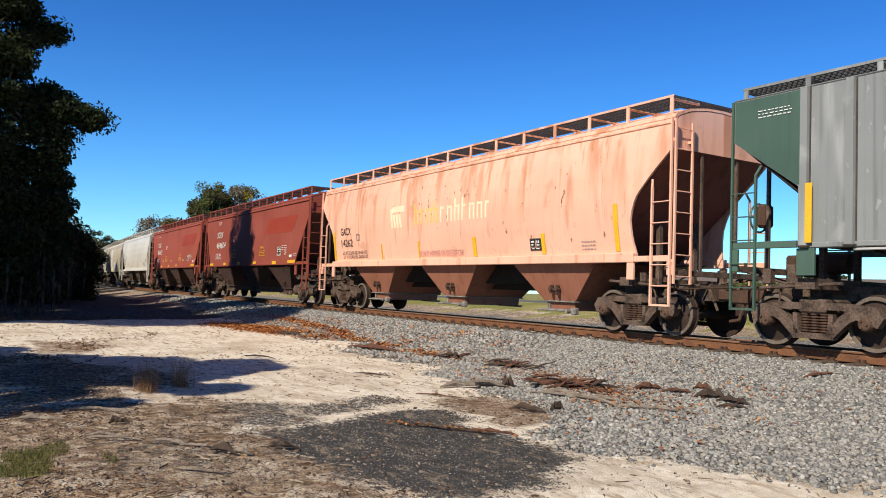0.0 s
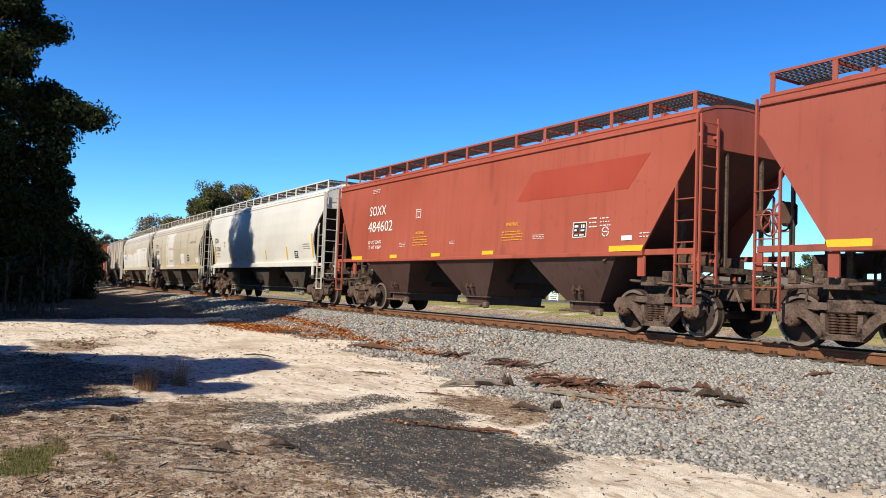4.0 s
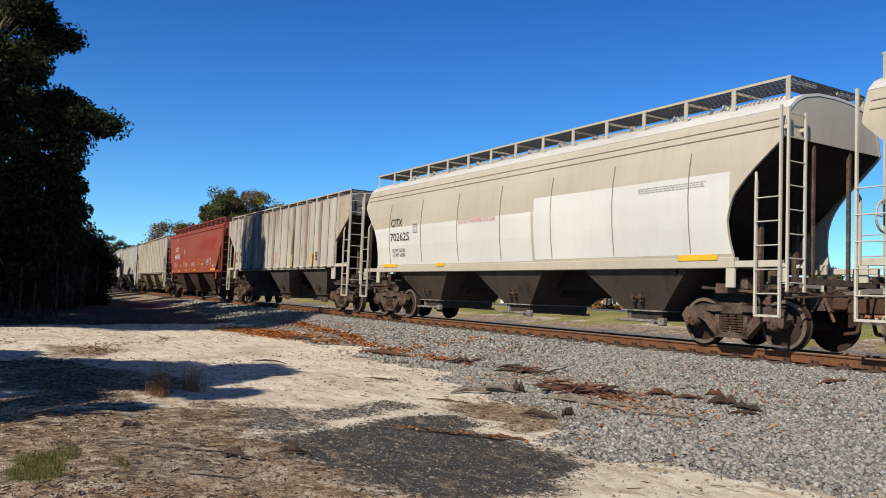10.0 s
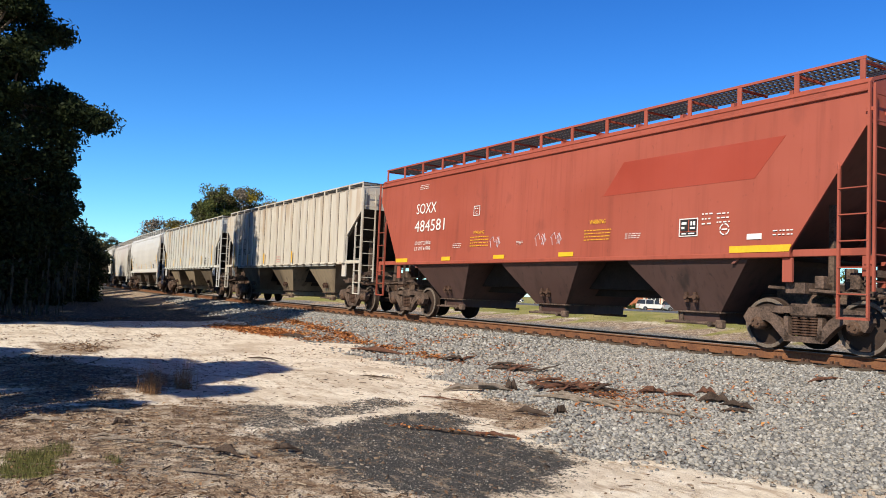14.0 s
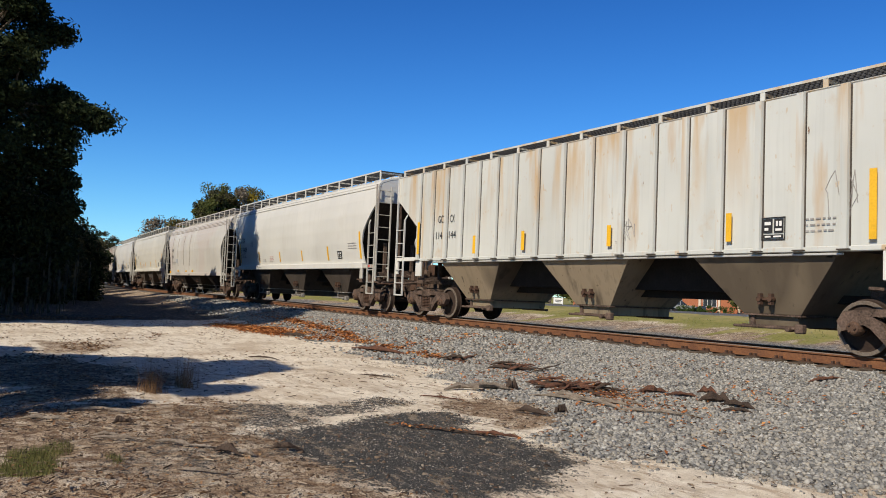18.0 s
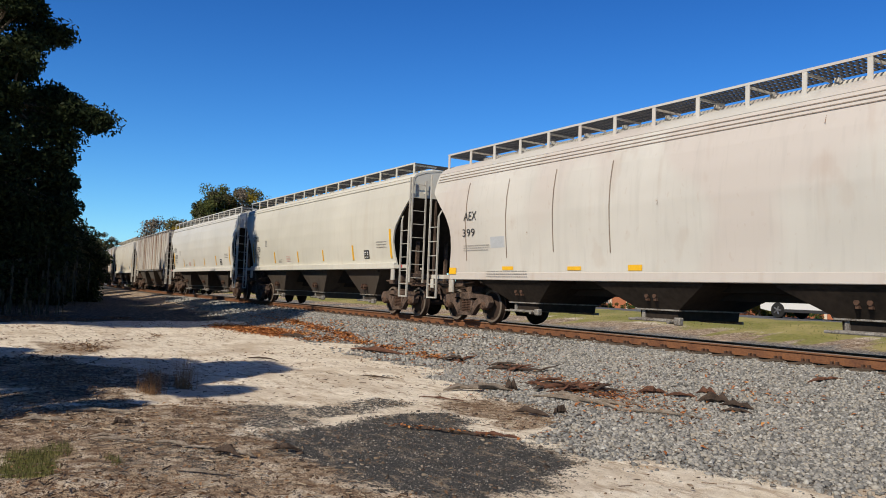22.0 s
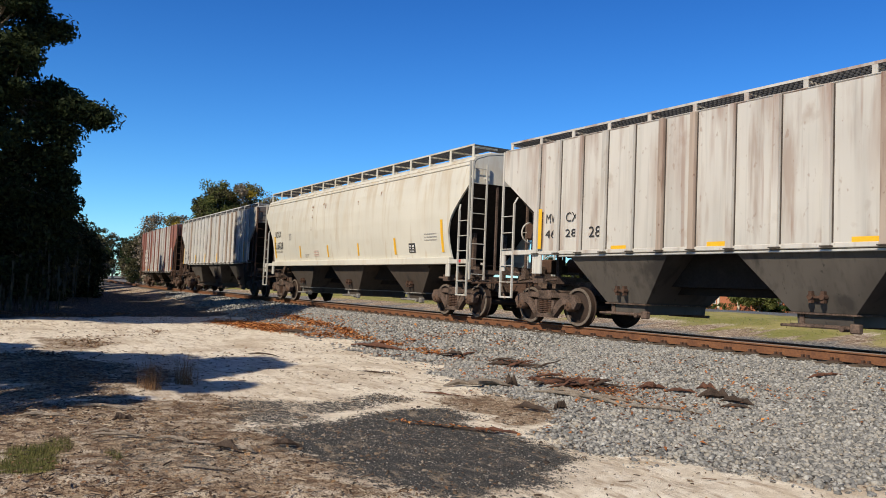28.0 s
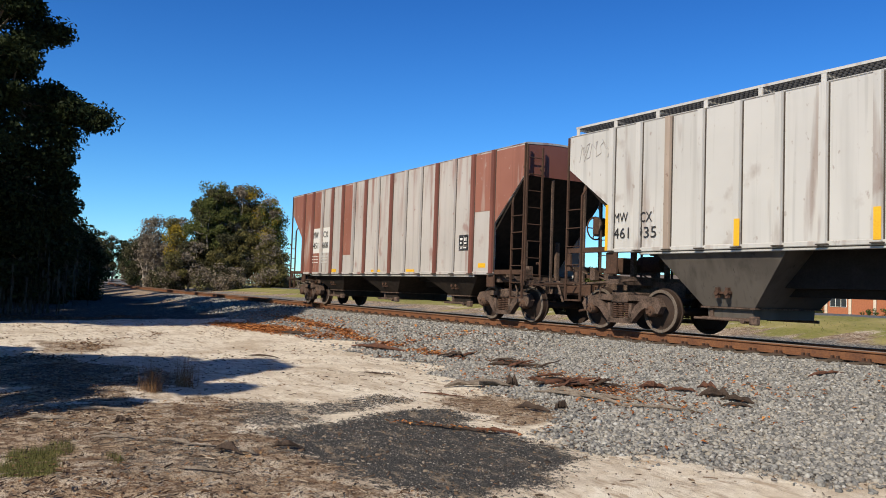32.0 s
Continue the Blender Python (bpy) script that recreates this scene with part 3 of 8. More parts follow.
def build_truck(car, x):
    truck = piece("truck", "t", bolster_sheet, M_TRUCK, car, pose(x, 0, 0))
    for sgn in (1, -1):
        piece("side_frame", "f%d" % sgn, lambda: frame_sheet(sgn), M_TRUCK, truck)
        piece("spring_nest", "s%d" % sgn, lambda: spring_sheet(sgn), M_RUST, truck)
    for dx in (-0.89, 0.89):
        ws = piece("wheelset", "w", wheelset_sheet, M_WHEEL, truck, pose(dx, 0, 0.457))
        WHEELSETS.append((ws, dx))
        for sgn in (1, -1):
            piece("wheel_rim", "r%d" % sgn, lambda: rim_sheet(sgn), M_DUSTRIM, ws)
        for sgn in (1, -1):
            piece("bearing_cap", "b", box_sheet, M_CAP, truck, pose(dx, 0, 0.457, 0, 0, 0 if sgn > 0 else 180))
    return truck


def hopper_car(k, right, left, body_m, label, roof_m=None, under_m=None, fit_m=None, end_m=None, rusty=(), rust_m=None, nribs=0, board_m=None, brake_right=False, sill_m=None, slope_m=None):
    """A covered hopper from its right to its left eave corner, in metres along the train."""
    half = round((right - left) / 2, 2)
    car = new("covered_hopper_car")
    tagged(car, label, "freight car", "cars of the train")
    key = "%s%.2f" % (k.name, half)
    under_m, fit_m, end_m, roof_m, sill_m = under_m or M_UNDER, fit_m or (P_FIT if body_m in PALE else body_m), end_m or body_m, roof_m or body_m, sill_m or body_m
    for sgn in (1, -1):
        piece("side_sheet", key + "%d" % sgn, lambda: side_sheet(k, half, sgn), body_m, car)
        piece("side_sill", key + "%d" % sgn, lambda: sill_sheet(k, half, sgn), sill_m, car)
        piece("end_sheet", key + "%d" % sgn, lambda: end_sheet(k, half, sgn), end_m, car)
        # Slope sheets get a darker material that includes the shade they lie in.
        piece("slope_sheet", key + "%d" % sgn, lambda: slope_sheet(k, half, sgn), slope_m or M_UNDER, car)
        piece("end_frame", key + "%d" % sgn, lambda: end_frame(k, half, sgn), M_TRUCK, car)
        piece("coupler", key + "%d" % sgn, lambda: coupler_sheet(sgn), M_RUST, car, pose(sgn * (half + 0.02), 0, 0))
        build_truck(car, sgn * (half - 1.32))
        for sy in (-1, 1):
            piece("platform_edge", key + "%d%d" % (sgn, sy), lambda: platform_edge(k, half, sgn, sy), fit_m, car)
            piece("corner_ladder", key + "%d%d" % (sgn, sy), lambda: ladder_sheet(k, half, sgn, sy), fit_m, car)
        piece("end_ladder", key + "%d" % sgn, lambda: end_ladder(k, half, sgn, -sgn), fit_m, car)
    piece("roof", key, lambda: roof_sheet(k, half), roof_m, car)
    if k.ribs == 0 or k.board > k.roof[-1][1] + 0.05:
        piece("roof_walk", key, lambda: board_sheet(k, half), board_m or M_GRATE, car)
        n = 15
        for i in range(n):
            for sy in (-1, 1):
                piece("walk_bracket", k.name + "%d" % sy, lambda: stanchion_sheet(k, sy), body_m, car, pose(-half + 0.18 + (2 * half - 0.36) * i / (n - 1), 0, 0))
        for sy in (-1, 1):
            piece("walk_edge", key + "%d" % sy, lambda: boxes((-half + 0.12, half - 0.12, *sorted((sy * (walk_span(k)[1] + 0.013), sy * (walk_span(k)[1] + 0.022))), k.board - 0.035, k.board + 0.012)), body_m, car)
    piece("hatch_trough", key, lambda: hatch_sheet(k, half), roof_m, car)
    # Near-black, with the deep shade between the hoppers put into the colour.
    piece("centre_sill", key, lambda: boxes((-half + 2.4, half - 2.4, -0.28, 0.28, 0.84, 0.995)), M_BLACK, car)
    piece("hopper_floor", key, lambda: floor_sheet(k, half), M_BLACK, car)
    if k.ribs:
        for sgn in (1, -1):
            piece("sill_pipe", key + "%d" % sgn, lambda: rods(((-half + 2.2, -sgn * 1.47, k.sill - 0.10), (half - 2.2, -sgn * 1.47, k.sill - 0.10)), r=0.022), M_GALV, car)
    for i in range(k.bays):
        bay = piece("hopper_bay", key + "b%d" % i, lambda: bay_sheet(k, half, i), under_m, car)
        piece("outlet_gate", key + "g%d" % i, lambda: gate_sheet(k, half, i), M_GATE if k.ribs == 0 and k is not K_FLAT else M_TRUCK, bay)
        piece("capstan_bracket", "c", crank_sheet, M_RUST, bay, pose(bay_at(half, i), -1.17, 0.88))
    if k.ribs:
        e = half - lerp_table(k.inset, k.sill)
        at = [-r * e / 7.09 for r in RIBS_AT[::-1]] + [r * e / 7.09 for r in RIBS_AT] if not nribs else [-e + 0.08 + (2 * e - 0.16) * j / (nribs - 1) for j in range(nribs)]
        for j, x in enumerate(at):
            for sgn in (1, -1):
                piece("rib", k.name + "%d" % sgn, lambda: rib_sheet(k, sgn), rust_m if j in rusty else body_m, car, pose(x, 0, 0))
            # Painted shade: a dark strip beside each rib, on one flank only.
            piece("rib_weld", k.name + "1", lambda: rib_shade(k, 1), M_RIBSHADE, car, pose(x, 0, 0))
    if k.band:
        for sgn in (1, -1):
            y = lerp_table(k.lat, k.eave)
            piece("eave_rail", key + "%d" % sgn, lambda: boxes((-half, half, *sorted((-sgn * (y + 0.05), -sgn * (y - 0.04))), k.eave - k.band, k.eave - k.band + 0.05), bevel=0.01), body_m, car)
    piece("brake_wheel", key, lambda: brake_wheel_sheet(half), fit_m, car, pose(0, 0, 0, 0, 0, 0 if brake_right else 180))
    piece("brake_gear", key, lambda: brake_gear_sheet(half), M_RUST, car, pose(0, 0, 0, 0, 0, 0 if brake_right else 180))
    piece("air_reservoir", key, lambda: reservoir_sheet(half), M_RUST, car, pose(0, 0, 0, 0, 0, 0 if brake_right else 180))
    piece("brake_valve", key, lambda: valve_sheet(half), M_RUST, car, pose(0, 0, 0, 0, 0, 0 if brake_right else 180))
    KINDS.append((k, half))
    TRAIN.append((car, (right + left) / 2))
    return car


# ---- paints of the train ----
P_ORANGE = paint("faded_salmon_paint", (0.78, 0.43, 0.305), (0.36, 0.12, 0.04), 0.42, 0.15, 0.5, seed=1, run=(0.45, 0.17, 0.06))
P_RED = paint("oxide_red_paint", (0.29, 0.060, 0.032), (0.12, 0.03, 0.02), 0.35, 0.3, 0.68, seed=2)
P_DARKRED = paint("dull_oxide_red_paint", (0.255, 0.053, 0.030), (0.10, 0.03, 0.02), 0.35, 0.3, 0.68, seed=3)
P_WHITE = paint("clean_white_paint", (0.575, 0.565, 0.525), (0.38, 0.30, 0.22), 0.10, 0.07, 0.45, seed=4)
P_CREAM = paint("yellowed_white_paint", (0.545, 0.52, 0.445), (0.34, 0.22, 0.10), 0.2, 0.08, 0.5, seed=5, run=(0.46, 0.37, 0.25))
P_IVORY = paint("ivory_white_paint", (0.55, 0.532, 0.465), (0.36, 0.26, 0.15), 0.12, 0.08, 0.5, seed=34)
P_BEIGE = paint("tan_beige_paint", (0.432, 0.382, 0.29), (0.30, 0.22, 0.14), 0.2, 0.2, 0.5, seed=6)
P_OFFWHITE = paint("patched_beige_paint", (0.457, 0.415, 0.332), (0.30, 0.22, 0.14), 0.15, 0.15, 0.5, seed=7)
P_ROOFWHITE = paint("white_roof_paint", (0.581, 0.573, 0.539), (0.35, 0.28, 0.2), 0.15, 0.2, 0.5, seed=8)
P_RUSTWHITE = paint("rust_stained_white_paint", (0.49, 0.462, 0.412), (0.24, 0.13, 0.08), 0.6, 0.45, 0.55, seed=9, run=(0.26, 0.15, 0.09))
P_CHALK = paint("chalky_white_paint", (0.48, 0.47, 0.445), (0.20, 0.12, 0.085), 0.55, 0.35, 0.55, seed=31)
P_TAN = paint("weathered_tan_paint", (0.515, 0.475, 0.405), (0.36, 0.26, 0.17), 0.35, 0.25, 0.55, seed=10, run=(0.38, 0.27, 0.17))
P_YELLOWRUST = paint("ochre_stained_white_paint", (0.50, 0.505, 0.47), (0.45, 0.25, 0.07), 0.5, 0.2, 0.5, seed=11, run=(0.48, 0.29, 0.10))
P_GREY = paint("light_grey_paint", (0.51, 0.49, 0.445), (0.40, 0.30, 0.23), 0.28, 0.14, 0.5, patch=(0.53, 0.485, 0.44), seed=12)
P_DUSTGREY = paint("dusty_grey_paint", (0.48, 0.455, 0.41), (0.22, 0.12, 0.07), 0.5, 0.4, 0.55, seed=13, run=(0.24, 0.13, 0.085))
P_FADEDRED = paint("faded_brown_red_paint", (0.42, 0.395, 0.37), (0.22, 0.07, 0.045), 0.75, 0.35, 0.6, seed=14, run=(0.24, 0.09, 0.06))
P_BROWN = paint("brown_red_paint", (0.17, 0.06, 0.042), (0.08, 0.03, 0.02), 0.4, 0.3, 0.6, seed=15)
P_GREEN = paint("dark_green_paint", (0.05, 0.095, 0.07), (0.03, 0.045, 0.038), 0.2, 0.3, 0.5, seed=16)
P_COLDGREY = paint("streaked_grey_paint", (0.20, 0.21, 0.205), (0.40, 0.41, 0.40), 0.6, 0.6, 0.5, seed=17)
# Darker, browner salmon for the hoppers of the salmon car.
P_SALMONUNDER = paint("dark_salmon_paint", (0.26, 0.10, 0.058), (0.12, 0.05, 0.03), 0.5, 0.5, 0.6, seed=22)
P_LIGHTFIT = paint("cream_ladder_paint", (0.498, 0.465, 0.39), (0.3, 0.2, 0.12), 0.3, 0.3, 0.5, seed=23)
P_RUSTRIB = paint("rusty_rib_paint", (0.34, 0.27, 0.215), (0.13, 0.058, 0.034), 0.95, 0.7, 0.65, seed=24, run=(0.15, 0.065, 0.038))
# Maroon: the salmon of the slope sheets with their shade mixed in.
P_MAROON = paint("shaded_dirty_maroon_paint", (0.20, 0.06, 0.04), (0.08, 0.03, 0.02), 0.4, 0.4, 0.6, seed=25)
# End paint darkened to carry the shade on the ribbed cars' ends.
P_DARKEND = paint("shaded_grimy_end_paint", (0.16, 0.15, 0.138), (0.10, 0.07, 0.055), 0.6, 0.5, 0.55, seed=18)

P_FIT = paint("weathered_ladder_paint", (0.45, 0.43, 0.38), (0.22, 0.12, 0.07), 0.5, 0.4, 0.55, seed=26)
P_STAINED = paint("rust_washed_paint", (0.432, 0.373, 0.299), (0.30, 0.13, 0.055), 0.85, 0.5, 0.6, seed=27)
P_OLDRED = paint("chalky_red_brown_paint", (0.25, 0.10, 0.068), (0.42, 0.35, 0.31), 0.9, 0.4, 0.6, seed=28)
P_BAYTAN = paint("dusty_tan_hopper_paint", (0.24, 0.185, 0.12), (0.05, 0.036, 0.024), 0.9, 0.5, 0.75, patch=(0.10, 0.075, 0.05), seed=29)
# These three hopper paints are darkened to hold the shade below the sill.
P_BAYBROWN = paint("shaded_dusty_brown_paint", (0.048, 0.035, 0.025), (0.02, 0.015, 0.012), 0.85, 0.5, 0.8, seed=30)
P_BAYGREY = paint("shaded_dusty_grey_paint", (0.085, 0.072, 0.059), (0.018, 0.015, 0.013), 0.9, 0.6, 0.7, patch=(0.05, 0.042, 0.035), seed=32)
P_BAYRED = paint("shaded_grimy_maroon_paint", (0.06, 0.028, 0.022), (0.02, 0.013, 0.011), 0.8, 0.5, 0.7, seed=33)
PALE = (P_WHITE, P_CREAM, P_GREY, P_IVORY)

P_PATCH = paint("fresh_white_patch_paint", (0.64, 0.635, 0.605), (0.4, 0.33, 0.25), 0.08, 0.08, 0.5, seed=19)
P_FADE = paint("bleached_beige_paint", (0.55, 0.53, 0.485), (0.36, 0.3, 0.24), 0.2, 0.12, 0.5, seed=20)
P_BLUEGREY = plain("pale_blue_grey_paint", (0.42, 0.44, 0.46), 0.5, 0.0, 0.1, 3.0)
P_SEAM = plain("dirty_weld_seam", (0.26, 0.21, 0.17), 0.8, 0.0, 0.3, 4.0)
P_REDPANEL = paint("fresh_oxide_red_paint", (0.28, 0.035, 0.014), (0.2, 0.03, 0.02), 0.1, 0.1, 0.68, seed=21)
P_CREAMINK = plain("faded_cream_ink", (0.86, 0.66, 0.46), 0.6, 0.0, 0.12, 2.0)
P_GOLDINK = plain("faded_gold_ink", (0.82, 0.50, 0.15), 0.6, 0.0, 0.12, 2.0)

hopper_car(K_RIB, 157.9, 140.8, P_COLDGREY, "grey ribbed covered hopper with a dark green end panel", fit_m=P_GREEN, end_m=P_GREEN, sill_m=P_COLDGREY)
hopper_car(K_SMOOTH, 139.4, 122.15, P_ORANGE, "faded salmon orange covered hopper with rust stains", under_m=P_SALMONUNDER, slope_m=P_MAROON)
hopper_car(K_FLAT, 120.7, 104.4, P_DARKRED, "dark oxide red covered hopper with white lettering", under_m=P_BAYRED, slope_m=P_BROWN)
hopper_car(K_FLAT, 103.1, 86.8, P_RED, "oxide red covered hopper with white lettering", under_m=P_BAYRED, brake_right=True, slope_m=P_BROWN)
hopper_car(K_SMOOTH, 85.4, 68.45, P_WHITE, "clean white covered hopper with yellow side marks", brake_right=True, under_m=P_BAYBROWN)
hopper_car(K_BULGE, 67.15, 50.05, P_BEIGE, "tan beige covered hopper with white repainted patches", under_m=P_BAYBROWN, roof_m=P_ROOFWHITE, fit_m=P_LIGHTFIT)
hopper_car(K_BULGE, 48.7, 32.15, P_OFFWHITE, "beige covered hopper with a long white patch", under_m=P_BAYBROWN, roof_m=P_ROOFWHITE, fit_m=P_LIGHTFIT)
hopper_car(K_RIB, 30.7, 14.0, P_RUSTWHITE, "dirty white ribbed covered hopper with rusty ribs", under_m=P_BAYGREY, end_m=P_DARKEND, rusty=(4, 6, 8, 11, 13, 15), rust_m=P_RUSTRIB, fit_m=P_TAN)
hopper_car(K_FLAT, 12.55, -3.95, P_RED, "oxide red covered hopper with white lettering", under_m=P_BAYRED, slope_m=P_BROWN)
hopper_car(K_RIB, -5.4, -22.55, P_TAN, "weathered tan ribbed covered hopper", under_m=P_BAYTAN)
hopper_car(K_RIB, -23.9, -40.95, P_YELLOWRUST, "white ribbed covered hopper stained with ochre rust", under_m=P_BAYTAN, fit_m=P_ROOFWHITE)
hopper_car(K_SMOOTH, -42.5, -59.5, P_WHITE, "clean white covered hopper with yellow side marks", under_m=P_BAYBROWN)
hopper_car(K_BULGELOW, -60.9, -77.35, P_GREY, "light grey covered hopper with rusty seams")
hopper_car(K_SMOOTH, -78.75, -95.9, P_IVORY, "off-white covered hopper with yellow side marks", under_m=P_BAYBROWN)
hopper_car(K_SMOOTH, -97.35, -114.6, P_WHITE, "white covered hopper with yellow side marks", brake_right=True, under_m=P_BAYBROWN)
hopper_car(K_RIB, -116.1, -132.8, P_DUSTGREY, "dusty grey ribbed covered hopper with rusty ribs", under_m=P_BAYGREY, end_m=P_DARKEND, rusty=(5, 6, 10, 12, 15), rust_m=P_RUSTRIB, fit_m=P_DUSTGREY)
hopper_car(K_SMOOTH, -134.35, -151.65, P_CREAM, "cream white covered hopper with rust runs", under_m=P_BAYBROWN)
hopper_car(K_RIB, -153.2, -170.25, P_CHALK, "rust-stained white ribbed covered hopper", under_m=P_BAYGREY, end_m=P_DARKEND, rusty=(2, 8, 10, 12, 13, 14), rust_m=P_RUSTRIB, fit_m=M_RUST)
hopper_car(K_RIBLOW, -171.9, -188.1, P_FADEDRED, "faded brown red ribbed covered hopper, last of the train", rusty=(0, 1, 3, 4, 6, 8, 11, 13, 14), rust_m=P_BROWN, fit_m=M_RUST, end_m=P_BROWN, nribs=15)


# ---- markings on the sunny side of the cars ----
def on_side(i, x, z, off=0.005):
    k, _ = KINDS[i]
    y = lerp_table(k.lat, z)
    if k.name in ("smooth", "bulged", "bulged_low") and z < k.sill + 0.15:
        y = max(y, 1.49) + 0.013
    return (x, -(y + off), z)


def marking(i, name, bm, material, label=""):
    me = bpy.data.meshes.new(name)
    bm.to_mesh(me)
    bm.free()
    me.materials.append(material)
    ob = new(name, me)
    ob.parent = TRAIN[i][0]
    return tagged(ob, label) if label else ob


def sheet(bm, i, x0, z0, x1, z1, off, lean=0.0, nz=0):
    """A thin plate that hugs the side."""
    k, half = KINDS[i]
    nz = nz or max(1, int((z1 - z0) / 0.12))
    rows = []
    for j in range(nz + 1):
        z = z0 + (z1 - z0) * j / nz
        e = half - lerp_table(k.inset, z) - 0.01
        d = lean * j / nz
        rows.append([bm.verts.new(on_side(i, max(-e, min(e, x)), z, off)) for x in (x0 + d, x1 + d)])
    back = [[bm.verts.new(v.co + Vector((0, 0.006, 0))) for v in r] for r in rows]
    for a, b in zip(rows, rows[1:]):
        bm.faces.new((a[0], a[1], b[1], b[0]))
    lo = [r[0] for r in rows] + [r[1] for r in rows[::-1]]
    lb = [r[0] for r in back] + [r[1] for r in back[::-1]]
    for a in range(len(lo)):
        b = (a + 1) % len(lo)
        bm.faces.new((lo[a], lo[b], lb[b], lb[a]))
    return bm


LAYER = {}


def patch(i, name, x0, z0, x1, z1, material):
    k, _ = KINDS[i]
    tall = z1 - z0 > x1 - x0
    off = 0.078 if k.ribs and name == "reflective_stripe" and tall else 0.005
    if name == "reflective_stripe" and k.ribs and tall:
        c = (x0 + x1) / 2
        x0, x1 = c - 0.06, c + 0.06
    if name in ("repaint_patch", "faded_panel"):
        LAYER[i] = LAYER.get(i, 0.002) + 0.0015
        off = LAYER[i]
    elif not k.ribs:
        off = 0.016
    return marking(i, name, sheet(bmesh.new(), i, x0, z0, x1, z1, off), material)


def letters(i, words, x, z, w, h, ink):
    """Stencilled words, w by h metres, hugging the side."""
    cu = bpy.data.curves.new("words", 'FONT')
    cu.body, cu.resolution_u = words, 2
    tmp = bpy.data.objects.new("words", cu)
    me = bpy.data.meshes.new_from_object(tmp)
    bpy.data.objects.remove(tmp)
    bpy.data.curves.remove(cu)
    co = np.zeros(len(me.vertices) * 3, np.float32)
    me.vertices.foreach_get("co", co)
    co = co.reshape(-1, 3)
    lo, hi = co.min(0), co.max(0)
    out = np.array([on_side(i, x + (p[0] - lo[0]) / (hi[0] - lo[0]) * w, z + (p[1] - lo[1]) / (hi[1] - lo[1]) * h, 0.020) for p in co], np.float32)
    me.vertices.foreach_set("co", out.ravel())
    me.materials.clear()
    me.materials.append(ink)
    me.update()
    ob = new("lettering", me)
    ob.parent = TRAIN[i][0]
    return ob


def stencil(i, x0, z0, x1, z1, ink, rows):
    """Small writing too fine to read, as rows of bars."""
    rs = random.Random(int(x0 * 100) + i)
    ink = M_FAINTINK if ink is M_INK else ink
    bm = bmesh.new()
    pitch = (z1 - z0) / rows
    for r in range(rows):
        x = x0
        while x < x1 - 0.03:
            w = min(x1 - x, rs.uniform(0.025, 0.09))
            sheet(bm, i, x, z0 + r * pitch + 0.34 * pitch, x + w, z0 + r * pitch + 0.62 * pitch, 0.019, nz=1)
            x += w + rs.uniform(0.02, 0.045)
    return tagged(marking(i, "stencil_block", bm, ink), kind="stuff")


def data_box(i, x0, z0, x1, z1, words, ink):
    """A framed box: an outline, with a letter or blocks in it."""
    ink = M_FAINTINK if words == "C" and ink is M_INK else ink
    bm = bmesh.new()
    t = 0.018
    for a in ((x0, z0, x1, z0 + t), (x0, z1 - t, x1, z1), (x0, z0 + t, x0 + t, z1 - t), (x1 - t, z0 + t, x1, z1 - t)):
        sheet(bm, i, a[0], a[1], a[2], a[3], 0.019, nz=1)
    marking(i, "box_outline", bm, ink)
    w, h = x1 - x0, z1 - z0
    if words == "C":
        letters(i, "C", x0 + w * 0.33, z0 + h * 0.15, w * 0.34, h * 0.34, ink)
        stencil(i, x0 + w * 0.2, z0 + h * 0.6, x1 - w * 0.2, z0 + h * 0.85, ink, 1)
    else:
        bm = bmesh.new()
        for a, b, c, d in ((0.08, 0.32, 0.46, 0.92), (0.54, 0.32, 0.92, 0.92), (0.08, 0.08, 0.92, 0.24)):
            sheet(bm, i, x0 + w * a, z0 + h * b, x0 + w * c, z0 + h * d, 0.019, nz=1)
        marking(i, "inspection_box", bm, M_INK)
        bm = bmesh.new()
        for a, b, c, d in ((0.14, 0.66, 0.40, 0.80), (0.14, 0.42, 0.30, 0.54), (0.62, 0.60, 0.70, 0.82), (0.76, 0.60, 0.86, 0.82), (0.60, 0.40, 0.86, 0.50), (0.16, 0.12, 0.40, 0.19), (0.52, 0.12, 0.84, 0.19)):
            sheet(bm, i, x0 + w * a, z0 + h * b, x0 + w * c, z0 + h * d, 0.025, nz=1)
        tagged(marking(i, "box_figures", bm, M_WHITEINK), kind="stuff")


def slant_panel(i, x0, x1, lean, z0, z1):
    marking(i, "slanted_panel", sheet(bmesh.new(), i, x0, z0, x1, z1, 0.005, lean), P_REDPANEL, "brighter red slanted panel")


def faded_sign(i, x0, z0, x1, z1):
    """A faded emblem as plain slanted bars."""
    w, h = x1 - x0, z1 - z0
    for j in range(4):
        marking(i, "emblem_bar", sheet(bmesh.new(), i, x0 + w * (0.08 + 0.2 * j), z0, x0 + w * (0.2 + 0.2 * j), z0 + h * (0.62 if j else 0.9), 0.006, -w * 0.12), P_CREAMINK)
    marking(i, "emblem_bar", sheet(bmesh.new(), i, x0 + w * 0.1, z0 + h * 0.72, x1 - w * 0.05, z1, 0.006), P_CREAMINK)


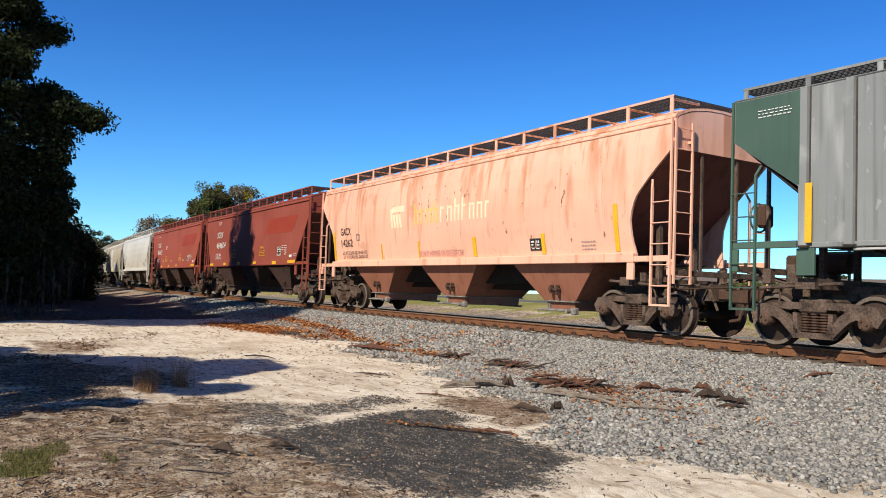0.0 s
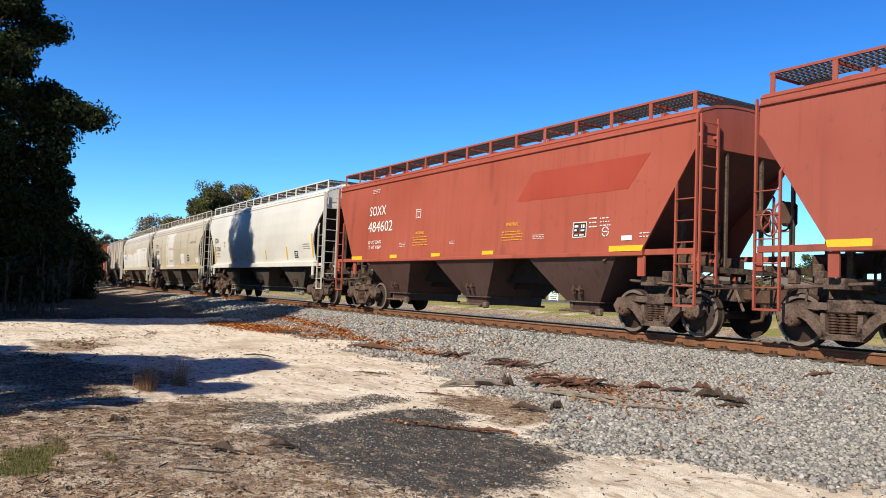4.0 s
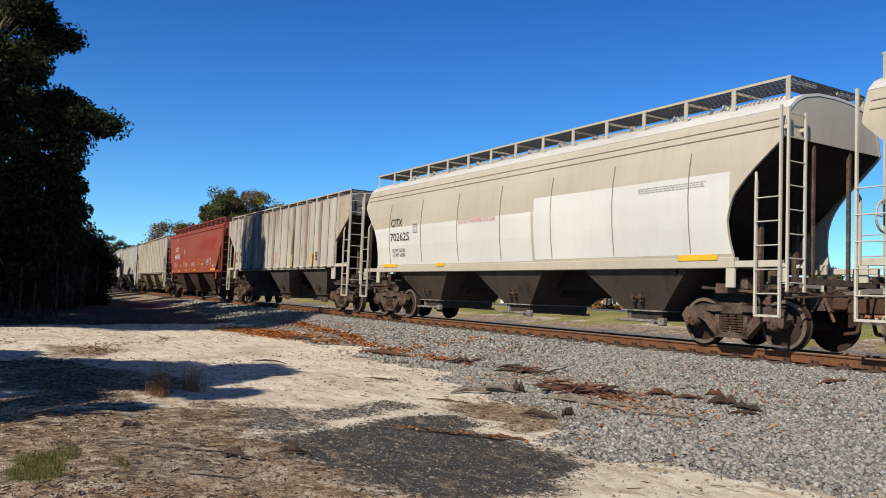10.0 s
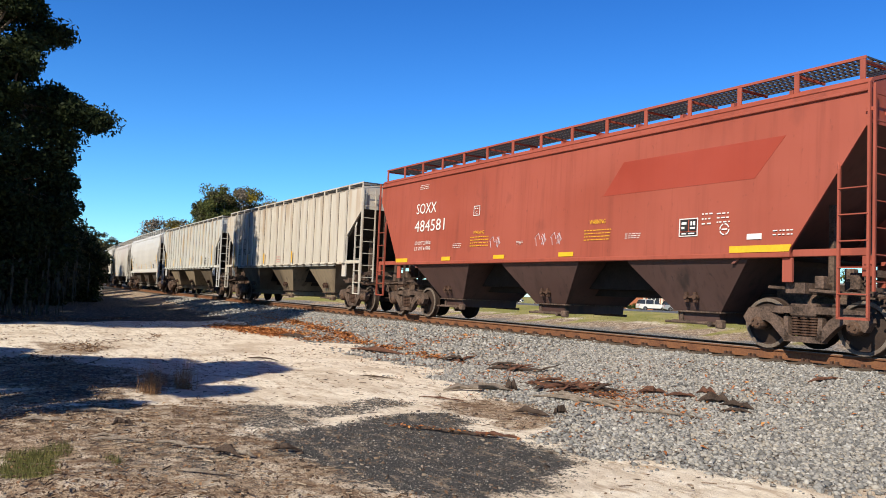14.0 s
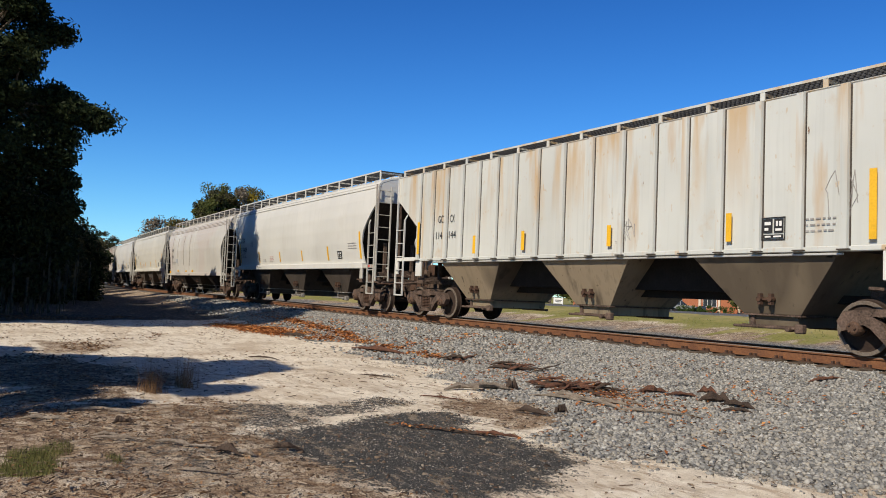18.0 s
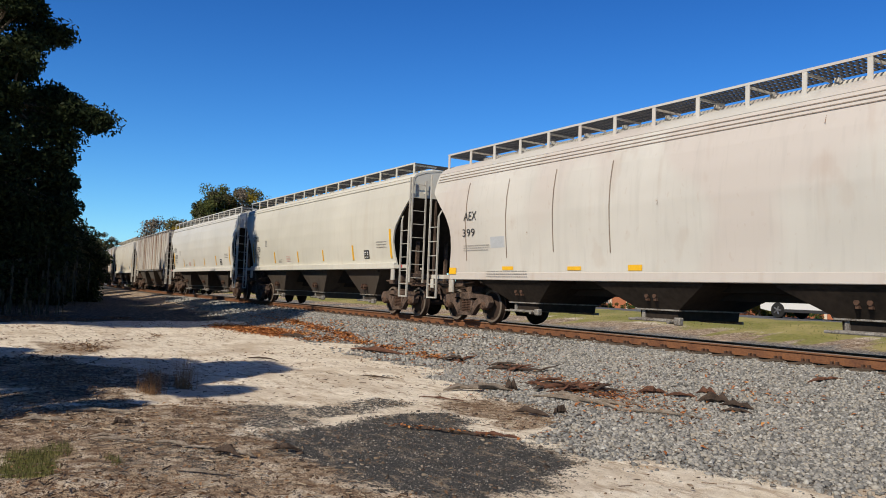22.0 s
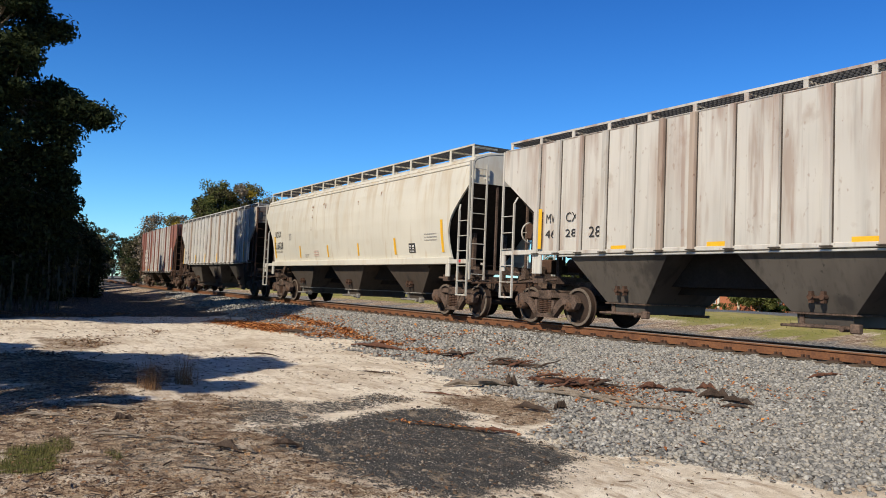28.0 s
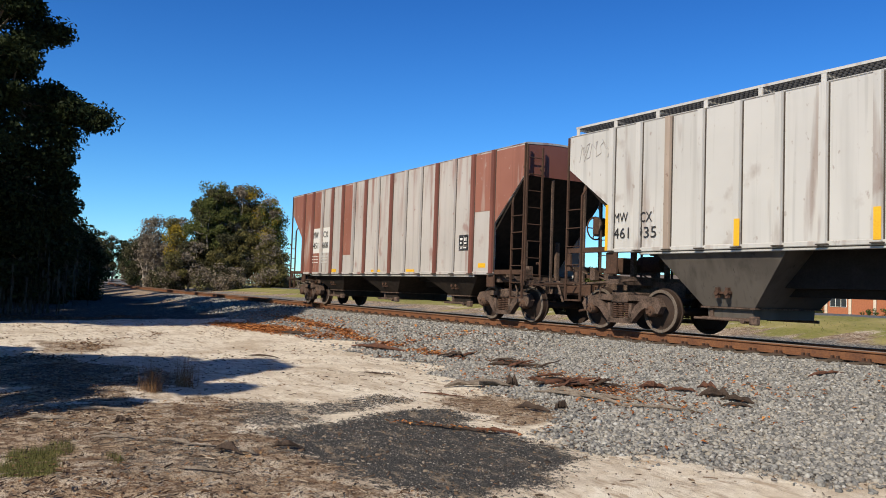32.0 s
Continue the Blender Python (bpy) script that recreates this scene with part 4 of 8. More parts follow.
def faded_word(i, x0, z0, x1, z1):
    """Ghosts of large old letters, as plain blocks."""
    n = 11
    for j in range(n):
        w = (x1 - x0) / n
        top = z1 if j in (0, 3, 6, 7) else z0 + (z1 - z0) * 0.72
        bm = bmesh.new()
        a, b = x0 + w * (j + 0.15), x0 + w * (j + 0.85)
        sheet(bm, i, a, z0, a + 0.07, top, 0.006)
        if j % 3 != 1:
            sheet(bm, i, b - 0.07, z0, b, z0 + (z1 - z0) * 0.7, 0.006)
        sheet(bm, i, a + 0.07, z0 + (z1 - z0) * 0.60, b - 0.07, z0 + (z1 - z0) * 0.70, 0.006, nz=1)
        marking(i, "faded_letter", bm, P_GOLDINK if j < 4 else P_CREAMINK)


def scrawl(i, x0, z0, x1, z1, ink, n):
    """A sprayed scribble."""
    rs = random.Random(n)
    bm = bmesh.new()
    px, pz = x0, z0
    for j in range(n * 5):
        nx, nz_ = rs.uniform(x0, x1), rs.uniform(z0, z1)
        nx = x0 + (x1 - x0) * (j / (n * 5)) + rs.uniform(-0.12, 0.12)
        a, b = Vector((px, 0, pz)), Vector((nx, 0, nz_))
        rod(bm, on_side(i, a.x, a.z, 0.004), on_side(i, b.x, b.z, 0.004), 0.008, 4)
        px, pz = nx, nz_
    return marking(i, "scribble", bm, ink)


def blotch(i, x, z, w, h, seed, material, name="rust_stain"):
    """A stain of many small flakes, thinning outwards and run a little downwards."""
    rs = random.Random(seed)
    bm = bmesh.new()
    for _ in range(12):
        u, v = rs.gauss(0, 0.42), rs.gauss(-0.15, 0.45)
        q = rs.uniform(0.12, 0.42) * (1 - 0.4 * min(1, abs(u)))
        ring = [bm.verts.new(on_side(i, x + w * (u + q * rs.uniform(0.6, 1) * math.cos(j * 1.0472)), z + h * (v + q * rs.uniform(0.6, 1) * math.sin(j * 1.0472)), 0.0175 + 0.0001 * _)) for j in range(6)]
        bm.faces.new(ring)
    return tagged(marking(i, name, bm, material), kind="stuff")


def ring_mark(i, x, z, r, ink):
    """A round stencil with a bar of writing in it."""
    bm = bmesh.new()
    n = 20
    rows = [[bm.verts.new(on_side(i, x + q * math.cos(2 * math.pi * j / n), z + q * math.sin(2 * math.pi * j / n), 0.019)) for j in range(n)] for q in (r, r - 0.022)]
    for j in range(n):
        if j % 5:
            bm.faces.new((rows[0][j], rows[0][(j + 1) % n], rows[1][(j + 1) % n], rows[1][j]))
    sheet(bm, i, x - r * 0.55, z - 0.012, x + r * 0.55, z + 0.012, 0.019, nz=1)
    return marking(i, "round_stencil", bm, ink)


# car 0
patch(0, "reflective_stripe", -7.13, 1.76, -6.99, 2.75, M_YELLOW)
stencil(0, -8.06, 3.98, -7.41, 4.15, M_WHITEINK, 3)
# car 1
letters(1, "GACX", -6.86, 2.61, 0.84, 0.27, M_INK)
letters(1, "14262", -6.82, 2.2, 0.93, 0.26, M_INK)
letters(1, "LD LMT 223600 LBS 101400 KGS", -6.78, 1.92, 1.97, 0.12, M_INK)
letters(1, "LT WT 62400 LBS 28300 KGS", -6.71, 1.77, 1.92, 0.12, M_INK)
patch(1, "reflective_stripe", -7.55, 1.73, -7.37, 2.74, M_YELLOW)
patch(1, "reflective_stripe", -3.77, 1.72, -3.69, 2.22, M_YELLOW)
patch(1, "reflective_stripe", -1.33, 1.72, -1.23, 2.22, M_YELLOW)
patch(1, "reflective_stripe", 7.05, 1.73, 7.18, 2.73, M_YELLOW)
patch(1, "reflective_stripe", 4.58, 1.72, 4.72, 2.21, M_YELLOW)
patch(1, "reflective_stripe", 1.64, 1.71, 1.81, 2.24, M_YELLOW)
data_box(1, 4.15, 1.81, 4.57, 2.1, "#", M_INK)
faded_sign(1, -3.03, 2.7, -2.09, 3.38)
faded_word(1, -1.55, 2.73, 2.6, 3.37)
letters(1, "DO NOT HAMMER ON SIDES OF CAR", -1.27, 1.75, 2.44, 0.18, M_REDINK)
stencil(1, 6.0, 1.76, 6.47, 2.01, M_INK, 3)
data_box(1, -5.57, 2.4, -5.33, 2.63, "C", M_INK)
# car 2
letters(2, "SOXX", -5.68, 3.16, 1.16, 0.33, M_WHITEINK)
letters(2, "484604", -5.72, 2.59, 1.81, 0.33, M_WHITEINK)
letters(2, "LD LMT 224300", -5.69, 2.16, 0.99, 0.15, M_WHITEINK)
letters(2, "LT WT 61700", -5.69, 1.99, 0.99, 0.15, M_WHITEINK)
data_box(2, -2.49, 2.89, -2.22, 3.17, "C", M_WHITEINK)
letters(2, "WARNING", -2.49, 2.37, 0.55, 0.11, M_YELLOW)
stencil(2, -2.65, 2.01, -1.82, 2.33, M_YELLOW, 4)
patch(2, "reflector", -6.93, 1.67, -6.11, 1.79, M_YELLOW)
patch(2, "reflector", -4.07, 1.68, -3.59, 1.8, M_YELLOW)
patch(2, "reflector", -1.47, 1.68, -1.01, 1.81, M_YELLOW)
patch(2, "reflector", 1.15, 1.69, 1.6, 1.8, M_YELLOW)
letters(2, "WARNING", 2.12, 2.39, 0.53, 0.11, M_YELLOW)
stencil(2, 1.97, 2.02, 2.79, 2.32, M_YELLOW, 4)
stencil(2, -5.56, 3.87, -5.04, 4.07, M_WHITEINK, 3)
data_box(2, 4.54, 2.02, 5.02, 2.4, "", M_WHITEINK)
patch(2, "reflector", 5.94, 1.68, 6.97, 1.8, M_YELLOW)
patch(2, "reflector", 3.93, 1.65, 4.46, 1.79, M_YELLOW)
slant_panel(2, 2.41, 6.24, 0.59, 3.02, 3.71)
stencil(2, 5.10, 2.22, 5.34, 2.50, M_WHITEINK, 3)
stencil(2, 5.44, 2.24, 5.76, 2.48, M_WHITEINK, 3)
ring_mark(2, 5.62, 2.14, 0.11, M_WHITEINK)
patch(2, "label_plate", 6.10, 1.93, 6.40, 2.03, M_WHITEINK)
stencil(2, 6.62, 1.96, 7.00, 2.10, M_WHITEINK, 2)
# car 3
letters(3, "SOXX", -5.65, 3.15, 1.16, 0.32, M_WHITEINK)
letters(3, "484602", -5.7, 2.6, 1.73, 0.35, M_WHITEINK)
letters(3, "LD LMT 224400", -5.62, 2.2, 0.92, 0.11, M_WHITEINK)
letters(3, "LT WT 61600", -5.62, 2.03, 0.92, 0.11, M_WHITEINK)
stencil(3, -5.52, 3.9, -5.0, 4.06, M_WHITEINK, 3)
data_box(3, -2.49, 2.91, -2.2, 3.18, "C", M_WHITEINK)
letters(3, "WARNING", -2.44, 2.4, 0.51, 0.09, M_YELLOW)
stencil(3, -2.58, 2.04, -1.72, 2.36, M_YELLOW, 4)
stencil(3, -3.45, 2.04, -3.02, 2.19, M_WHITEINK, 3)
stencil(3, -0.49, 2.05, -0.23, 2.15, M_WHITEINK, 3)
letters(3, "WARNING", 2.17, 2.42, 0.50, 0.10, M_YELLOW)
stencil(3, 2.01, 2.04, 2.85, 2.32, M_YELLOW, 4)
patch(3, "reflector", -7.06, 1.68, -6.04, 1.8, M_YELLOW)
patch(3, "reflector", -4.02, 1.7, -3.56, 1.81, M_YELLOW)
patch(3, "reflector", -1.45, 1.71, -0.97, 1.81, M_YELLOW)
patch(3, "reflector", 1.16, 1.72, 1.67, 1.82, M_YELLOW)
data_box(3, 4.72, 2.04, 5.17, 2.39, "", M_WHITEINK)
patch(3, "reflector", 5.9, 1.7, 7.14, 1.82, M_YELLOW)
stencil(3, 3.28, 2.05, 3.72, 2.18, M_WHITEINK, 3)
slant_panel(3, 2.54, 6.37, 0.59, 3.02, 3.71)
stencil(3, 5.25, 2.22, 5.49, 2.50, M_WHITEINK, 3)
stencil(3, 5.59, 2.24, 5.91, 2.48, M_WHITEINK, 3)
ring_mark(3, 5.77, 2.14, 0.11, M_WHITEINK)
patch(3, "label_plate", 6.25, 1.93, 6.55, 2.03, M_WHITEINK)
stencil(3, 6.77, 1.96, 7.15, 2.10, M_WHITEINK, 2)
# car 4
letters(4, "SOXX", -7.13, 2.84, 0.75, 0.26, M_INK)
letters(4, "517503", -7.09, 2.39, 1.04, 0.23, M_INK)
letters(4, "LD LMT 223000", -7.09, 2.21, 0.81, 0.09, M_INK)
letters(4, "LT WT 63000", -7.08, 2.06, 0.83, 0.09, M_INK)
patch(4, "reflective_stripe", -7.27, 1.84, -7.13, 2.79, M_YELLOW)
patch(4, "reflective_stripe", -4.21, 1.81, -4.11, 2.3, M_YELLOW)
patch(4, "reflective_stripe", 7.25, 1.83, 7.37, 2.78, M_YELLOW)
patch(4, "reflective_stripe", 4.27, 1.81, 4.39, 2.34, M_YELLOW)
patch(4, "reflective_stripe", 1.47, 1.82, 1.57, 2.25, M_YELLOW)
patch(4, "reflective_stripe", -1.28, 1.81, -1.18, 2.26, M_YELLOW)
data_box(4, -5.38, 2.59, -5.15, 2.85, "C", M_INK)
stencil(4, -2.63, 1.84, -2.14, 2.1, M_REDINK, 4)
stencil(4, -3.63, 1.82, -3.22, 1.97, M_INK, 3)
stencil(4, 6.28, 2.17, 7.02, 2.44, M_INK, 3)
data_box(4, 5.27, 1.85, 5.66, 2.14, "#", M_INK)
# car 5
letters(5, "CITX", -6.39, 3.0, 0.78, 0.28, M_INK)
letters(5, "702478", -6.41, 2.54, 1.26, 0.28, M_INK)
letters(5, "LD LMT 223700", -6.39, 2.11, 0.91, 0.09, M_INK)
letters(5, "LT WT 62300", -6.39, 1.96, 0.91, 0.09, M_INK)
patch(5, "repaint_patch", -6.2, 2.14, -5.06, 2.69, P_PATCH)
patch(5, "repaint_patch", -5.37, 1.81, -4.96, 2.15, P_PATCH)
patch(5, "repaint_patch", -7.33, 1.82, -6.85, 2.27, P_PATCH)
patch(5, "reflector", -7.01, 1.61, -6.05, 1.74, M_YELLOW)
patch(5, "reflector", -3.84, 1.6, -3.37, 1.72, M_YELLOW)
data_box(5, -4.75, 2.79, -4.5, 3.06, "C", M_INK)
letters(5, "DO NOT HAMMER ON CAR", -1.63, 2.78, 1.82, 0.15, M_REDINK)
patch(5, "faded_panel", -2.62, 1.61, 0.16, 3.91, P_FADE)
stencil(5, -1.39, 1.95, -0.16, 2.08, M_INK, 3)
patch(5, "repaint_patch", 2.34, 1.8, 3.39, 2.44, P_PATCH)
patch(5, "repaint_patch", 6.59, 1.82, 7.34, 2.12, P_PATCH)
data_box(5, 4.35, 1.97, 4.9, 2.32, "#", M_INK)
patch(5, "reflector", 6.06, 1.61, 7.01, 1.7, M_YELLOW)
patch(5, "reflector", 3.45, 1.6, 3.95, 1.69, M_YELLOW)
patch(5, "reflector", 0.98, 1.6, 1.46, 1.7, M_YELLOW)
stencil(5, 5.13, 3.02, 6.8, 3.16, M_INK, 3)
# car 6
letters(6, "CITX", -6.16, 2.94, 0.77, 0.25, M_INK)
letters(6, "702625", -6.17, 2.46, 1.26, 0.26, M_INK)
letters(6, "LD LMT 223700", -6.05, 2.1, 0.84, 0.11, M_INK)
letters(6, "LT WT 62300", -6.05, 1.95, 0.84, 0.11, M_INK)
data_box(6, -4.65, 2.68, -4.4, 2.96, "C", M_INK)
patch(6, "reflector", -6.78, 1.62, -5.82, 1.72, M_YELLOW)
patch(6, "reflector", -3.31, 1.61, -2.87, 1.71, M_YELLOW)
patch(6, "repaint_patch", -7.36, 1.69, 1.33, 2.91, P_PATCH)
patch(6, "repaint_patch", 1.44, 1.72, 7.24, 3.23, P_PATCH)
letters(6, "DO NOT HAMMER ON CAR", -2.0, 2.79, 1.82, 0.13, M_REDINK)
stencil(6, 4.97, 3.0, 6.71, 3.13, M_INK, 3)
patch(6, "reflector", 5.99, 1.61, 6.93, 1.72, M_YELLOW)
# car 7
letters(7, "MW", -6.72, 2.42, 0.39, 0.21, M_INK)
letters(7, "CX", -6.02, 2.42, 0.43, 0.22, M_INK)
letters(7, "46", -6.77, 2.08, 0.40, 0.20, M_INK)
letters(7, "29", -5.99, 2.09, 0.36, 0.20, M_INK)
patch(7, "reflective_stripe", -7.01, 1.77, -6.85, 2.7, M_YELLOW)
patch(7, "reflective_stripe", -4.77, 1.74, -4.62, 2.28, M_YELLOW)
patch(7, "reflective_stripe", -2.34, 1.76, -2.18, 2.28, M_YELLOW)
patch(7, "reflective_stripe", 2.27, 1.75, 2.38, 2.27, M_YELLOW)
patch(7, "reflective_stripe", 4.72, 1.76, 4.84, 2.29, M_YELLOW)
data_box(7, 5.0, 1.99, 5.38, 2.31, "#", M_INK)
scrawl(7, -0.2, 1.9, 0.34, 2.46, M_REDINK, 5)
# car 8
letters(8, "SOXX", -5.81, 3.15, 1.16, 0.32, M_WHITEINK)
letters(8, "484581", -5.86, 2.6, 1.73, 0.35, M_WHITEINK)
letters(8, "LD LMT 224300", -5.78, 2.2, 0.92, 0.11, M_WHITEINK)
letters(8, "LT WT 61700", -5.78, 2.03, 0.92, 0.11, M_WHITEINK)
stencil(8, -5.68, 3.9, -5.16, 4.06, M_WHITEINK, 3)
data_box(8, -2.65, 2.91, -2.36, 3.18, "C", M_WHITEINK)
letters(8, "WARNING", -2.6, 2.4, 0.51, 0.09, M_YELLOW)
stencil(8, -2.74, 2.04, -1.88, 2.36, M_YELLOW, 4)
stencil(8, -3.61, 2.04, -3.18, 2.19, M_WHITEINK, 3)
stencil(8, -0.65, 2.05, -0.39, 2.15, M_WHITEINK, 3)
letters(8, "WARNING", 2.01, 2.42, 0.50, 0.10, M_YELLOW)
stencil(8, 1.85, 2.04, 2.69, 2.32, M_YELLOW, 4)
patch(8, "reflector", -7.22, 1.68, -6.2, 1.8, M_YELLOW)
patch(8, "reflector", -4.18, 1.7, -3.72, 1.81, M_YELLOW)
patch(8, "reflector", -1.61, 1.71, -1.13, 1.81, M_YELLOW)
patch(8, "reflector", 1.0, 1.72, 1.51, 1.82, M_YELLOW)
data_box(8, 4.56, 2.04, 5.01, 2.39, "", M_WHITEINK)
patch(8, "reflector", 5.74, 1.7, 6.98, 1.82, M_YELLOW)
stencil(8, 3.12, 2.05, 3.56, 2.18, M_WHITEINK, 3)
slant_panel(8, 2.38, 6.21, 0.59, 3.02, 3.71)
stencil(8, 5.10, 2.22, 5.34, 2.50, M_WHITEINK, 3)
stencil(8, 5.44, 2.24, 5.76, 2.48, M_WHITEINK, 3)
ring_mark(8, 5.62, 2.14, 0.11, M_WHITEINK)
patch(8, "label_plate", 6.10, 1.93, 6.40, 2.03, M_WHITEINK)
stencil(8, 6.62, 1.96, 7.00, 2.10, M_WHITEINK, 2)
# car 9
letters(9, "ND", -6.16, 2.82, 0.45, 0.33, M_INK)
letters(9, "YX", -5.42, 2.78, 0.45, 0.34, M_INK)
letters(9, "82", -6.2, 2.28, 0.45, 0.32, M_INK)
letters(9, "92", -5.43, 2.28, 0.41, 0.31, M_INK)
letters(9, "16", -4.58, 2.29, 0.30, 0.28, M_INK)
patch(9, "reflective_stripe", -6.96, 1.64, -6.82, 2.75, M_YELLOW)
patch(9, "reflective_stripe", -4.54, 1.78, -4.42, 2.27, M_YELLOW)
patch(9, "reflective_stripe", -2.01, 1.8, -1.91, 2.28, M_YELLOW)
patch(9, "reflective_stripe", 1.73, 1.8, 1.83, 2.28, M_YELLOW)
stencil(9, -0.39, 1.81, 0.22, 2.14, M_REDINK, 3)
# car 10
letters(10, "GC", -6.04, 2.79, 0.29, 0.22, M_INK)
letters(10, "CX", -5.39, 2.78, 0.24, 0.22, M_INK)
letters(10, "114", -6.12, 2.32, 0.33, 0.21, M_INK)
letters(10, "144", -5.42, 2.32, 0.36, 0.21, M_INK)
patch(10, "reflective_stripe", -7.15, 1.89, -7.01, 2.87, M_YELLOW)
patch(10, "reflective_stripe", -4.09, 1.85, -3.98, 2.34, M_YELLOW)
patch(10, "reflective_stripe", -1.93, 1.89, -1.83, 2.37, M_YELLOW)
patch(10, "reflective_stripe", 1.09, 1.9, 1.19, 2.36, M_YELLOW)
patch(10, "reflective_stripe", 4.15, 1.90, 4.28, 2.42, M_YELLOW)
data_box(10, 4.86, 1.90, 5.32, 2.30, "#", M_INK)
stencil(10, 5.70, 1.98, 6.25, 2.28, M_INK, 3)
patch(10, "reflective_stripe", 6.78, 1.85, 6.92, 2.95, M_YELLOW)
scrawl(10, 6.1, 2.2, 6.6, 3.0, M_FAINTINK, 3)
# car 11
letters(11, "SOXX", -7.18, 2.81, 0.76, 0.27, M_INK)
letters(11, "517488", -7.16, 2.34, 1.03, 0.26, M_INK)
letters(11, "LD LMT 223100", -7.14, 2.21, 0.81, 0.09, M_INK)
letters(11, "LT WT 62900", -7.13, 2.06, 0.83, 0.09, M_INK)
patch(11, "reflective_stripe", -7.32, 1.84, -7.18, 2.79, M_YELLOW)
patch(11, "reflective_stripe", -4.26, 1.81, -4.16, 2.3, M_YELLOW)
patch(11, "reflective_stripe", 7.2, 1.83, 7.32, 2.78, M_YELLOW)
patch(11, "reflective_stripe", 4.22, 1.81, 4.34, 2.34, M_YELLOW)
patch(11, "reflective_stripe", 1.42, 1.82, 1.52, 2.25, M_YELLOW)
patch(11, "reflective_stripe", -1.33, 1.81, -1.23, 2.26, M_YELLOW)
data_box(11, -5.43, 2.59, -5.20, 2.85, "C", M_INK)
stencil(11, -2.68, 1.84, -2.19, 2.1, M_REDINK, 4)
stencil(11, -3.68, 1.82, -3.27, 1.97, M_INK, 3)
stencil(11, 6.23, 2.17, 6.97, 2.44, M_INK, 3)
data_box(11, 5.22, 1.85, 5.61, 2.14, "#", M_INK)
# car 12
letters(12, "AEX", -6.43, 2.78, 0.61, 0.24, M_INK)
letters(12, "399", -6.48, 2.34, 0.59, 0.21, M_INK)
stencil(12, -6.46, 1.93, -5.24, 2.12, M_INK, 3)
patch(12, "reflector", -7.32, 1.31, -6.86, 1.49, M_YELLOW)
patch(12, "reflector", -4.69, 1.42, -4.23, 1.51, M_YELLOW)
patch(12, "reflector", -2.17, 1.4, -1.71, 1.49, M_YELLOW)
patch(12, "repaint_patch", -5.19, 2.0, -4.58, 2.29, P_BLUEGREY)
patch(12, "seam", -6.35, 1.68, -6.325, 3.84, P_SEAM)
patch(12, "seam", -4.51, 1.73, -4.485, 3.78, P_SEAM)
patch(12, "seam", -2.67, 1.84, -2.645, 3.81, P_SEAM)
patch(12, "seam", -0.79, 1.78, -0.765, 3.79, P_SEAM)
stencil(12, -5.36, 1.22, -3.65, 1.42, M_INK, 3)
patch(12, "reflector", -0.26, 1.39, 0.13, 1.51, M_YELLOW)
patch(12, "reflector", 8.04, 1.34, 8.58, 1.49, M_YELLOW)
# car 13
letters(13, "SOXX", -7.14, 2.85, 0.78, 0.25, M_INK)
letters(13, "516130", -7.18, 2.33, 1.03, 0.27, M_INK)
letters(13, "LD LMT 224100", -7.1, 2.21, 0.81, 0.09, M_INK)
letters(13, "LT WT 61900", -7.09, 2.06, 0.83, 0.09, M_INK)
patch(13, "reflective_stripe", -7.28, 1.84, -7.14, 2.79, M_YELLOW)
patch(13, "reflective_stripe", -4.22, 1.81, -4.12, 2.3, M_YELLOW)
patch(13, "reflective_stripe", 7.24, 1.83, 7.36, 2.78, M_YELLOW)
patch(13, "reflective_stripe", 4.26, 1.81, 4.38, 2.34, M_YELLOW)
patch(13, "reflective_stripe", 1.46, 1.82, 1.56, 2.25, M_YELLOW)
patch(13, "reflective_stripe", -1.29, 1.81, -1.19, 2.26, M_YELLOW)
data_box(13, -5.39, 2.59, -5.16, 2.85, "C", M_INK)
stencil(13, -2.64, 1.84, -2.15, 2.1, M_REDINK, 4)
stencil(13, -3.64, 1.82, -3.23, 1.97, M_INK, 3)
stencil(13, 6.27, 2.17, 7.01, 2.44, M_INK, 3)
data_box(13, 5.26, 1.85, 5.65, 2.14, "#", M_INK)
# car 14
letters(14, "SOXX", -7.33, 2.8, 0.77, 0.30, M_INK)
letters(14, "517509", -7.28, 2.36, 1.05, 0.25, M_INK)
letters(14, "LD LMT 223100", -7.29, 2.21, 0.81, 0.09, M_INK)
letters(14, "LT WT 62900", -7.28, 2.06, 0.83, 0.09, M_INK)
patch(14, "reflective_stripe", -7.47, 1.84, -7.33, 2.79, M_YELLOW)
patch(14, "reflective_stripe", -4.41, 1.81, -4.31, 2.3, M_YELLOW)
patch(14, "reflective_stripe", 7.05, 1.83, 7.17, 2.78, M_YELLOW)
patch(14, "reflective_stripe", 4.07, 1.81, 4.19, 2.34, M_YELLOW)
patch(14, "reflective_stripe", 1.27, 1.82, 1.37, 2.25, M_YELLOW)
patch(14, "reflective_stripe", -1.48, 1.81, -1.38, 2.26, M_YELLOW)
data_box(14, -5.58, 2.59, -5.35, 2.85, "C", M_INK)
stencil(14, -2.83, 1.84, -2.34, 2.1, M_REDINK, 4)
stencil(14, -3.83, 1.82, -3.42, 1.97, M_INK, 3)
stencil(14, 6.08, 2.17, 6.82, 2.44, M_INK, 3)
data_box(14, 5.07, 1.85, 5.46, 2.14, "#", M_INK)
# car 15
letters(15, "MW", -6.61, 2.43, 0.43, 0.22, M_INK)
letters(15, "CX", -5.91, 2.43, 0.41, 0.22, M_INK)
letters(15, "46", -6.63, 2.07, 0.37, 0.20, M_INK)
letters(15, "28", -5.91, 2.08, 0.37, 0.18, M_INK)
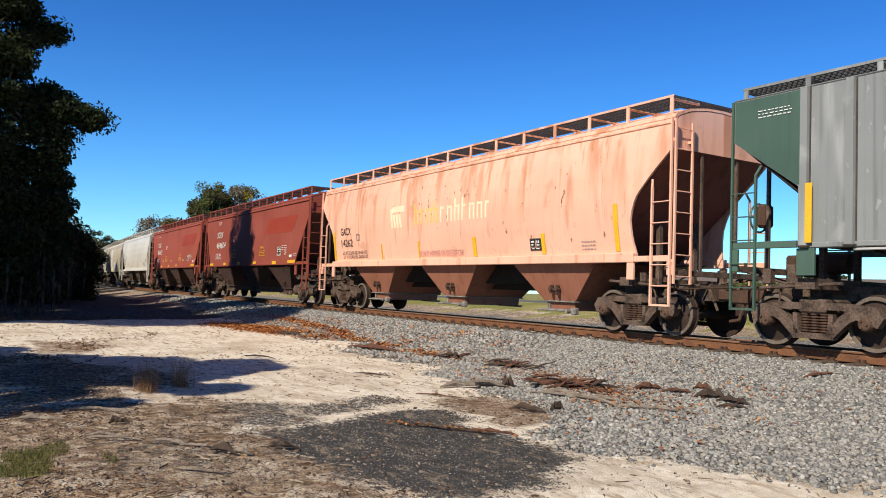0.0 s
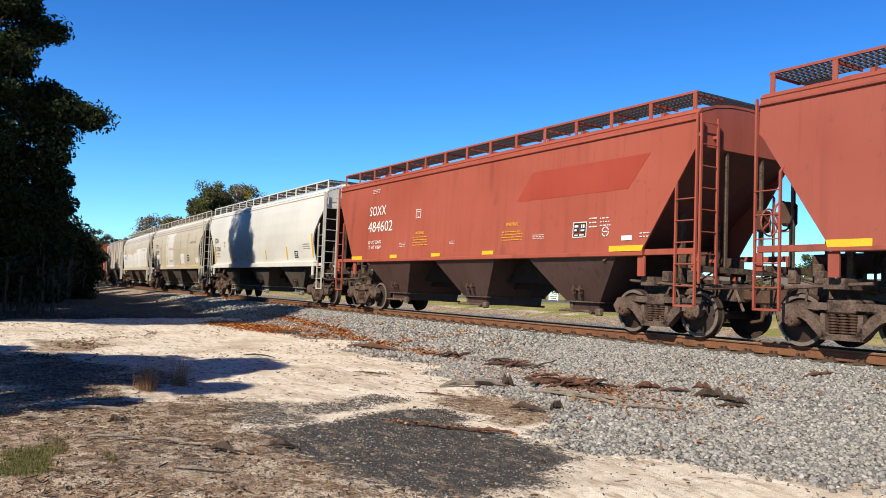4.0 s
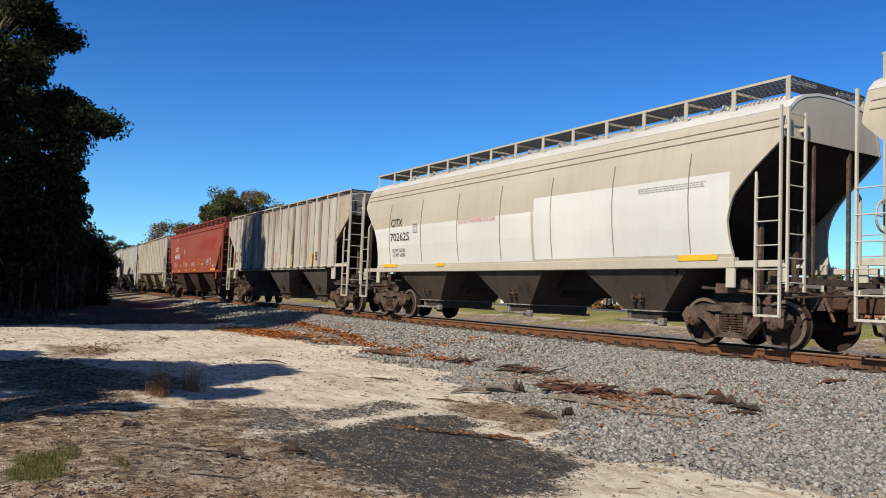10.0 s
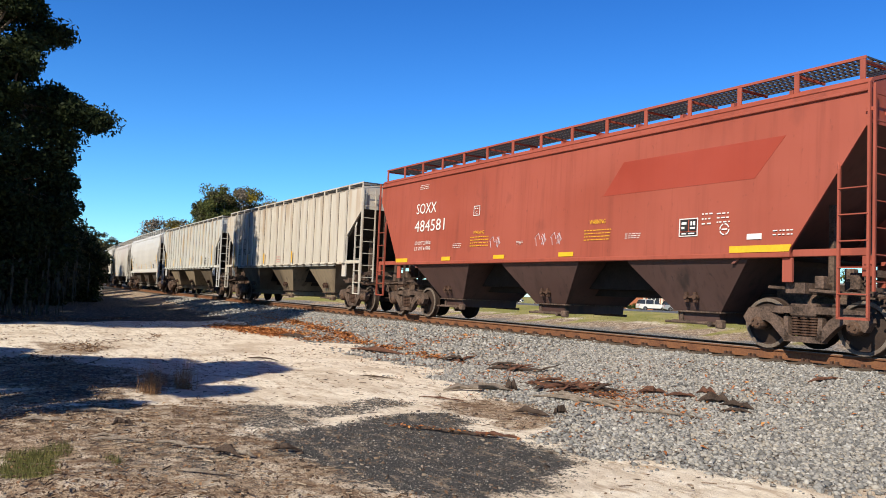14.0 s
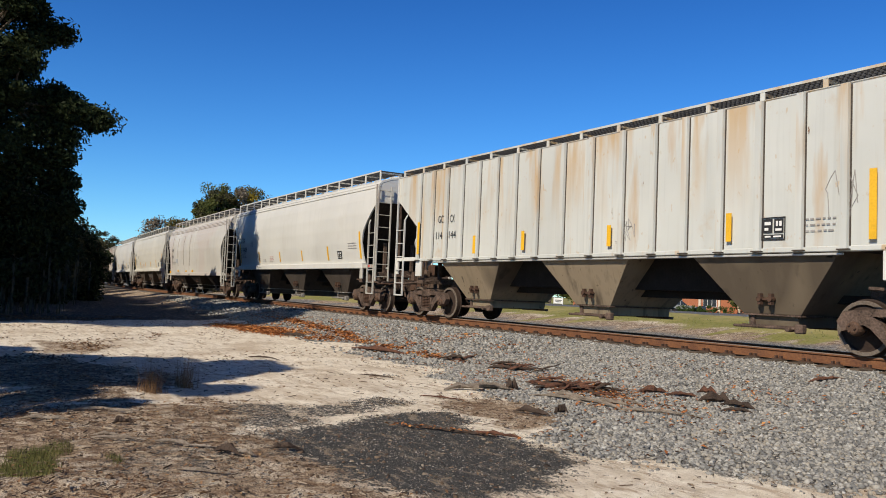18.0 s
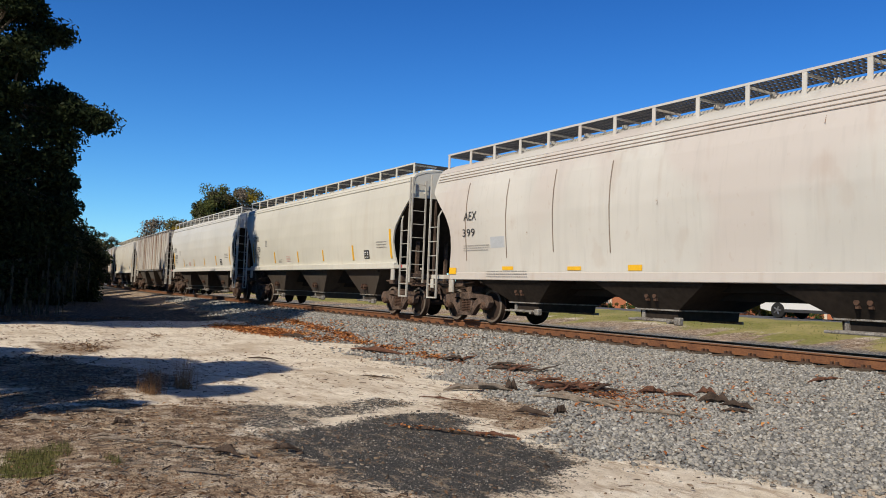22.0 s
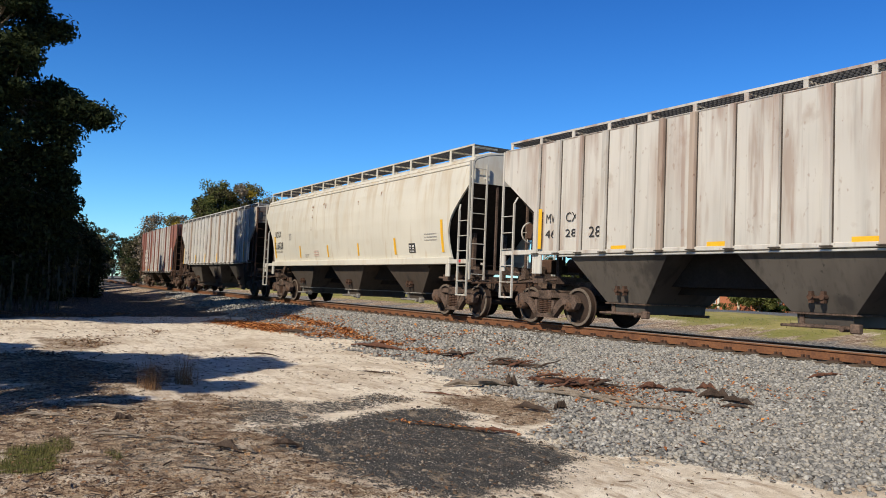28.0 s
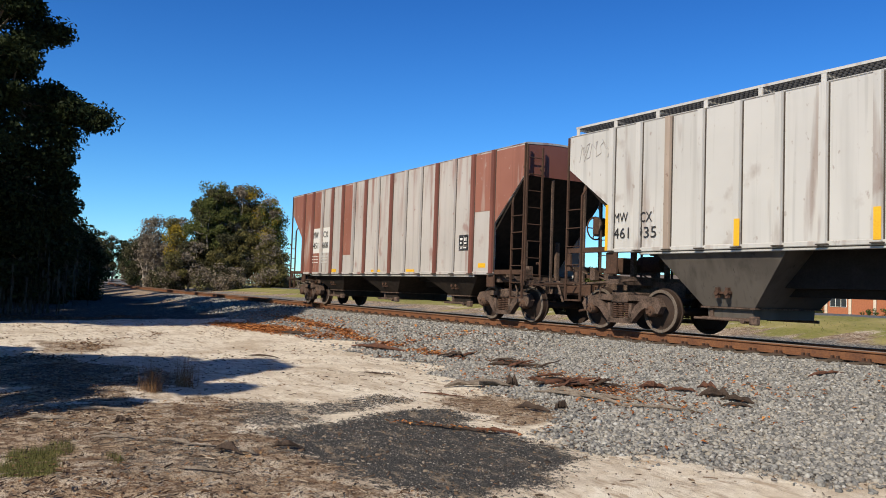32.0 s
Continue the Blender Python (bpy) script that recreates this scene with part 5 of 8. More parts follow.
letters(15, "28", -5.12, 2.05, 0.37, 0.24, M_INK)
patch(15, "reflective_stripe", -6.87, 1.82, -6.68, 2.78, M_YELLOW)
patch(15, "reflector", -4.44, 1.73, -3.88, 1.84, M_YELLOW)
patch(15, "reflector", -1.92, 1.73, -1.38, 1.85, M_YELLOW)
patch(15, "reflector", 0.87, 1.74, 1.35, 1.85, M_YELLOW)
patch(15, "reflector", 3.47, 1.73, 3.95, 1.85, M_YELLOW)
patch(15, "reflector", 5.87, 1.75, 6.35, 1.86, M_YELLOW)
data_box(15, 4.33, 2.0, 4.75, 2.34, "#", M_INK)
data_box(15, 5.13, 2.01, 5.54, 2.34, "#", M_INK)
# car 16
letters(16, "SOXX", -7.22, 2.74, 0.75, 0.27, M_INK)
letters(16, "516028", -7.3, 2.25, 1.04, 0.28, M_INK)
letters(16, "LD LMT 223700", -7.18, 2.21, 0.81, 0.09, M_INK)
letters(16, "LT WT 62300", -7.17, 2.06, 0.83, 0.09, M_INK)
patch(16, "reflective_stripe", -7.36, 1.84, -7.22, 2.79, M_YELLOW)
patch(16, "reflective_stripe", -4.3, 1.81, -4.2, 2.3, M_YELLOW)
patch(16, "reflective_stripe", 7.16, 1.83, 7.28, 2.78, M_YELLOW)
patch(16, "reflective_stripe", 4.18, 1.81, 4.3, 2.34, M_YELLOW)
patch(16, "reflective_stripe", 1.38, 1.82, 1.48, 2.25, M_YELLOW)
patch(16, "reflective_stripe", -1.37, 1.81, -1.27, 2.26, M_YELLOW)
data_box(16, -5.47, 2.59, -5.24, 2.85, "C", M_INK)
stencil(16, -2.72, 1.84, -2.23, 2.1, M_REDINK, 4)
stencil(16, -3.72, 1.82, -3.31, 1.97, M_INK, 3)
stencil(16, 6.19, 2.17, 6.93, 2.44, M_INK, 3)
data_box(16, 5.18, 1.85, 5.57, 2.14, "#", M_INK)
# car 17
letters(17, "MW", -7.05, 2.32, 0.39, 0.20, M_INK)
letters(17, "CX", -6.32, 2.29, 0.33, 0.21, M_INK)
letters(17, "461", -7.06, 1.97, 0.44, 0.23, M_INK)
letters(17, "935", -6.41, 1.96, 0.54, 0.23, M_INK)
patch(17, "reflective_stripe", -7.33, 1.72, -7.15, 2.71, M_YELLOW)
patch(17, "reflective_stripe", -4.0, 1.73, -3.87, 2.22, M_YELLOW)
patch(17, "reflective_stripe", -1.48, 1.75, -1.36, 2.26, M_YELLOW)
patch(17, "reflective_stripe", 1.3, 1.74, 1.43, 2.26, M_YELLOW)
patch(17, "repaint_patch", 4.12, 1.98, 4.56, 2.34, P_FADE)
patch(17, "repaint_patch", 5.1, 2.0, 5.45, 2.3, P_FADE)
patch(17, "reflective_stripe", 6.62, 1.80, 6.76, 2.75, M_YELLOW)
# car 18
data_box(18, 5.16, 1.87, 5.61, 2.3, "#", M_INK)
patch(18, "reflector", 6.12, 1.38, 6.47, 1.5, M_YELLOW)
for x, up, low in ((-5.72, "MW", "451"), (-4.76, "CX", "608")):
    patch(18, "lettering_ground", x - 0.04, 2.02, x + 0.66, 3.0, P_PATCH)
    letters(18, up, x + 0.08, 2.62, 0.46, 0.24, M_INK)
    letters(18, low, x + 0.05, 2.20, 0.50, 0.24, M_INK)
    stencil(18, x, 1.6, x + 0.6, 1.95, M_WHITEINK, 3)
patch(18, "reflector", -4.03, 1.23, -3.35, 1.39, M_YELLOW)
patch(18, "reflector", -0.4, 1.22, 0.3, 1.35, M_YELLOW)
patch(18, "reflector", 2.08, 1.23, 2.61, 1.35, M_YELLOW)

for i in (5, 6, 12):
    h = KINDS[i][1]
    for z in ((4.02, 4.10, 4.19) if i == 12 else (3.93, 4.08)):
        patch(i, "seam", -h + 0.1, z, h - 0.1, z + 0.018, P_SEAM)
    if i != 12:
        for j in range(7):
            patch(i, "seam", -h + 2.0 + j * (2 * h - 4.0) / 6, 1.75, -h + 2.02 + j * (2 * h - 4.0) / 6, 3.7, P_SEAM)
for x0, x1, z0, m_ in ((-8.1, -4.83, 1.27, P_OLDRED), (-2.90, -1.94, 1.9, P_OLDRED), (6.76, 8.1, 2.0, P_OLDRED), (5.80, 6.76, 2.9, P_OLDRED)):
    patch(18, "faded_panel", x0, z0, x1, 4.46, m_)
patch(7, "faded_panel", 6.90, 1.8, 8.3, 4.36, P_STAINED)
for i_, a_, b_ in ((8, -1.75, -1.35), (8, 0.15, 0.5), (8, 0.75, 1.05)):
    scrawl(i_, a_, 2.0, b_, 2.3, M_SPRAY, 3)
patch(17, "faded_panel", 7.05, 1.8, 8.5, 4.36, P_STAINED)
scrawl(17, -8.2, 3.75, -7.1, 4.2, M_FAINTINK, 5)
scrawl(10, 1.3, 1.95, 1.9, 2.6, M_FAINTINK, 4)
marking(0, "end_panel", sheet(bmesh.new(), 0, -8.55, 2.75, -7.15, 4.36, 0.004), P_GREEN, "dark green end panel")

M_SPOT = plain("rust_spot", (0.34, 0.15, 0.06), 0.85, 0.0, 0.4, 7.0, second=(0.20, 0.085, 0.04))
M_DARKSPOT = plain("dark_rust_spot", (0.22, 0.12, 0.07), 0.85, 0.0, 0.4, 7.0)
r7 = random.Random(71)
for j in range(34):
    # flaking round the old lettering of the salmon car
    x, z = r7.gauss(0.5, 1.3), r7.gauss(3.35, 0.38)
    blotch(1, x, min(4.1, max(2.4, z)), r7.uniform(0.015, 0.045), r7.uniform(0.02, 0.09), 400 + j, M_DARKSPOT if j % 3 == 0 else M_SPOT)
for j in range(12):
    blotch(1, r7.uniform(3.0, 6.8), r7.uniform(1.8, 3.6), r7.uniform(0.015, 0.05), r7.uniform(0.03, 0.10), 450 + j, M_SPOT)
for j, (x, z, w, h) in enumerate([(-2.89, 3.84, 0.10, 0.13), (-2.87, 3.45, 0.07, 0.07), (-1.80, 3.90, 0.05, 0.12), (-1.58, 3.86, 0.06, 0.14), (-2.93, 2.95, 0.02, 0.22), (1.4, 3.7, 0.05, 0.10), (3.2, 3.9, 0.06, 0.09), (-5.2, 3.6, 0.03, 0.10)]):
    blotch(16, x, z, w, h, 480 + j, M_SPOT)
for j in range(16):
    i = (7, 9, 10, 12, 15, 17)[j % 6]
    blotch(i, r7.uniform(-6.5, 6.5), r7.uniform(2.2, 4.1), r7.uniform(0.012, 0.03), r7.uniform(0.03, 0.10), 500 + j, M_DARKSPOT)
M_REDLABEL = plain("red_warning_label", (0.55, 0.03, 0.03), 0.5, 0.0, 0.1, 4.0)
for i, x in ((13, 8.1), (14, -8.1), (4, 8.0), (11, 8.05), (16, 8.2)):
    piece("warning_label", "w%.2f" % x, lambda: boxes((x - 0.08, x + 0.08, -1.512, -1.504, 1.52, 1.60)), M_REDLABEL, TRAIN[i][0])


# ---- track ----
def swept(name, prof, s0, s1, step, lat, material):
    bm = bmesh.new()
    rings = []
    for s in np.arange(s0, s1 + step / 2, step):
        rings.append([bm.verts.new(arc(s, lat + u, z)) for u, z in prof])
    n = len(prof)
    for a, b in zip(rings, rings[1:]):
        for i in range(n):
            bm.faces.new((a[i], a[(i + 1) % n], b[(i + 1) % n], b[i]))
    bm.faces.new(rings[0]), bm.faces.new(rings[-1][::-1])
    bmesh.ops.recalc_face_normals(bm, faces=bm.faces)
    me = bpy.data.meshes.new(name)
    bm.to_mesh(me)
    bm.free()
    me.materials.append(material)
    return new(name, me)


track = new("railway_track")
tagged(track, "single railway track with rusty rails on grey ballast", "railway track", kind="structure")
WEB = [(-0.075, -0.18), (0.075, -0.18), (0.075, -0.165), (0.012, -0.145), (0.01, -0.05), (0.036, -0.035), (0.036, -0.012), (-0.036, -0.012), (-0.036, -0.035), (-0.01, -0.05), (-0.012, -0.145), (-0.075, -0.165)]
HEAD = [(-0.034, -0.012), (0.034, -0.012), (0.032, -0.002), (0.022, 0.0), (-0.022, 0.0), (-0.032, -0.002)]
for lat in (-0.7545, 0.7545):
    drop = 0.04 if lat > 0 else 0.0          # the curve's inner rail lies lower
    r = swept("rail", [(u, z - drop) for u, z in WEB], -360, 330, 3.0, lat, M_RAIL)
    r.parent = track
    h = swept("rail_head", [(u, z - drop) for u, z in HEAD], -360, 330, 3.0, lat, M_SHINE)
    h.parent = r


# ---- ground ----
def soft(e0, e1, v):
    u = np.clip((v - e0) / (e1 - e0), 0, 1)
    return u * u * (3 - 2 * u)


def bumps(x, y, scale, seed, octaves=3):
    """Cheap smooth value noise on arrays, about -1 to 1."""
    out, amp = np.zeros_like(x), 1.0
    for o in range(octaves):
        u, v = x / scale, y / scale
        iu, iv = np.floor(u).astype(np.int64), np.floor(v).astype(np.int64)
        fu, fv = u - iu, v - iv
        fu, fv = fu * fu * (3 - 2 * fu), fv * fv * (3 - 2 * fv)

        def at(a, b):
            h = (a * 374761393 + b * 668265263 + (seed + o * 17) * 974634777) & 0x7fffffff
            h = ((h ^ (h >> 13)) * 1274126177) & 0x7fffffff
            return ((h ^ (h >> 16)) & 0xffff) / 32767.5 - 1
        out += amp * ((at(iu, iv) * (1 - fu) + at(iu + 1, iv) * fu) * (1 - fv) + (at(iu, iv + 1) * (1 - fu) + at(iu + 1, iv + 1) * fu) * fv)
        amp, scale = amp * 0.5, scale / 2.1
    return out


PROF_LAT = [-300, -30, -12, -8, -5.2, -4.3, -2.0, -1.45, 0, 1.45, 2.0, 3.6, 6, 8.2, 10.5, 15.5, 23, 27, 34, 46, 72, 90, 400]
PROF_Z = [-0.9, -0.75, -0.70, -0.70, -0.69, -0.64, -0.30, -0.23, -0.23, -0.23, -0.30, -0.55, -0.78, -0.70, -0.40, 0.22, 0.20, 0.12, -0.2, -0.38, -0.72, -0.75, -0.9]


def ground_z(x, y):
    lat = lat_of(x, y)
    z = np.interp(lat, PROF_LAT, PROF_Z)
    rough = soft(-5.5, -7.5, lat) + soft(5, 7, lat)
    near = 1 - soft(40, 120, np.hypot(x, y))
    return z + near * (0.025 * rough * bumps(x, y, 1.6, 3) + 0.008 * bumps(x, y, 0.35, 5, 2) * (0.4 + rough))


def gravel_edge(x):
    return np.interp(x, [-80, -34, -26, -20, -14, -10, -7.5, -6.3, -5.2, -4.0, -3.3, -1, 5], [15.5, 10.2, 9.4, 9.2, 7.9, 6.9, 6.2, 5.3, 5.0, 5.6, 6.6, 6.9, 6.0])


TAR = [(-7.83, 2.78), (-7.88, 3.62), (-8.06, 4.73), (-8.11, 5.33), (-6.66, 5.04), (-5.62, 4.9), (-5.12, 4.85), (-4.9, 4.6), (-4.77, 3.95), (-4.48, 3.6), (-4.73, 3.1), (-5.27, 2.74), (-6.06, 2.7), (-6.76, 2.62)]


def reach(poly, x, y):
    """How far a place lies inside the outline; negative outside."""
    near_ = np.full(x.shape, 1e9)
    inside = np.zeros(x.shape, bool)
    for (ax, ay), (bx, by) in zip(poly, poly[1:] + poly[:1]):
        t = np.clip(((x - ax) * (bx - ax) + (y - ay) * (by - ay)) / ((bx - ax) ** 2 + (by - ay) ** 2), 0, 1)
        near_ = np.minimum(near_, np.hypot(x - ax - t * (bx - ax), y - ay - t * (by - ay)))
        inside ^= ((ay > y) != (by > y)) & (x < ax + (bx - ax) * (y - ay) / (by - ay + 1e-12))
    return np.where(inside, near_, -near_)


def zones(x, y):
    lat = lat_of(x, y)
    n1, n2 = bumps(x, y, 1.5, 11), bumps(x, y, 0.5, 12)
    gravel = soft(-0.5, 0.5, y - gravel_edge(x) + 0.55 * n1 + 0.3 * n2) * soft(11.4, 8.8, lat + 0.8 * n1 + 0.6 * n2)
    # dark patch of old asphalt and fines, with three thin outliers
    tar_and_shade = soft(-0.30, 0.22, reach(TAR, x, y) + 0.16 * n1 + 0.20 * n2)
    for px, py, rx, ry in ((-9.0, 3.4, 0.42, 0.40), (-8.6, 4.1, 0.30, 0.50), (-8.9, 4.8, 0.34, 0.42), (-8.3, 3.1, 0.5, 0.5)):
        tar_and_shade = np.maximum(tar_and_shade, 0.66 * soft(1.25, 0.45, np.hypot((x - px) / rx, (y - py) / ry) + 0.45 * n2 + 0.2 * n1))
    dirt = soft(0.32, -0.32, y - np.interp(x, [-16, -12, -10, -9.6, -9.26, -8.46, -7.42, -6.76, -5.27, -4.71, -3.5], [-0.6, 0.2, 0.7, 2.2, 2.66, 2.63, 2.40, 2.62, 2.74, 3.05, 2.6]) + 0.35 * n1 + 0.2 * n2) * soft(-30, -14, x)
    dirt = dirt * (1 - 0.45 * soft(1.2, 0.4, np.hypot((x + 5.85) / 0.34, (y - 1.72) / 0.30) + 0.5 * n2))
    tar_and_shade = np.maximum(tar_and_shade, 0.42 * dirt * soft(1.3, 0.5, np.hypot((x + 6.7) / 1.0, (y - 1.75) / 0.55) + 0.4 * n1 + 0.35 * n2))
    dirt = np.maximum(dirt, soft(0.8, -0.8, x + 27.5 + 0.5 * (y - 1.5) + 0.9 * n1))
    dirt = np.maximum(dirt, 0.9 * soft(1.3, 0.7, np.hypot((x + 12.4) / 3.0, (y - 1.6) / 1.5) + 0.4 * n1 + 0.3 * n2))
    dirt = np.maximum(dirt, 0.8 * soft(1.3, 0.6, np.hypot((x + 17.8) / 1.6, (y - 2.3) / 0.8) + 0.35 * n1 + 0.3 * n2))
    dirt = np.maximum(dirt, 0.72 * soft(1.3, 0.5, np.hypot((x + 7.9) / 1.1, (y - 6.15) / 0.75) + 0.4 * n1 + 0.3 * n2))
    # leaf mould under the trees, darkened to add their shade to the colour
    tree_shade = soft(0.8, -0.8, x + 28.5 + 0.3 * (y - 1.5) + 0.9 * n1) * soft(-3.6, -5.0, lat + 0.5 * n1)
    tar_and_shade = np.maximum(tar_and_shade, 1.9 * tree_shade)
    # dark litter on the sand, deepened for the young oaks' shadow
    tar_and_shade = np.maximum(tar_and_shade, 0.50 * soft(1.2, 0.5, np.hypot((x + 12.2) / 2.2, (y - 1.5) / 1.3) + 0.5 * n1 + 0.35 * n2))
    # a curved rut left by a turning wheel
    ring = np.hypot((x + 22.6) / 1.0, (y - 2.6) * 1.35)
    dirt = np.maximum(dirt, 0.62 * np.exp(-((ring - 3.3 + 0.08 * n1) / 0.16) ** 2) * soft(-24.5, -23, x))
    # dusty strip between the far ballast and the lawn
    dirt = np.maximum(dirt, 0.75 * soft(7.0, 9.0, lat) * soft(13.8, 12.0, lat + 0.7 * n1))
    grass = np.maximum(soft(10.6, 12.2, lat + 0.7 * n1 + 0.5 * n2), soft(0.5, 1.0, 1.45 - np.minimum(np.hypot((x + 6.5) / 1.0, (y - 0.66) / 0.36), 0.2 + np.hypot((x + 6.65) / 0.42, (y - 1.25) / 0.20)) + 0.45 * n1 + 0.3 * n2))
    return gravel, np.clip(tar_and_shade, 0, 1.9), np.clip(dirt, 0, 1), np.clip(grass, 0, 1)


def axis(*spans):
    out = [spans[0][0]]
    for a, b, st in spans:
        n = max(1, int(round((b - a) / st)))
        out += list(a + (b - a) * (np.arange(n) + 1) / n)
    return np.array(out)


GX = axis((-3000, -600, 300), (-600, -120, 16), (-120, -40, 2.0), (-40, -18, 0.5), (-18, -9, 0.16), (-9, -1.5, 0.085), (-1.5, 6, 0.5), (6, 60, 4), (60, 400, 30), (400, 3000, 400))
GY = axis((-3000, -300, 300), (-300, -30, 18), (-30, -4, 2), (-4, 0, 0.4), (0, 7.5, 0.085), (7.5, 14, 0.18), (14, 20, 0.4), (20, 60, 2.5), (60, 300, 12), (300, 3000, 300))
gx, gy = np.meshgrid(GX, GY)
gz = ground_z(gx, gy)
nv, nu = gx.shape
idx = np.arange(nu * nv).reshape(nv, nu)
quads = np.stack([idx[:-1, :-1], idx[:-1, 1:], idx[1:, 1:], idx[1:, :-1]], -1).reshape(-1, 4)
gm = bpy.data.meshes.new("ground")
gm.from_pydata(np.stack([gx, gy, gz], -1).reshape(-1, 3).tolist(), [], quads.tolist())
gm.polygons.foreach_set("use_smooth", np.ones(len(quads), bool))
zone = gm.color_attributes.new("zone", 'FLOAT_COLOR', 'POINT')
zone.data.foreach_set("color", np.stack([a.ravel() for a in zones(gx, gy)], -1).astype(np.float32).ravel())


def ground_material():
    m = bpy.data.materials.new("sand_gravel_and_grass_ground")
    m.use_nodes = True
    n, ln = m.node_tree.nodes, links(m)
    b = n["Principled BSDF"]
    b.inputs["Roughness"].default_value = 0.95
    b.inputs["Specular IOR Level"].default_value = 0.15
    tc, at = n.new("ShaderNodeTexCoord"), n.new("ShaderNodeAttribute")
    at.attribute_name = "zone"
    sep = n.new("ShaderNodeSeparateColor")
    ln(at.outputs["Color"], sep.inputs[0])

    def noi(scale, detail=5, rough=0.6, stretch=None):
        no = n.new("ShaderNodeTexNoise")
        no.inputs["Scale"].default_value, no.inputs["Detail"].default_value, no.inputs["Roughness"].default_value = scale, detail, rough
        src = tc.outputs["Object"]
        if stretch:
            mp = n.new("ShaderNodeMapping")
            mp.inputs["Scale"].default_value, mp.inputs["Rotation"].default_value = stretch, (0, 0, 0.35)
            ln(src, mp.inputs[0])
            src = mp.outputs[0]
        ln(src, no.inputs[0])
        return no.outputs[0]

    def rng(v, lo, hi):
        r = n.new("ShaderNodeMapRange")
        r.inputs[1].default_value, r.inputs[2].default_value = lo, hi
        ln(v, r.inputs[0])
        return r.outputs[0]

    def mix(f, a, c):
        mx = n.new("ShaderNodeMix")
        mx.data_type = 'RGBA'
        ln(f, mx.inputs[0])
        for k, v in ((6, a), (7, c)):
            if isinstance(v, tuple):
                mx.inputs[k].default_value = (*v, 1)
            else:
                ln(v, mx.inputs[k])
        return mx.outputs[2]

    def edge(mask, noise, w=0.35):
        """A zone's mask, roughened by noise."""
        a = n.new("ShaderNodeMath")
        a.operation = 'MULTIPLY_ADD'
        ln(noise, a.inputs[0])
        a.inputs[1].default_value = w * 2
        s = n.new("ShaderNodeMath")
        s.operation = 'ADD'
        ln(mask, s.inputs[0])
        s.inputs[1].default_value = -w
        ln(s.outputs[0], a.inputs[2])
        return rng(a.outputs[0], 0.40, 0.60)

    fine, mid, big = noi(55, 4, 0.7), noi(9, 6), noi(1.3, 6)
    grit = noi(160, 2, 0.8)
    sand = mix(rng(mid, 0.35, 0.65), (0.70, 0.61, 0.48), (0.86, 0.78, 0.66))
    sand = mix(rng(noi(2.2, 7, 0.7, (1, 3.2, 1)), 0.50, 0.62), sand, (0.47, 0.37, 0.27))
    sand = mix(rng(noi(18, 5, 0.7, (1, 2, 1)), 0.62, 0.70), sand, (0.34, 0.26, 0.18))
    sand = mix(rng(fine, 0.64, 0.69), sand, (0.22, 0.165, 0.115))
    sand = mix(rng(noi(0.55, 6, 0.7), 0.50, 0.66), sand, (0.54, 0.44, 0.33))
    dirt = mix(rng(mid, 0.40, 0.60), (0.17, 0.105, 0.065), (0.47, 0.36, 0.25))
    dirt = mix(rng(noi(3.5, 7, 0.75), 0.49, 0.59), dirt, (0.64, 0.54, 0.42))
    dirt = mix(rng(noi(26, 5, 0.75, (1, 2.2, 1)), 0.52, 0.58), dirt, (0.13, 0.085, 0.055))
    dirt = mix(rng(fine, 0.56, 0.62), dirt, (0.06, 0.04, 0.028))
    vor = n.new("ShaderNodeTexVoronoi")
    vor.inputs["Scale"].default_value = 17
    ln(tc.outputs["Object"], vor.inputs[0])
    stone = n.new("ShaderNodeSeparateColor")
    ln(vor.outputs["Color"], stone.inputs[0])
    grav = mix(stone.outputs[0], (0.09, 0.085, 0.08), (0.36, 0.335, 0.30))
    grav = mix(rng(vor.outputs["Distance"], 0.55, 0.75), grav, (0.05, 0.045, 0.04))
    tar_and_shade = mix(rng(grit, 0.42, 0.60), (0.018, 0.018, 0.018), (0.10, 0.098, 0.096))
    tar_and_shade = mix(rng(noi(2.6, 7, 0.75, (1, 2.4, 1)), 0.52, 0.64), tar_and_shade, (0.26, 0.205, 0.15))
    tar_and_shade = mix(rng(fine, 0.65, 0.70), tar_and_shade, (0.36, 0.32, 0.27))
    grass = mix(rng(mid, 0.3, 0.7), (0.15, 0.165, 0.035), (0.30, 0.27, 0.085))
    grass = mix(rng(noi(0.35, 6, 0.7), 0.45, 0.65), grass, (0.38, 0.32, 0.13))
    grass = mix(rng(noi(4.5, 6, 0.75), 0.56, 0.66), grass, (0.30, 0.23, 0.12))
    col = mix(edge(sep.outputs[2], mid), sand, dirt)
    col = mix(edge(sep.outputs[1], noi(14, 8, 0.9), 2.4), col, tar_and_shade)
    col = mix(edge(sep.outputs[0], fine, 0.45), col, grav)
    col = mix(edge(at.outputs["Alpha"], mid, 0.45), col, grass)
    ln(col, b.inputs["Base Color"])
    bp = n.new("ShaderNodeBump")
    bp.inputs["Strength"].default_value, bp.inputs["Distance"].default_value = 0.6, 0.03
    hmix = n.new("ShaderNodeMath")
    hmix.operation = 'ADD'
    ln(mid, hmix.inputs[0]), ln(fine, hmix.inputs[1])
    ln(hmix.outputs[0], bp.inputs["Height"]), ln(bp.outputs[0], b.inputs["Normal"])
    return m


gm.materials.append(ground_material())
ground = tagged(new("ground", gm), "pale sandy ground with gravel, dirt, an asphalt patch and a lawn", "ground", kind="structure")


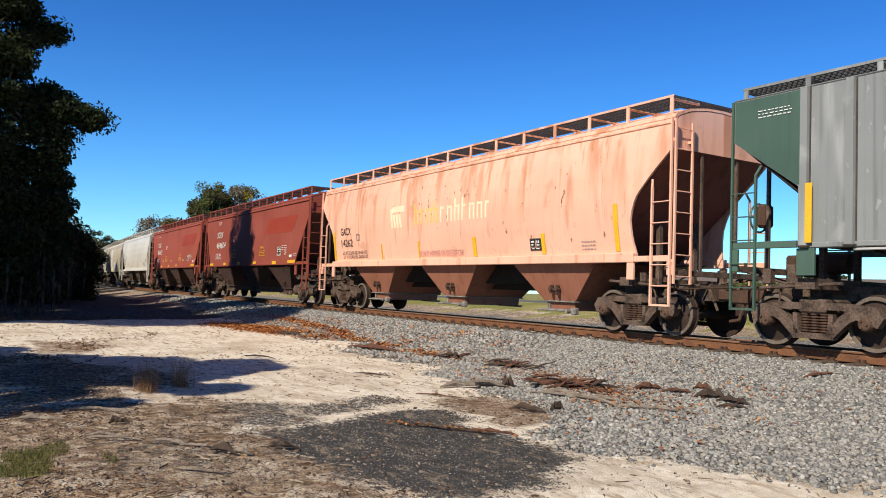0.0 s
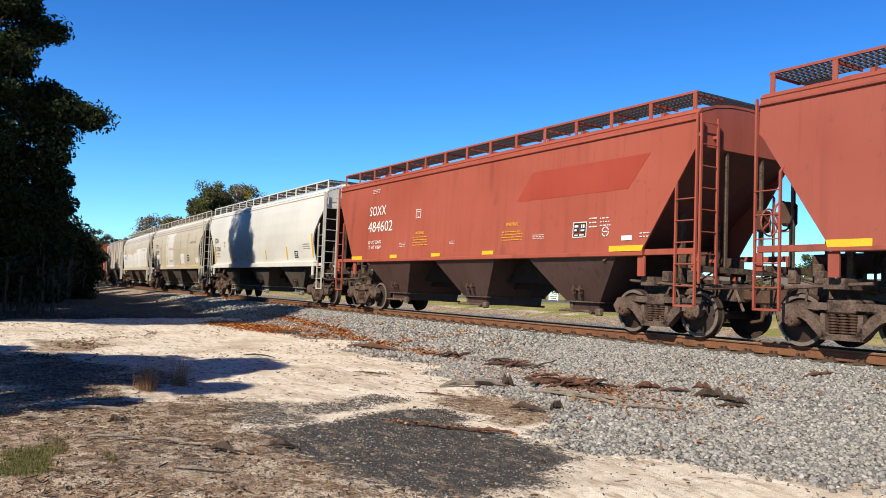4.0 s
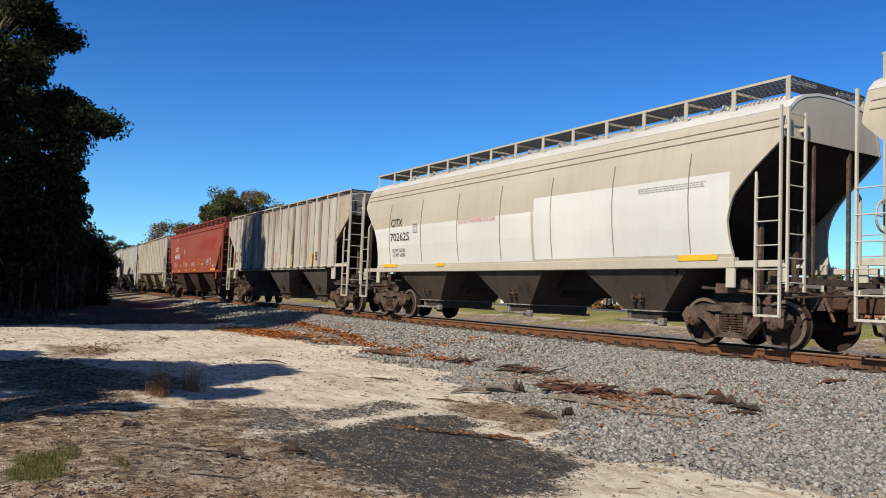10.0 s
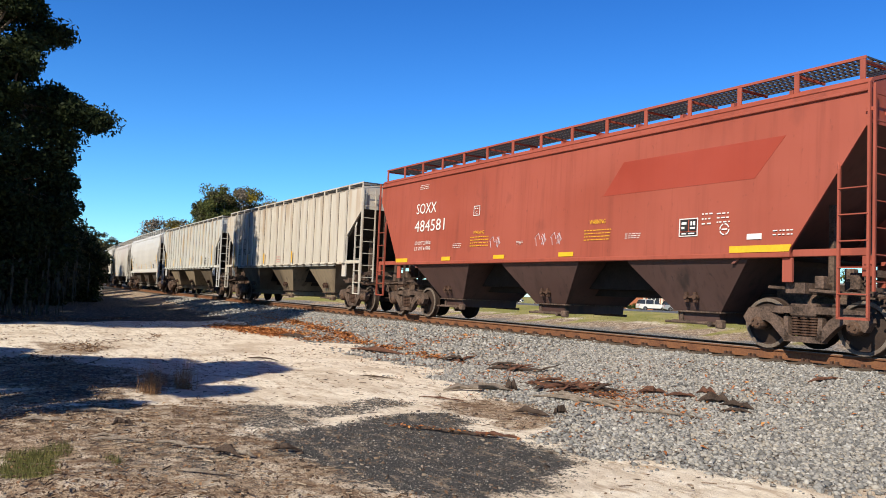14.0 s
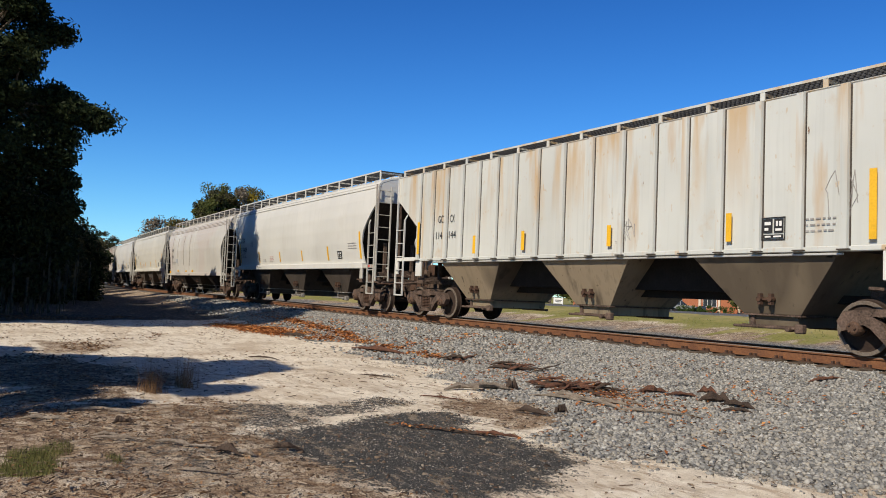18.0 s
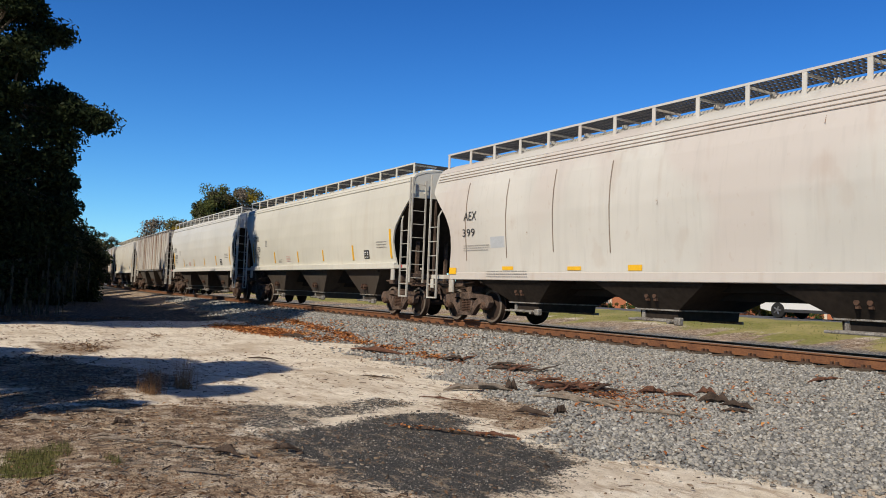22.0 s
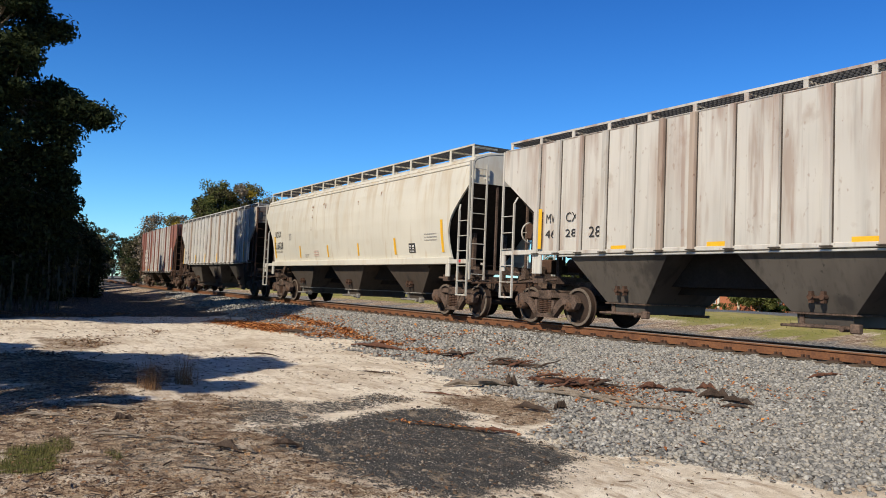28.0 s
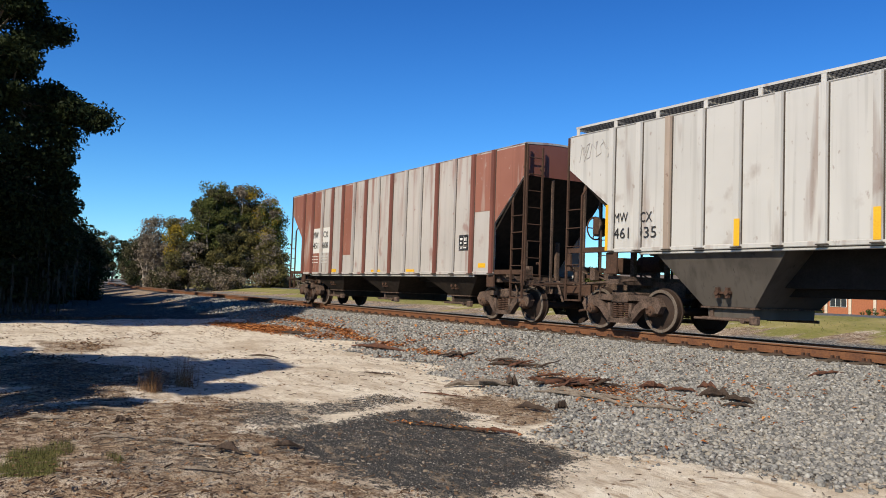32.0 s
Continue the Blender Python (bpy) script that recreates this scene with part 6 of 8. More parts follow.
# ---- trees ----
def leaf_material(name, c1, c2, through=0.35):
    m = bpy.data.materials.new(name)
    m.use_nodes = True
    n, ln = m.node_tree.nodes, links(m)
    b = n["Principled BSDF"]
    b.inputs["Roughness"].default_value = 0.75
    b.inputs["Specular IOR Level"].default_value = 0.2
    geo, ramp = n.new("ShaderNodeNewGeometry"), n.new("ShaderNodeMix")
    ramp.data_type = 'RGBA'
    ramp.inputs[6].default_value, ramp.inputs[7].default_value = (*c1, 1), (*c2, 1)
    ln(geo.outputs["Random Per Island"], ramp.inputs[0]), ln(ramp.outputs[2], b.inputs["Base Color"])
    tr, mx = n.new("ShaderNodeBsdfTranslucent"), n.new("ShaderNodeMixShader")
    ln(ramp.outputs[2], tr.inputs[0])
    mx.inputs[0].default_value = through
    ln(b.outputs[0], mx.inputs[1]), ln(tr.outputs[0], mx.inputs[2]), ln(mx.outputs[0], n["Material Output"].inputs[0])
    return m


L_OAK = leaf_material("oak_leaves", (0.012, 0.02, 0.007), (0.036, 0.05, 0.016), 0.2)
L_GREEN = leaf_material("green_leaves", (0.06, 0.078, 0.022), (0.19, 0.195, 0.06))
L_OLIVE = leaf_material("olive_leaves", (0.08, 0.075, 0.025), (0.20, 0.17, 0.06))
L_YELLOW = leaf_material("yellow_leaves", (0.26, 0.19, 0.025), (0.46, 0.34, 0.05))
L_BARE = leaf_material("dry_grey_twigs", (0.13, 0.105, 0.075), (0.27, 0.22, 0.165), 0.1)
L_DULL = leaf_material("dull_olive_leaves", (0.035, 0.036, 0.016), (0.10, 0.092, 0.045), 0.25)
L_MOSS = leaf_material("grey_hanging_moss", (0.03, 0.032, 0.024), (0.07, 0.072, 0.055), 0.2)
M_BARK = plain("grey_bark", (0.15, 0.12, 0.09), 0.9, 0.0, 0.35, 3.0, 0.6)
M_PALEBARK = plain("pale_bark", (0.38, 0.33, 0.27), 0.9, 0.0, 0.3, 3.0, 0.5)


def leaf_cloud(rs, centres, radii, count, size, flat=0.8):
    """Arrays of small bent leaves scattered round clump centres."""
    pick = rs.randint(0, len(centres), count)
    d = rs.normal(size=(count, 3))
    d /= np.linalg.norm(d, axis=1)[:, None]
    p = centres[pick] + d * (radii[pick] * rs.rand(count) ** 0.45)[:, None] * np.array([1, 1, flat])
    a, b = rs.normal(size=(count, 3)), rs.normal(size=(count, 3))
    a /= np.linalg.norm(a, axis=1)[:, None]
    b -= a * (a * b).sum(1)[:, None]
    b /= np.linalg.norm(b, axis=1)[:, None]
    s = (size * (0.6 + 0.8 * rs.rand(count)))[:, None]
    v = np.stack([p - a * s, p + b * s * 0.45, p + a * s, p - b * s * 0.45], 1).reshape(-1, 3)
    return v


def cloud_mesh(name, v, material):
    me = bpy.data.meshes.new(name)
    k = len(v) // 4
    me.vertices.add(len(v)), me.loops.add(len(v)), me.polygons.add(k)
    me.vertices.foreach_set("co", v.astype(np.float32).ravel())
    me.loops.foreach_set("vertex_index", np.arange(len(v), dtype=np.int32))
    me.polygons.foreach_set("loop_start", np.arange(0, len(v), 4, dtype=np.int32))
    me.update(calc_edges=True)
    me.materials.append(material)
    return me


def limb(bm, p, q, r0, r1, rs, segs=4, wob=0.12):
    prev, rp = Vector(p), r0
    d = Vector(q) - Vector(p)
    for i in range(1, segs + 1):
        t = i / segs
        nxt = Vector(p) + d * t + Vector(rs.normal(size=3)) * d.length * wob * (0.5 if i < segs else 0.0) * 0.4
        r = r0 + (r1 - r0) * t
        rod(bm, prev, nxt, rp, 7, r)
        prev, rp = nxt, r


def tree(name, x, y, height, spread, leaf, count, size, seed, label, base=0.3, bark=None, clumps=60, twig=0.9, moss=0, extra=None, lean=(0, 0), base_z=None, lobes=()):
    """Tapered trunk, forking limbs, and a crown of many small leaves in uneven clumps."""
    rs = np.random.RandomState(seed)
    z0 = float(ground_z(np.array([float(x)]), np.array([float(y)]))[0]) - 0.1 if base_z is None else base_z
    top = new(name)
    top.location = (x, y, z0)
    tagged(top, label, "tree")
    cz, ch = height * (1 + base) / 2, height * (1 - base) / 2
    cs = []
    while len(cs) < clumps:
        d = rs.normal(size=3)
        d /= np.linalg.norm(d)
        r = rs.rand() ** 0.4
        sq = 1.0 - 0.25 * max(0, d[2])
        cs.append((d[0] * spread * r * sq + lean[0], d[1] * spread * r * sq + lean[1], cz + d[2] * ch * r))
    if lobes:
        # an uneven crown: clumps gathered in boughs (offset along, across and up, reach, share)
        cs = []
        for lx, ly, lz, lr, share in lobes:
            for _ in range(share):
                d = rs.normal(size=3)
                d *= lr * rs.rand() ** 0.5 / np.linalg.norm(d)
                cs.append((lx + d[0] * 1.3, ly + d[1], lz + d[2] * 0.85))
        clumps = len(cs)
    cs = np.array(cs)
    rad = twig * (0.6 + 0.8 * rs.rand(clumps))
    bm = bmesh.new()
    fork = Vector((lean[0] * 0.3, lean[1] * 0.3, height * base * 0.9))
    limb(bm, (0, 0, 0), fork, height * 0.028, height * 0.02, rs)
    mains = []
    for i in range(6):
        c = cs[rs.randint(clumps)]
        q = fork + (Vector(c) - fork) * 0.6
        limb(bm, fork, q, height * 0.014, height * 0.007, rs)
        mains.append(q)
    for c in cs[::2]:
        m = min(mains, key=lambda k: (k - Vector(c)).length)
        limb(bm, m, c, height * 0.005, height * 0.0015, rs, 3)
    me = bpy.data.meshes.new("trunk")
    bm.to_mesh(me)
    bm.free()
    me.materials.append(bark or M_BARK)
    tr = new("trunk", me)
    tr.parent = top
    groups = [(leaf, 1.0)] + (extra or [])
    tot = sum(w for _, w in groups)
    order = rs.permutation(clumps)
    i0 = 0
    for mat_, w in groups:
        i1 = i0 + max(1, int(round(clumps * w / tot)))
        sel = order[i0:min(i1, clumps)]
        i0 = i1
        if len(sel) == 0:
            continue
        cr = new("crown", cloud_mesh("crown", leaf_cloud(rs, cs[sel], rad[sel], int(count * w / tot), size), mat_))
        cr.parent = top
    if moss:
        low = cs[np.argsort(cs[:, 2])[:moss]]
        v = []
        for c in low:
            for _ in range(9):
                p = c + rs.normal(size=3) * 0.4
                ln_ = 0.6 + 1.4 * rs.rand()
                for j in range(8):
                    w = 0.05 * (1 - j / 9)
                    a = rs.rand() * 6.28
                    dx, dy = w * math.cos(a), w * math.sin(a)
                    zt = p[2] - ln_ * j / 8
                    v += [(p[0] - dx, p[1] - dy, zt), (p[0] + dx, p[1] + dy, zt), (p[0] + dx * 0.8, p[1] + dy * 0.8, zt - ln_ / 7), (p[0] - dx * 0.8, p[1] - dy * 0.8, zt - ln_ / 7)]
        mo = new("hanging_moss", cloud_mesh("hanging_moss", np.array(v), L_MOSS))
        mo.parent = top
    return top


# the great oak over the drive; its boughs, from the topmost down
BOUGHS = [(0, 0.6, 13.4, 1.5, 22), (0.5, 1.7, 13.2, 0.9, 10), (0, 0.9, 11.8, 1.3, 20), (0.4, 1.8, 11.8, 0.85, 12), (-0.3, 2.65, 11.1, 0.40, 7), (0.4, 3.15, 10.9, 0.15, 3), (0, 0.6, 9.7, 1.4, 20), (0.3, 1.7, 9.7, 0.75, 11), (0.6, 2.2, 10.3, 0.3, 4),
          (0.2, 1.3, 8.2, 1.3, 20), (-0.4, 2.9, 8.4, 0.65, 13), (0.2, 3.6, 8.1, 0.55, 12), (0.5, 4.15, 7.8, 0.25, 5), (0.3, 4.75, 7.9, 0.3, 6), (0.1, 3.4, 6.0, 0.5, 7), (0.0, 3.6, 5.2, 0.45, 6), (0.2, 3.3, 4.4, 0.7, 10), (-0.2, 3.0, 3.2, 0.9, 12), (0.1, 3.2, 2.0, 0.9, 10), (-0.2, 2.9, 7.2, 0.65, 9), (0.3, 3.6, 6.9, 0.35, 4), (0, 2.8, 6.0, 0.45, 4),
          (0.4, 0.8, 6.4, 1.4, 22), (0.1, 2.2, 5.7, 0.6, 9), (-0.2, 2.3, 4.4, 0.8, 12), (0.1, 2.3, 3.0, 0.9, 12), (0.1, 2.0, 1.6, 1.0, 12), (0, 0.9, 4.4, 1.5, 22), (0.3, 0.7, 2.4, 1.5, 18), (0.1, -0.6, 8.0, 1.6, 16), (0.1, -0.6, 4.0, 1.6, 14), (2.5, -2.5, 11.0, 2.6, 22), (0, -3.4, 9.0, 3.0, 26), (-4.0, -1.6, 9.5, 2.6, 22), (4.0, -3.4, 7.5, 2.8, 20)]
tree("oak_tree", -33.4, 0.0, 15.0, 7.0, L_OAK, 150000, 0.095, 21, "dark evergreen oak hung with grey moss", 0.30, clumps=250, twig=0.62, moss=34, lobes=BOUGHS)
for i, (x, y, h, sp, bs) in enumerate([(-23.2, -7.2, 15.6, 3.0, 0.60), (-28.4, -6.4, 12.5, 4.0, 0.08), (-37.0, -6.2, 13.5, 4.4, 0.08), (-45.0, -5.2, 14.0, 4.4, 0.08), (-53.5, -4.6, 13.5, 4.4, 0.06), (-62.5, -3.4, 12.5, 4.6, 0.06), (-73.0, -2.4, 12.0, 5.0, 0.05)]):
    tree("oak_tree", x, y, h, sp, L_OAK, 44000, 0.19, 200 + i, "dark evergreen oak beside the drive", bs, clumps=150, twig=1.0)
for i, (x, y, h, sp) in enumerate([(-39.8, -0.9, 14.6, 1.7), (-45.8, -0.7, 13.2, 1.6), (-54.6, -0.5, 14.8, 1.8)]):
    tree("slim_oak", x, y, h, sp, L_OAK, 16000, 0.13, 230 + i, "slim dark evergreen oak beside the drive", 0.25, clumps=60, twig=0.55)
tree("young_oak", -9.5, -6.0, 8.2, 3.0, L_OAK, 40000, 0.12, 26, "young evergreen oak beside the drive", 0.46, clumps=70, twig=0.62)
tree("young_oak", -12.2, -9.1, 8.2, 3.2, L_OAK, 44000, 0.13, 27, "young evergreen oak beside the drive", 0.42, clumps=76, twig=0.7)
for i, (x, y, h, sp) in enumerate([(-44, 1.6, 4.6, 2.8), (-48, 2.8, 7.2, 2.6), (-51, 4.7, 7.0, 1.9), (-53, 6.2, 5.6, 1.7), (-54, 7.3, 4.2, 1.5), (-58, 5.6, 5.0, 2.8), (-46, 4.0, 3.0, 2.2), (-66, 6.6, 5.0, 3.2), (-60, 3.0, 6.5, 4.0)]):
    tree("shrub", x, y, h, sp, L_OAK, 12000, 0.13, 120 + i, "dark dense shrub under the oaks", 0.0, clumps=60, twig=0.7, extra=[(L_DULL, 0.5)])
for i, (x, y, h, sp) in enumerate([(-76, 8.4, 6.2, 3.4), (-85, 10.2, 6.4, 3.6), (-95, 11.6, 6.6, 4.0), (-106, 12.8, 7.0, 4.4), (-120, 14.5, 8.0, 5.0), (-140, 28.8, 8.6, 3.4), (-152, 31.0, 9.4, 4.0), (-160, 36.0, 8.0, 4.4), (-172, 38.0, 9.0, 5.0), (-178, 36.5, 11.0, 4.5), (-235, 33.0, 13.0, 5.0), (-262, 38.0, 13.0, 5.0), (-285, 56.5, 14.0, 5.0), (-300, 47.0, 13.0, 4.0), (-290, 44.5, 18.5, 6.0), (-300, 51.0, 17.5, 5.5), (-306, 58.0, 16.0, 5.5)]):
    tree("distant_tree", x, y, h, sp, L_DULL, 16000, 0.20, 40 + i, "dull grey green tree beside the track", 0.02, clumps=70, twig=1.0, bark=M_PALEBARK, extra=[(L_BARE, 0.35), (L_OAK, 0.5)])
for i, (x, y, h, sp, lf, n, ex) in enumerate([(-105, 30.0, 14.2, 3.5, L_GREEN, 34000, [(L_DULL, 0.6)]), (-106, 34.4, 15.2, 3.7, L_OLIVE, 34000, [(L_BARE, 0.9), (L_GREEN, 0.4), (L_YELLOW, 0.08)]), (-107, 32.0, 14.6, 2.6, L_GREEN, 18000, [(L_OLIVE, 0.5)]),
                                              (-104, 37.6, 12.6, 2.5, L_GREEN, 20000, [(L_YELLOW, 0.22), (L_BARE, 0.3)]), (-108, 26.4, 10.8, 2.2, L_OLIVE, 13000, [(L_YELLOW, 0.4), (L_BARE, 0.6)]), (-110, 24.0, 11.4, 1.3, L_BARE, 3500, []), (-111, 23.0, 9.6, 1.1, L_BARE, 2600, []),
                                              (-100, 32, 7.6, 3.6, L_OLIVE, 16000, [(L_DULL, 0.8)]), (-103, 26.8, 6.4, 2.8, L_DULL, 14000, [(L_BARE, 0.5), (L_OLIVE, 0.5)]), (-99, 36.0, 6.8, 2.4, L_OLIVE, 12000, [(L_BARE, 0.5)]),
                                              (-95, 35.5, 2.6, 3.0, L_OLIVE, 8000, [(L_BARE, 0.9)]), (-97, 29.5, 2.8, 3.2, L_DULL, 8000, [(L_BARE, 0.6)]), (-104, 24.2, 3.0, 2.6, L_DULL, 8000, [(L_BARE, 0.6)]), (-93, 39.5, 1.6, 3.0, L_BARE, 6000, [(L_OLIVE, 0.6)])]):
    tree("grove_tree" if h > 4 else "thicket", x, y, h, sp, lf, n, 0.16, 60 + i, "tree of a mixed autumn grove, green, olive and yellow" if h > 4 else "low tangled thicket of olive and grey brush", 0.12 if h > 4 else 0.0, bark=M_PALEBARK, clumps=150 if h > 12 else 60, twig=0.95 if h > 4 else 1.0, extra=ex)
for i, (x, y, h) in enumerate([(-80, 132, 9), (-54, 141, 8.5), (-104, 124, 10), (-28, 146, 9), (-126, 108, 10), (-92, 86, 4), (-68, 97, 3.4)]):
    tree("background_tree", x, y, h + 1.5, 4.5, L_GREEN, 9000, 0.22, 150 + i, "green tree behind the brick building", 0.15, clumps=40, twig=1.2)


# ---- loose stones of the ballast ----
def rock_forms():
    bm = bmesh.new()
    bmesh.ops.create_icosphere(bm, subdivisions=1, radius=1.0)
    base = np.array([v.co[:] for v in bm.verts])
    faces = np.array([[v.index for v in f.verts] for f in bm.faces])
    bm.free()
    rs = np.random.RandomState(5)
    return [base * (0.5 + 0.85 * rs.rand(len(base), 1)) for _ in range(14)], faces


def scatter(name, pts, sizes, seed, material, label, squash=0.75, stretch=0.8, sink=0.25):
    """Many small stones joined into one object."""
    rs = np.random.RandomState(seed)
    forms, faces = rock_forms()
    n = len(pts)
    forms = np.array(forms)
    v = forms[rs.randint(0, len(forms), n)]
    v = v * (1 + stretch * (rs.rand(n, 1, 3) - 0.5)) * np.array([1, 1, squash]) * sizes[:, None, None]
    a, b = rs.rand(n) * 6.283, (rs.rand(n) - 0.5) * 0.9
    ca, sa, cb, sb = np.cos(a), np.sin(a), np.cos(b), np.sin(b)
    x, y, z = v[..., 0], v[..., 1] * cb[:, None] - v[..., 2] * sb[:, None], v[..., 1] * sb[:, None] + v[..., 2] * cb[:, None]
    v = np.stack([x * ca[:, None] - y * sa[:, None], x * sa[:, None] + y * ca[:, None], z], -1)
    v += pts[:, None, :] + np.stack([np.zeros(n), np.zeros(n), sizes * sink], -1)[:, None, :]
    nf, nvt = len(faces), v.shape[1]
    idx = (faces[None] + (np.arange(n) * nvt)[:, None, None]).reshape(-1)
    me = bpy.data.meshes.new(name)
    me.vertices.add(n * nvt), me.loops.add(len(idx)), me.polygons.add(n * nf)
    me.vertices.foreach_set("co", v.astype(np.float32).ravel())
    me.loops.foreach_set("vertex_index", idx.astype(np.int32))
    me.polygons.foreach_set("loop_start", np.arange(0, len(idx), 3, dtype=np.int32))
    me.update(calc_edges=True)
    me.materials.append(material)
    return tagged(new(name, me), label, "stones", kind="stuff")


def island_material(name, stops, rough=0.9, bump=0.3):
    m = bpy.data.materials.new(name)
    m.use_nodes = True
    n, ln = m.node_tree.nodes, links(m)
    b = n["Principled BSDF"]
    b.inputs["Roughness"].default_value = rough
    b.inputs["Specular IOR Level"].default_value = 0.25
    geo, ramp = n.new("ShaderNodeNewGeometry"), n.new("ShaderNodeValToRGB")
    ramp.color_ramp.interpolation = 'LINEAR'
    el = ramp.color_ramp.elements
    for j, (p, c) in enumerate(stops):
        e = el[j] if j < 2 else el.new(p)
        e.position, e.color = p, (*c, 1)
    tc, no, mx = n.new("ShaderNodeTexCoord"), n.new("ShaderNodeTexNoise"), n.new("ShaderNodeMix")
    no.inputs["Scale"].default_value = 60
    ln(tc.outputs["Object"], no.inputs[0])
    mx.data_type, mx.blend_type = 'RGBA', 'MULTIPLY'
    mx.inputs[0].default_value = 0.5
    ln(geo.outputs["Random Per Island"], ramp.inputs[0]), ln(ramp.outputs[0], mx.inputs[6]), ln(no.outputs[0], mx.inputs[7]), ln(mx.outputs[2], b.inputs["Base Color"])
    bp = n.new("ShaderNodeBump")
    bp.inputs["Strength"].default_value, bp.inputs["Distance"].default_value = bump, 0.01
    ln(no.outputs[0], bp.inputs["Height"]), ln(bp.outputs[0], b.inputs["Normal"])
    return m


M_STONE = island_material("grey_ballast_stone", [(0.0, (0.15, 0.148, 0.142)), (1.0, (0.60, 0.585, 0.545)), (0.35, (0.29, 0.282, 0.265)), (0.72, (0.45, 0.43, 0.39)), (0.88, (0.38, 0.34, 0.28))])
M_LEAF = island_material("fallen_leaves", [(0.0, (0.16, 0.06, 0.025)), (1.0, (0.70, 0.34, 0.11)), (0.4, (0.40, 0.14, 0.045)), (0.75, (0.58, 0.22, 0.07))])
M_OLDLEAF = island_material("old_brown_leaves", [(0.0, (0.07, 0.045, 0.03)), (1.0, (0.44, 0.27, 0.13)), (0.4, (0.15, 0.085, 0.05)), (0.8, (0.28, 0.15, 0.08))])
M_CHIP = island_material("wood_chips", [(0.0, (0.06, 0.045, 0.035)), (1.0, (0.46, 0.38, 0.28)), (0.5, (0.18, 0.12, 0.08)), (0.8, (0.30, 0.22, 0.15))])


def pick(rs, n, x0, x1, y0, y1, keep):
    x, y = x0 + (x1 - x0) * rs.rand(n), y0 + (y1 - y0) * rs.rand(n)
    k = rs.rand(n) < keep(x, y)
    x, y = x[k], y[k]
    return np.stack([x, y, ground_z(x, y)], -1)


rs0 = np.random.RandomState(77)


def stony(x, y):
    lat = lat_of(x, y)
    g = zones(x, y)[0]
    clear = (np.abs(np.abs(lat) - 0.7545) > 0.10) & (lat < 3.4)
    return g ** 1.5 * clear


near = pick(rs0, 92000, -13, -1.0, 4.6, 13.2, stony)
mid = pick(rs0, 26000, -30, -13, 6.5, 14.5, stony)
far = pick(rs0, 9000, -55, -30, 9.0, 16.5, stony)
scatter("ballast_stones", np.concatenate([near, mid, far]),
        np.concatenate([0.010 + 0.024 * rs0.rand(len(near)) ** 1.4, 0.024 + 0.022 * rs0.rand(len(mid)), 0.04 + 0.03 * rs0.rand(len(far))]), 6, M_STONE, "grey crushed ballast stones of mixed sizes")
thin = pick(rs0, 9000, -14, -2.5, 0.3, 8, lambda x, y: 0.10 + 0.5 * zones(x, y)[1] + 0.25 * zones(x, y)[2])
scatter("ground_chips", thin, 0.007 + 0.016 * rs0.rand(len(thin)) ** 2, 7, M_CHIP, "small chips of wood, cones and pebbles", 0.5, 1.3)

crumb = pick(rs0, 34000, -10, -3.5, 1.8, 6.2, lambda x, y: np.clip(zones(x, y)[1] * 1.1, 0, 1))
M_CRUMB = island_material("asphalt_crumbs", [(0.0, (0.03, 0.03, 0.03)), (1.0, (0.55, 0.50, 0.42)), (0.6, (0.09, 0.087, 0.083)), (0.85, (0.22, 0.205, 0.185))])
scatter("asphalt_crumbs", crumb, 0.003 + 0.007 * rs0.rand(len(crumb)) ** 2, 8, M_CRUMB, "dark grey crumbs of old asphalt", 0.7, 0.6)


# ---- fallen leaves ----
def litter(name, pts, size, seed, material, label):
    rs = np.random.RandomState(seed)
    n = len(pts)
    a, tilt = rs.rand(n) * 6.283, (rs.rand(n) - 0.5) * 0.9
    s = size * (0.6 + 0.8 * rs.rand(n))
    d = np.stack([np.cos(a), np.sin(a), tilt], -1) * s[:, None]
    w = np.stack([-np.sin(a), np.cos(a), (rs.rand(n) - 0.5) * 1.2], -1) * s[:, None] * 0.45
    p = pts + np.array([0, 0, 0.02]) + rs.rand(n, 1) * np.array([0, 0, 0.025])
    up = np.array([0, 0, 1]) * (s * 0.25)[:, None]
    v = np.stack([p - d, p + w + up, p + d, p - w + up], 1).reshape(-1, 3)
    return tagged(new(name, cloud_mesh(name, v, material)), label, "leaves", kind="stuff")


def drift(x, y):
    lat = lat_of(x, y)
    n1 = bumps(x, y, 1.1, 31)
    mid_ = np.interp(x, [-27, -22.3, -17.8, -15.4, -12], [-3.2, -3.67, -4.35, -4.6, -4.8])
    line = np.exp(-((lat - mid_ + 0.2 * bumps(x, y, 3.0, 33)) / 0.20) ** 2) * soft(-30, -26, x) * soft(-10.5, -14, x)
    heap = 1.8 * np.exp(-(((x + 23.4) / 2.6) ** 2 + ((y - 8.6 - 0.12 * (x + 23.4)) / 0.6) ** 2))
    heap2 = np.exp(-(((x + 8.9) / 1.5) ** 2 + ((y - 8.3) / 0.6) ** 2)) + np.exp(-(((x + 12) / 1.6) ** 2 + ((y - 9.1) / 0.35) ** 2))
    t3 = np.clip(((x + 7.4) * 1.1 + (y - 4.2) * 0.85) / 1.93, 0, 1)
    seam = np.exp(-(np.hypot(x + 7.4 - 1.1 * t3, y - 4.2 - 0.85 * t3) / 0.07) ** 2)
    few = 0.04 * zones(x, y)[0] * (0.3 + np.clip(n1, 0, 1) * 2)
    return np.clip((1.0 * line + 1.1 * heap + 0.42 * heap2 + 0.5 * seam) * (0.55 + 0.6 * n1) + few, 0, 1)


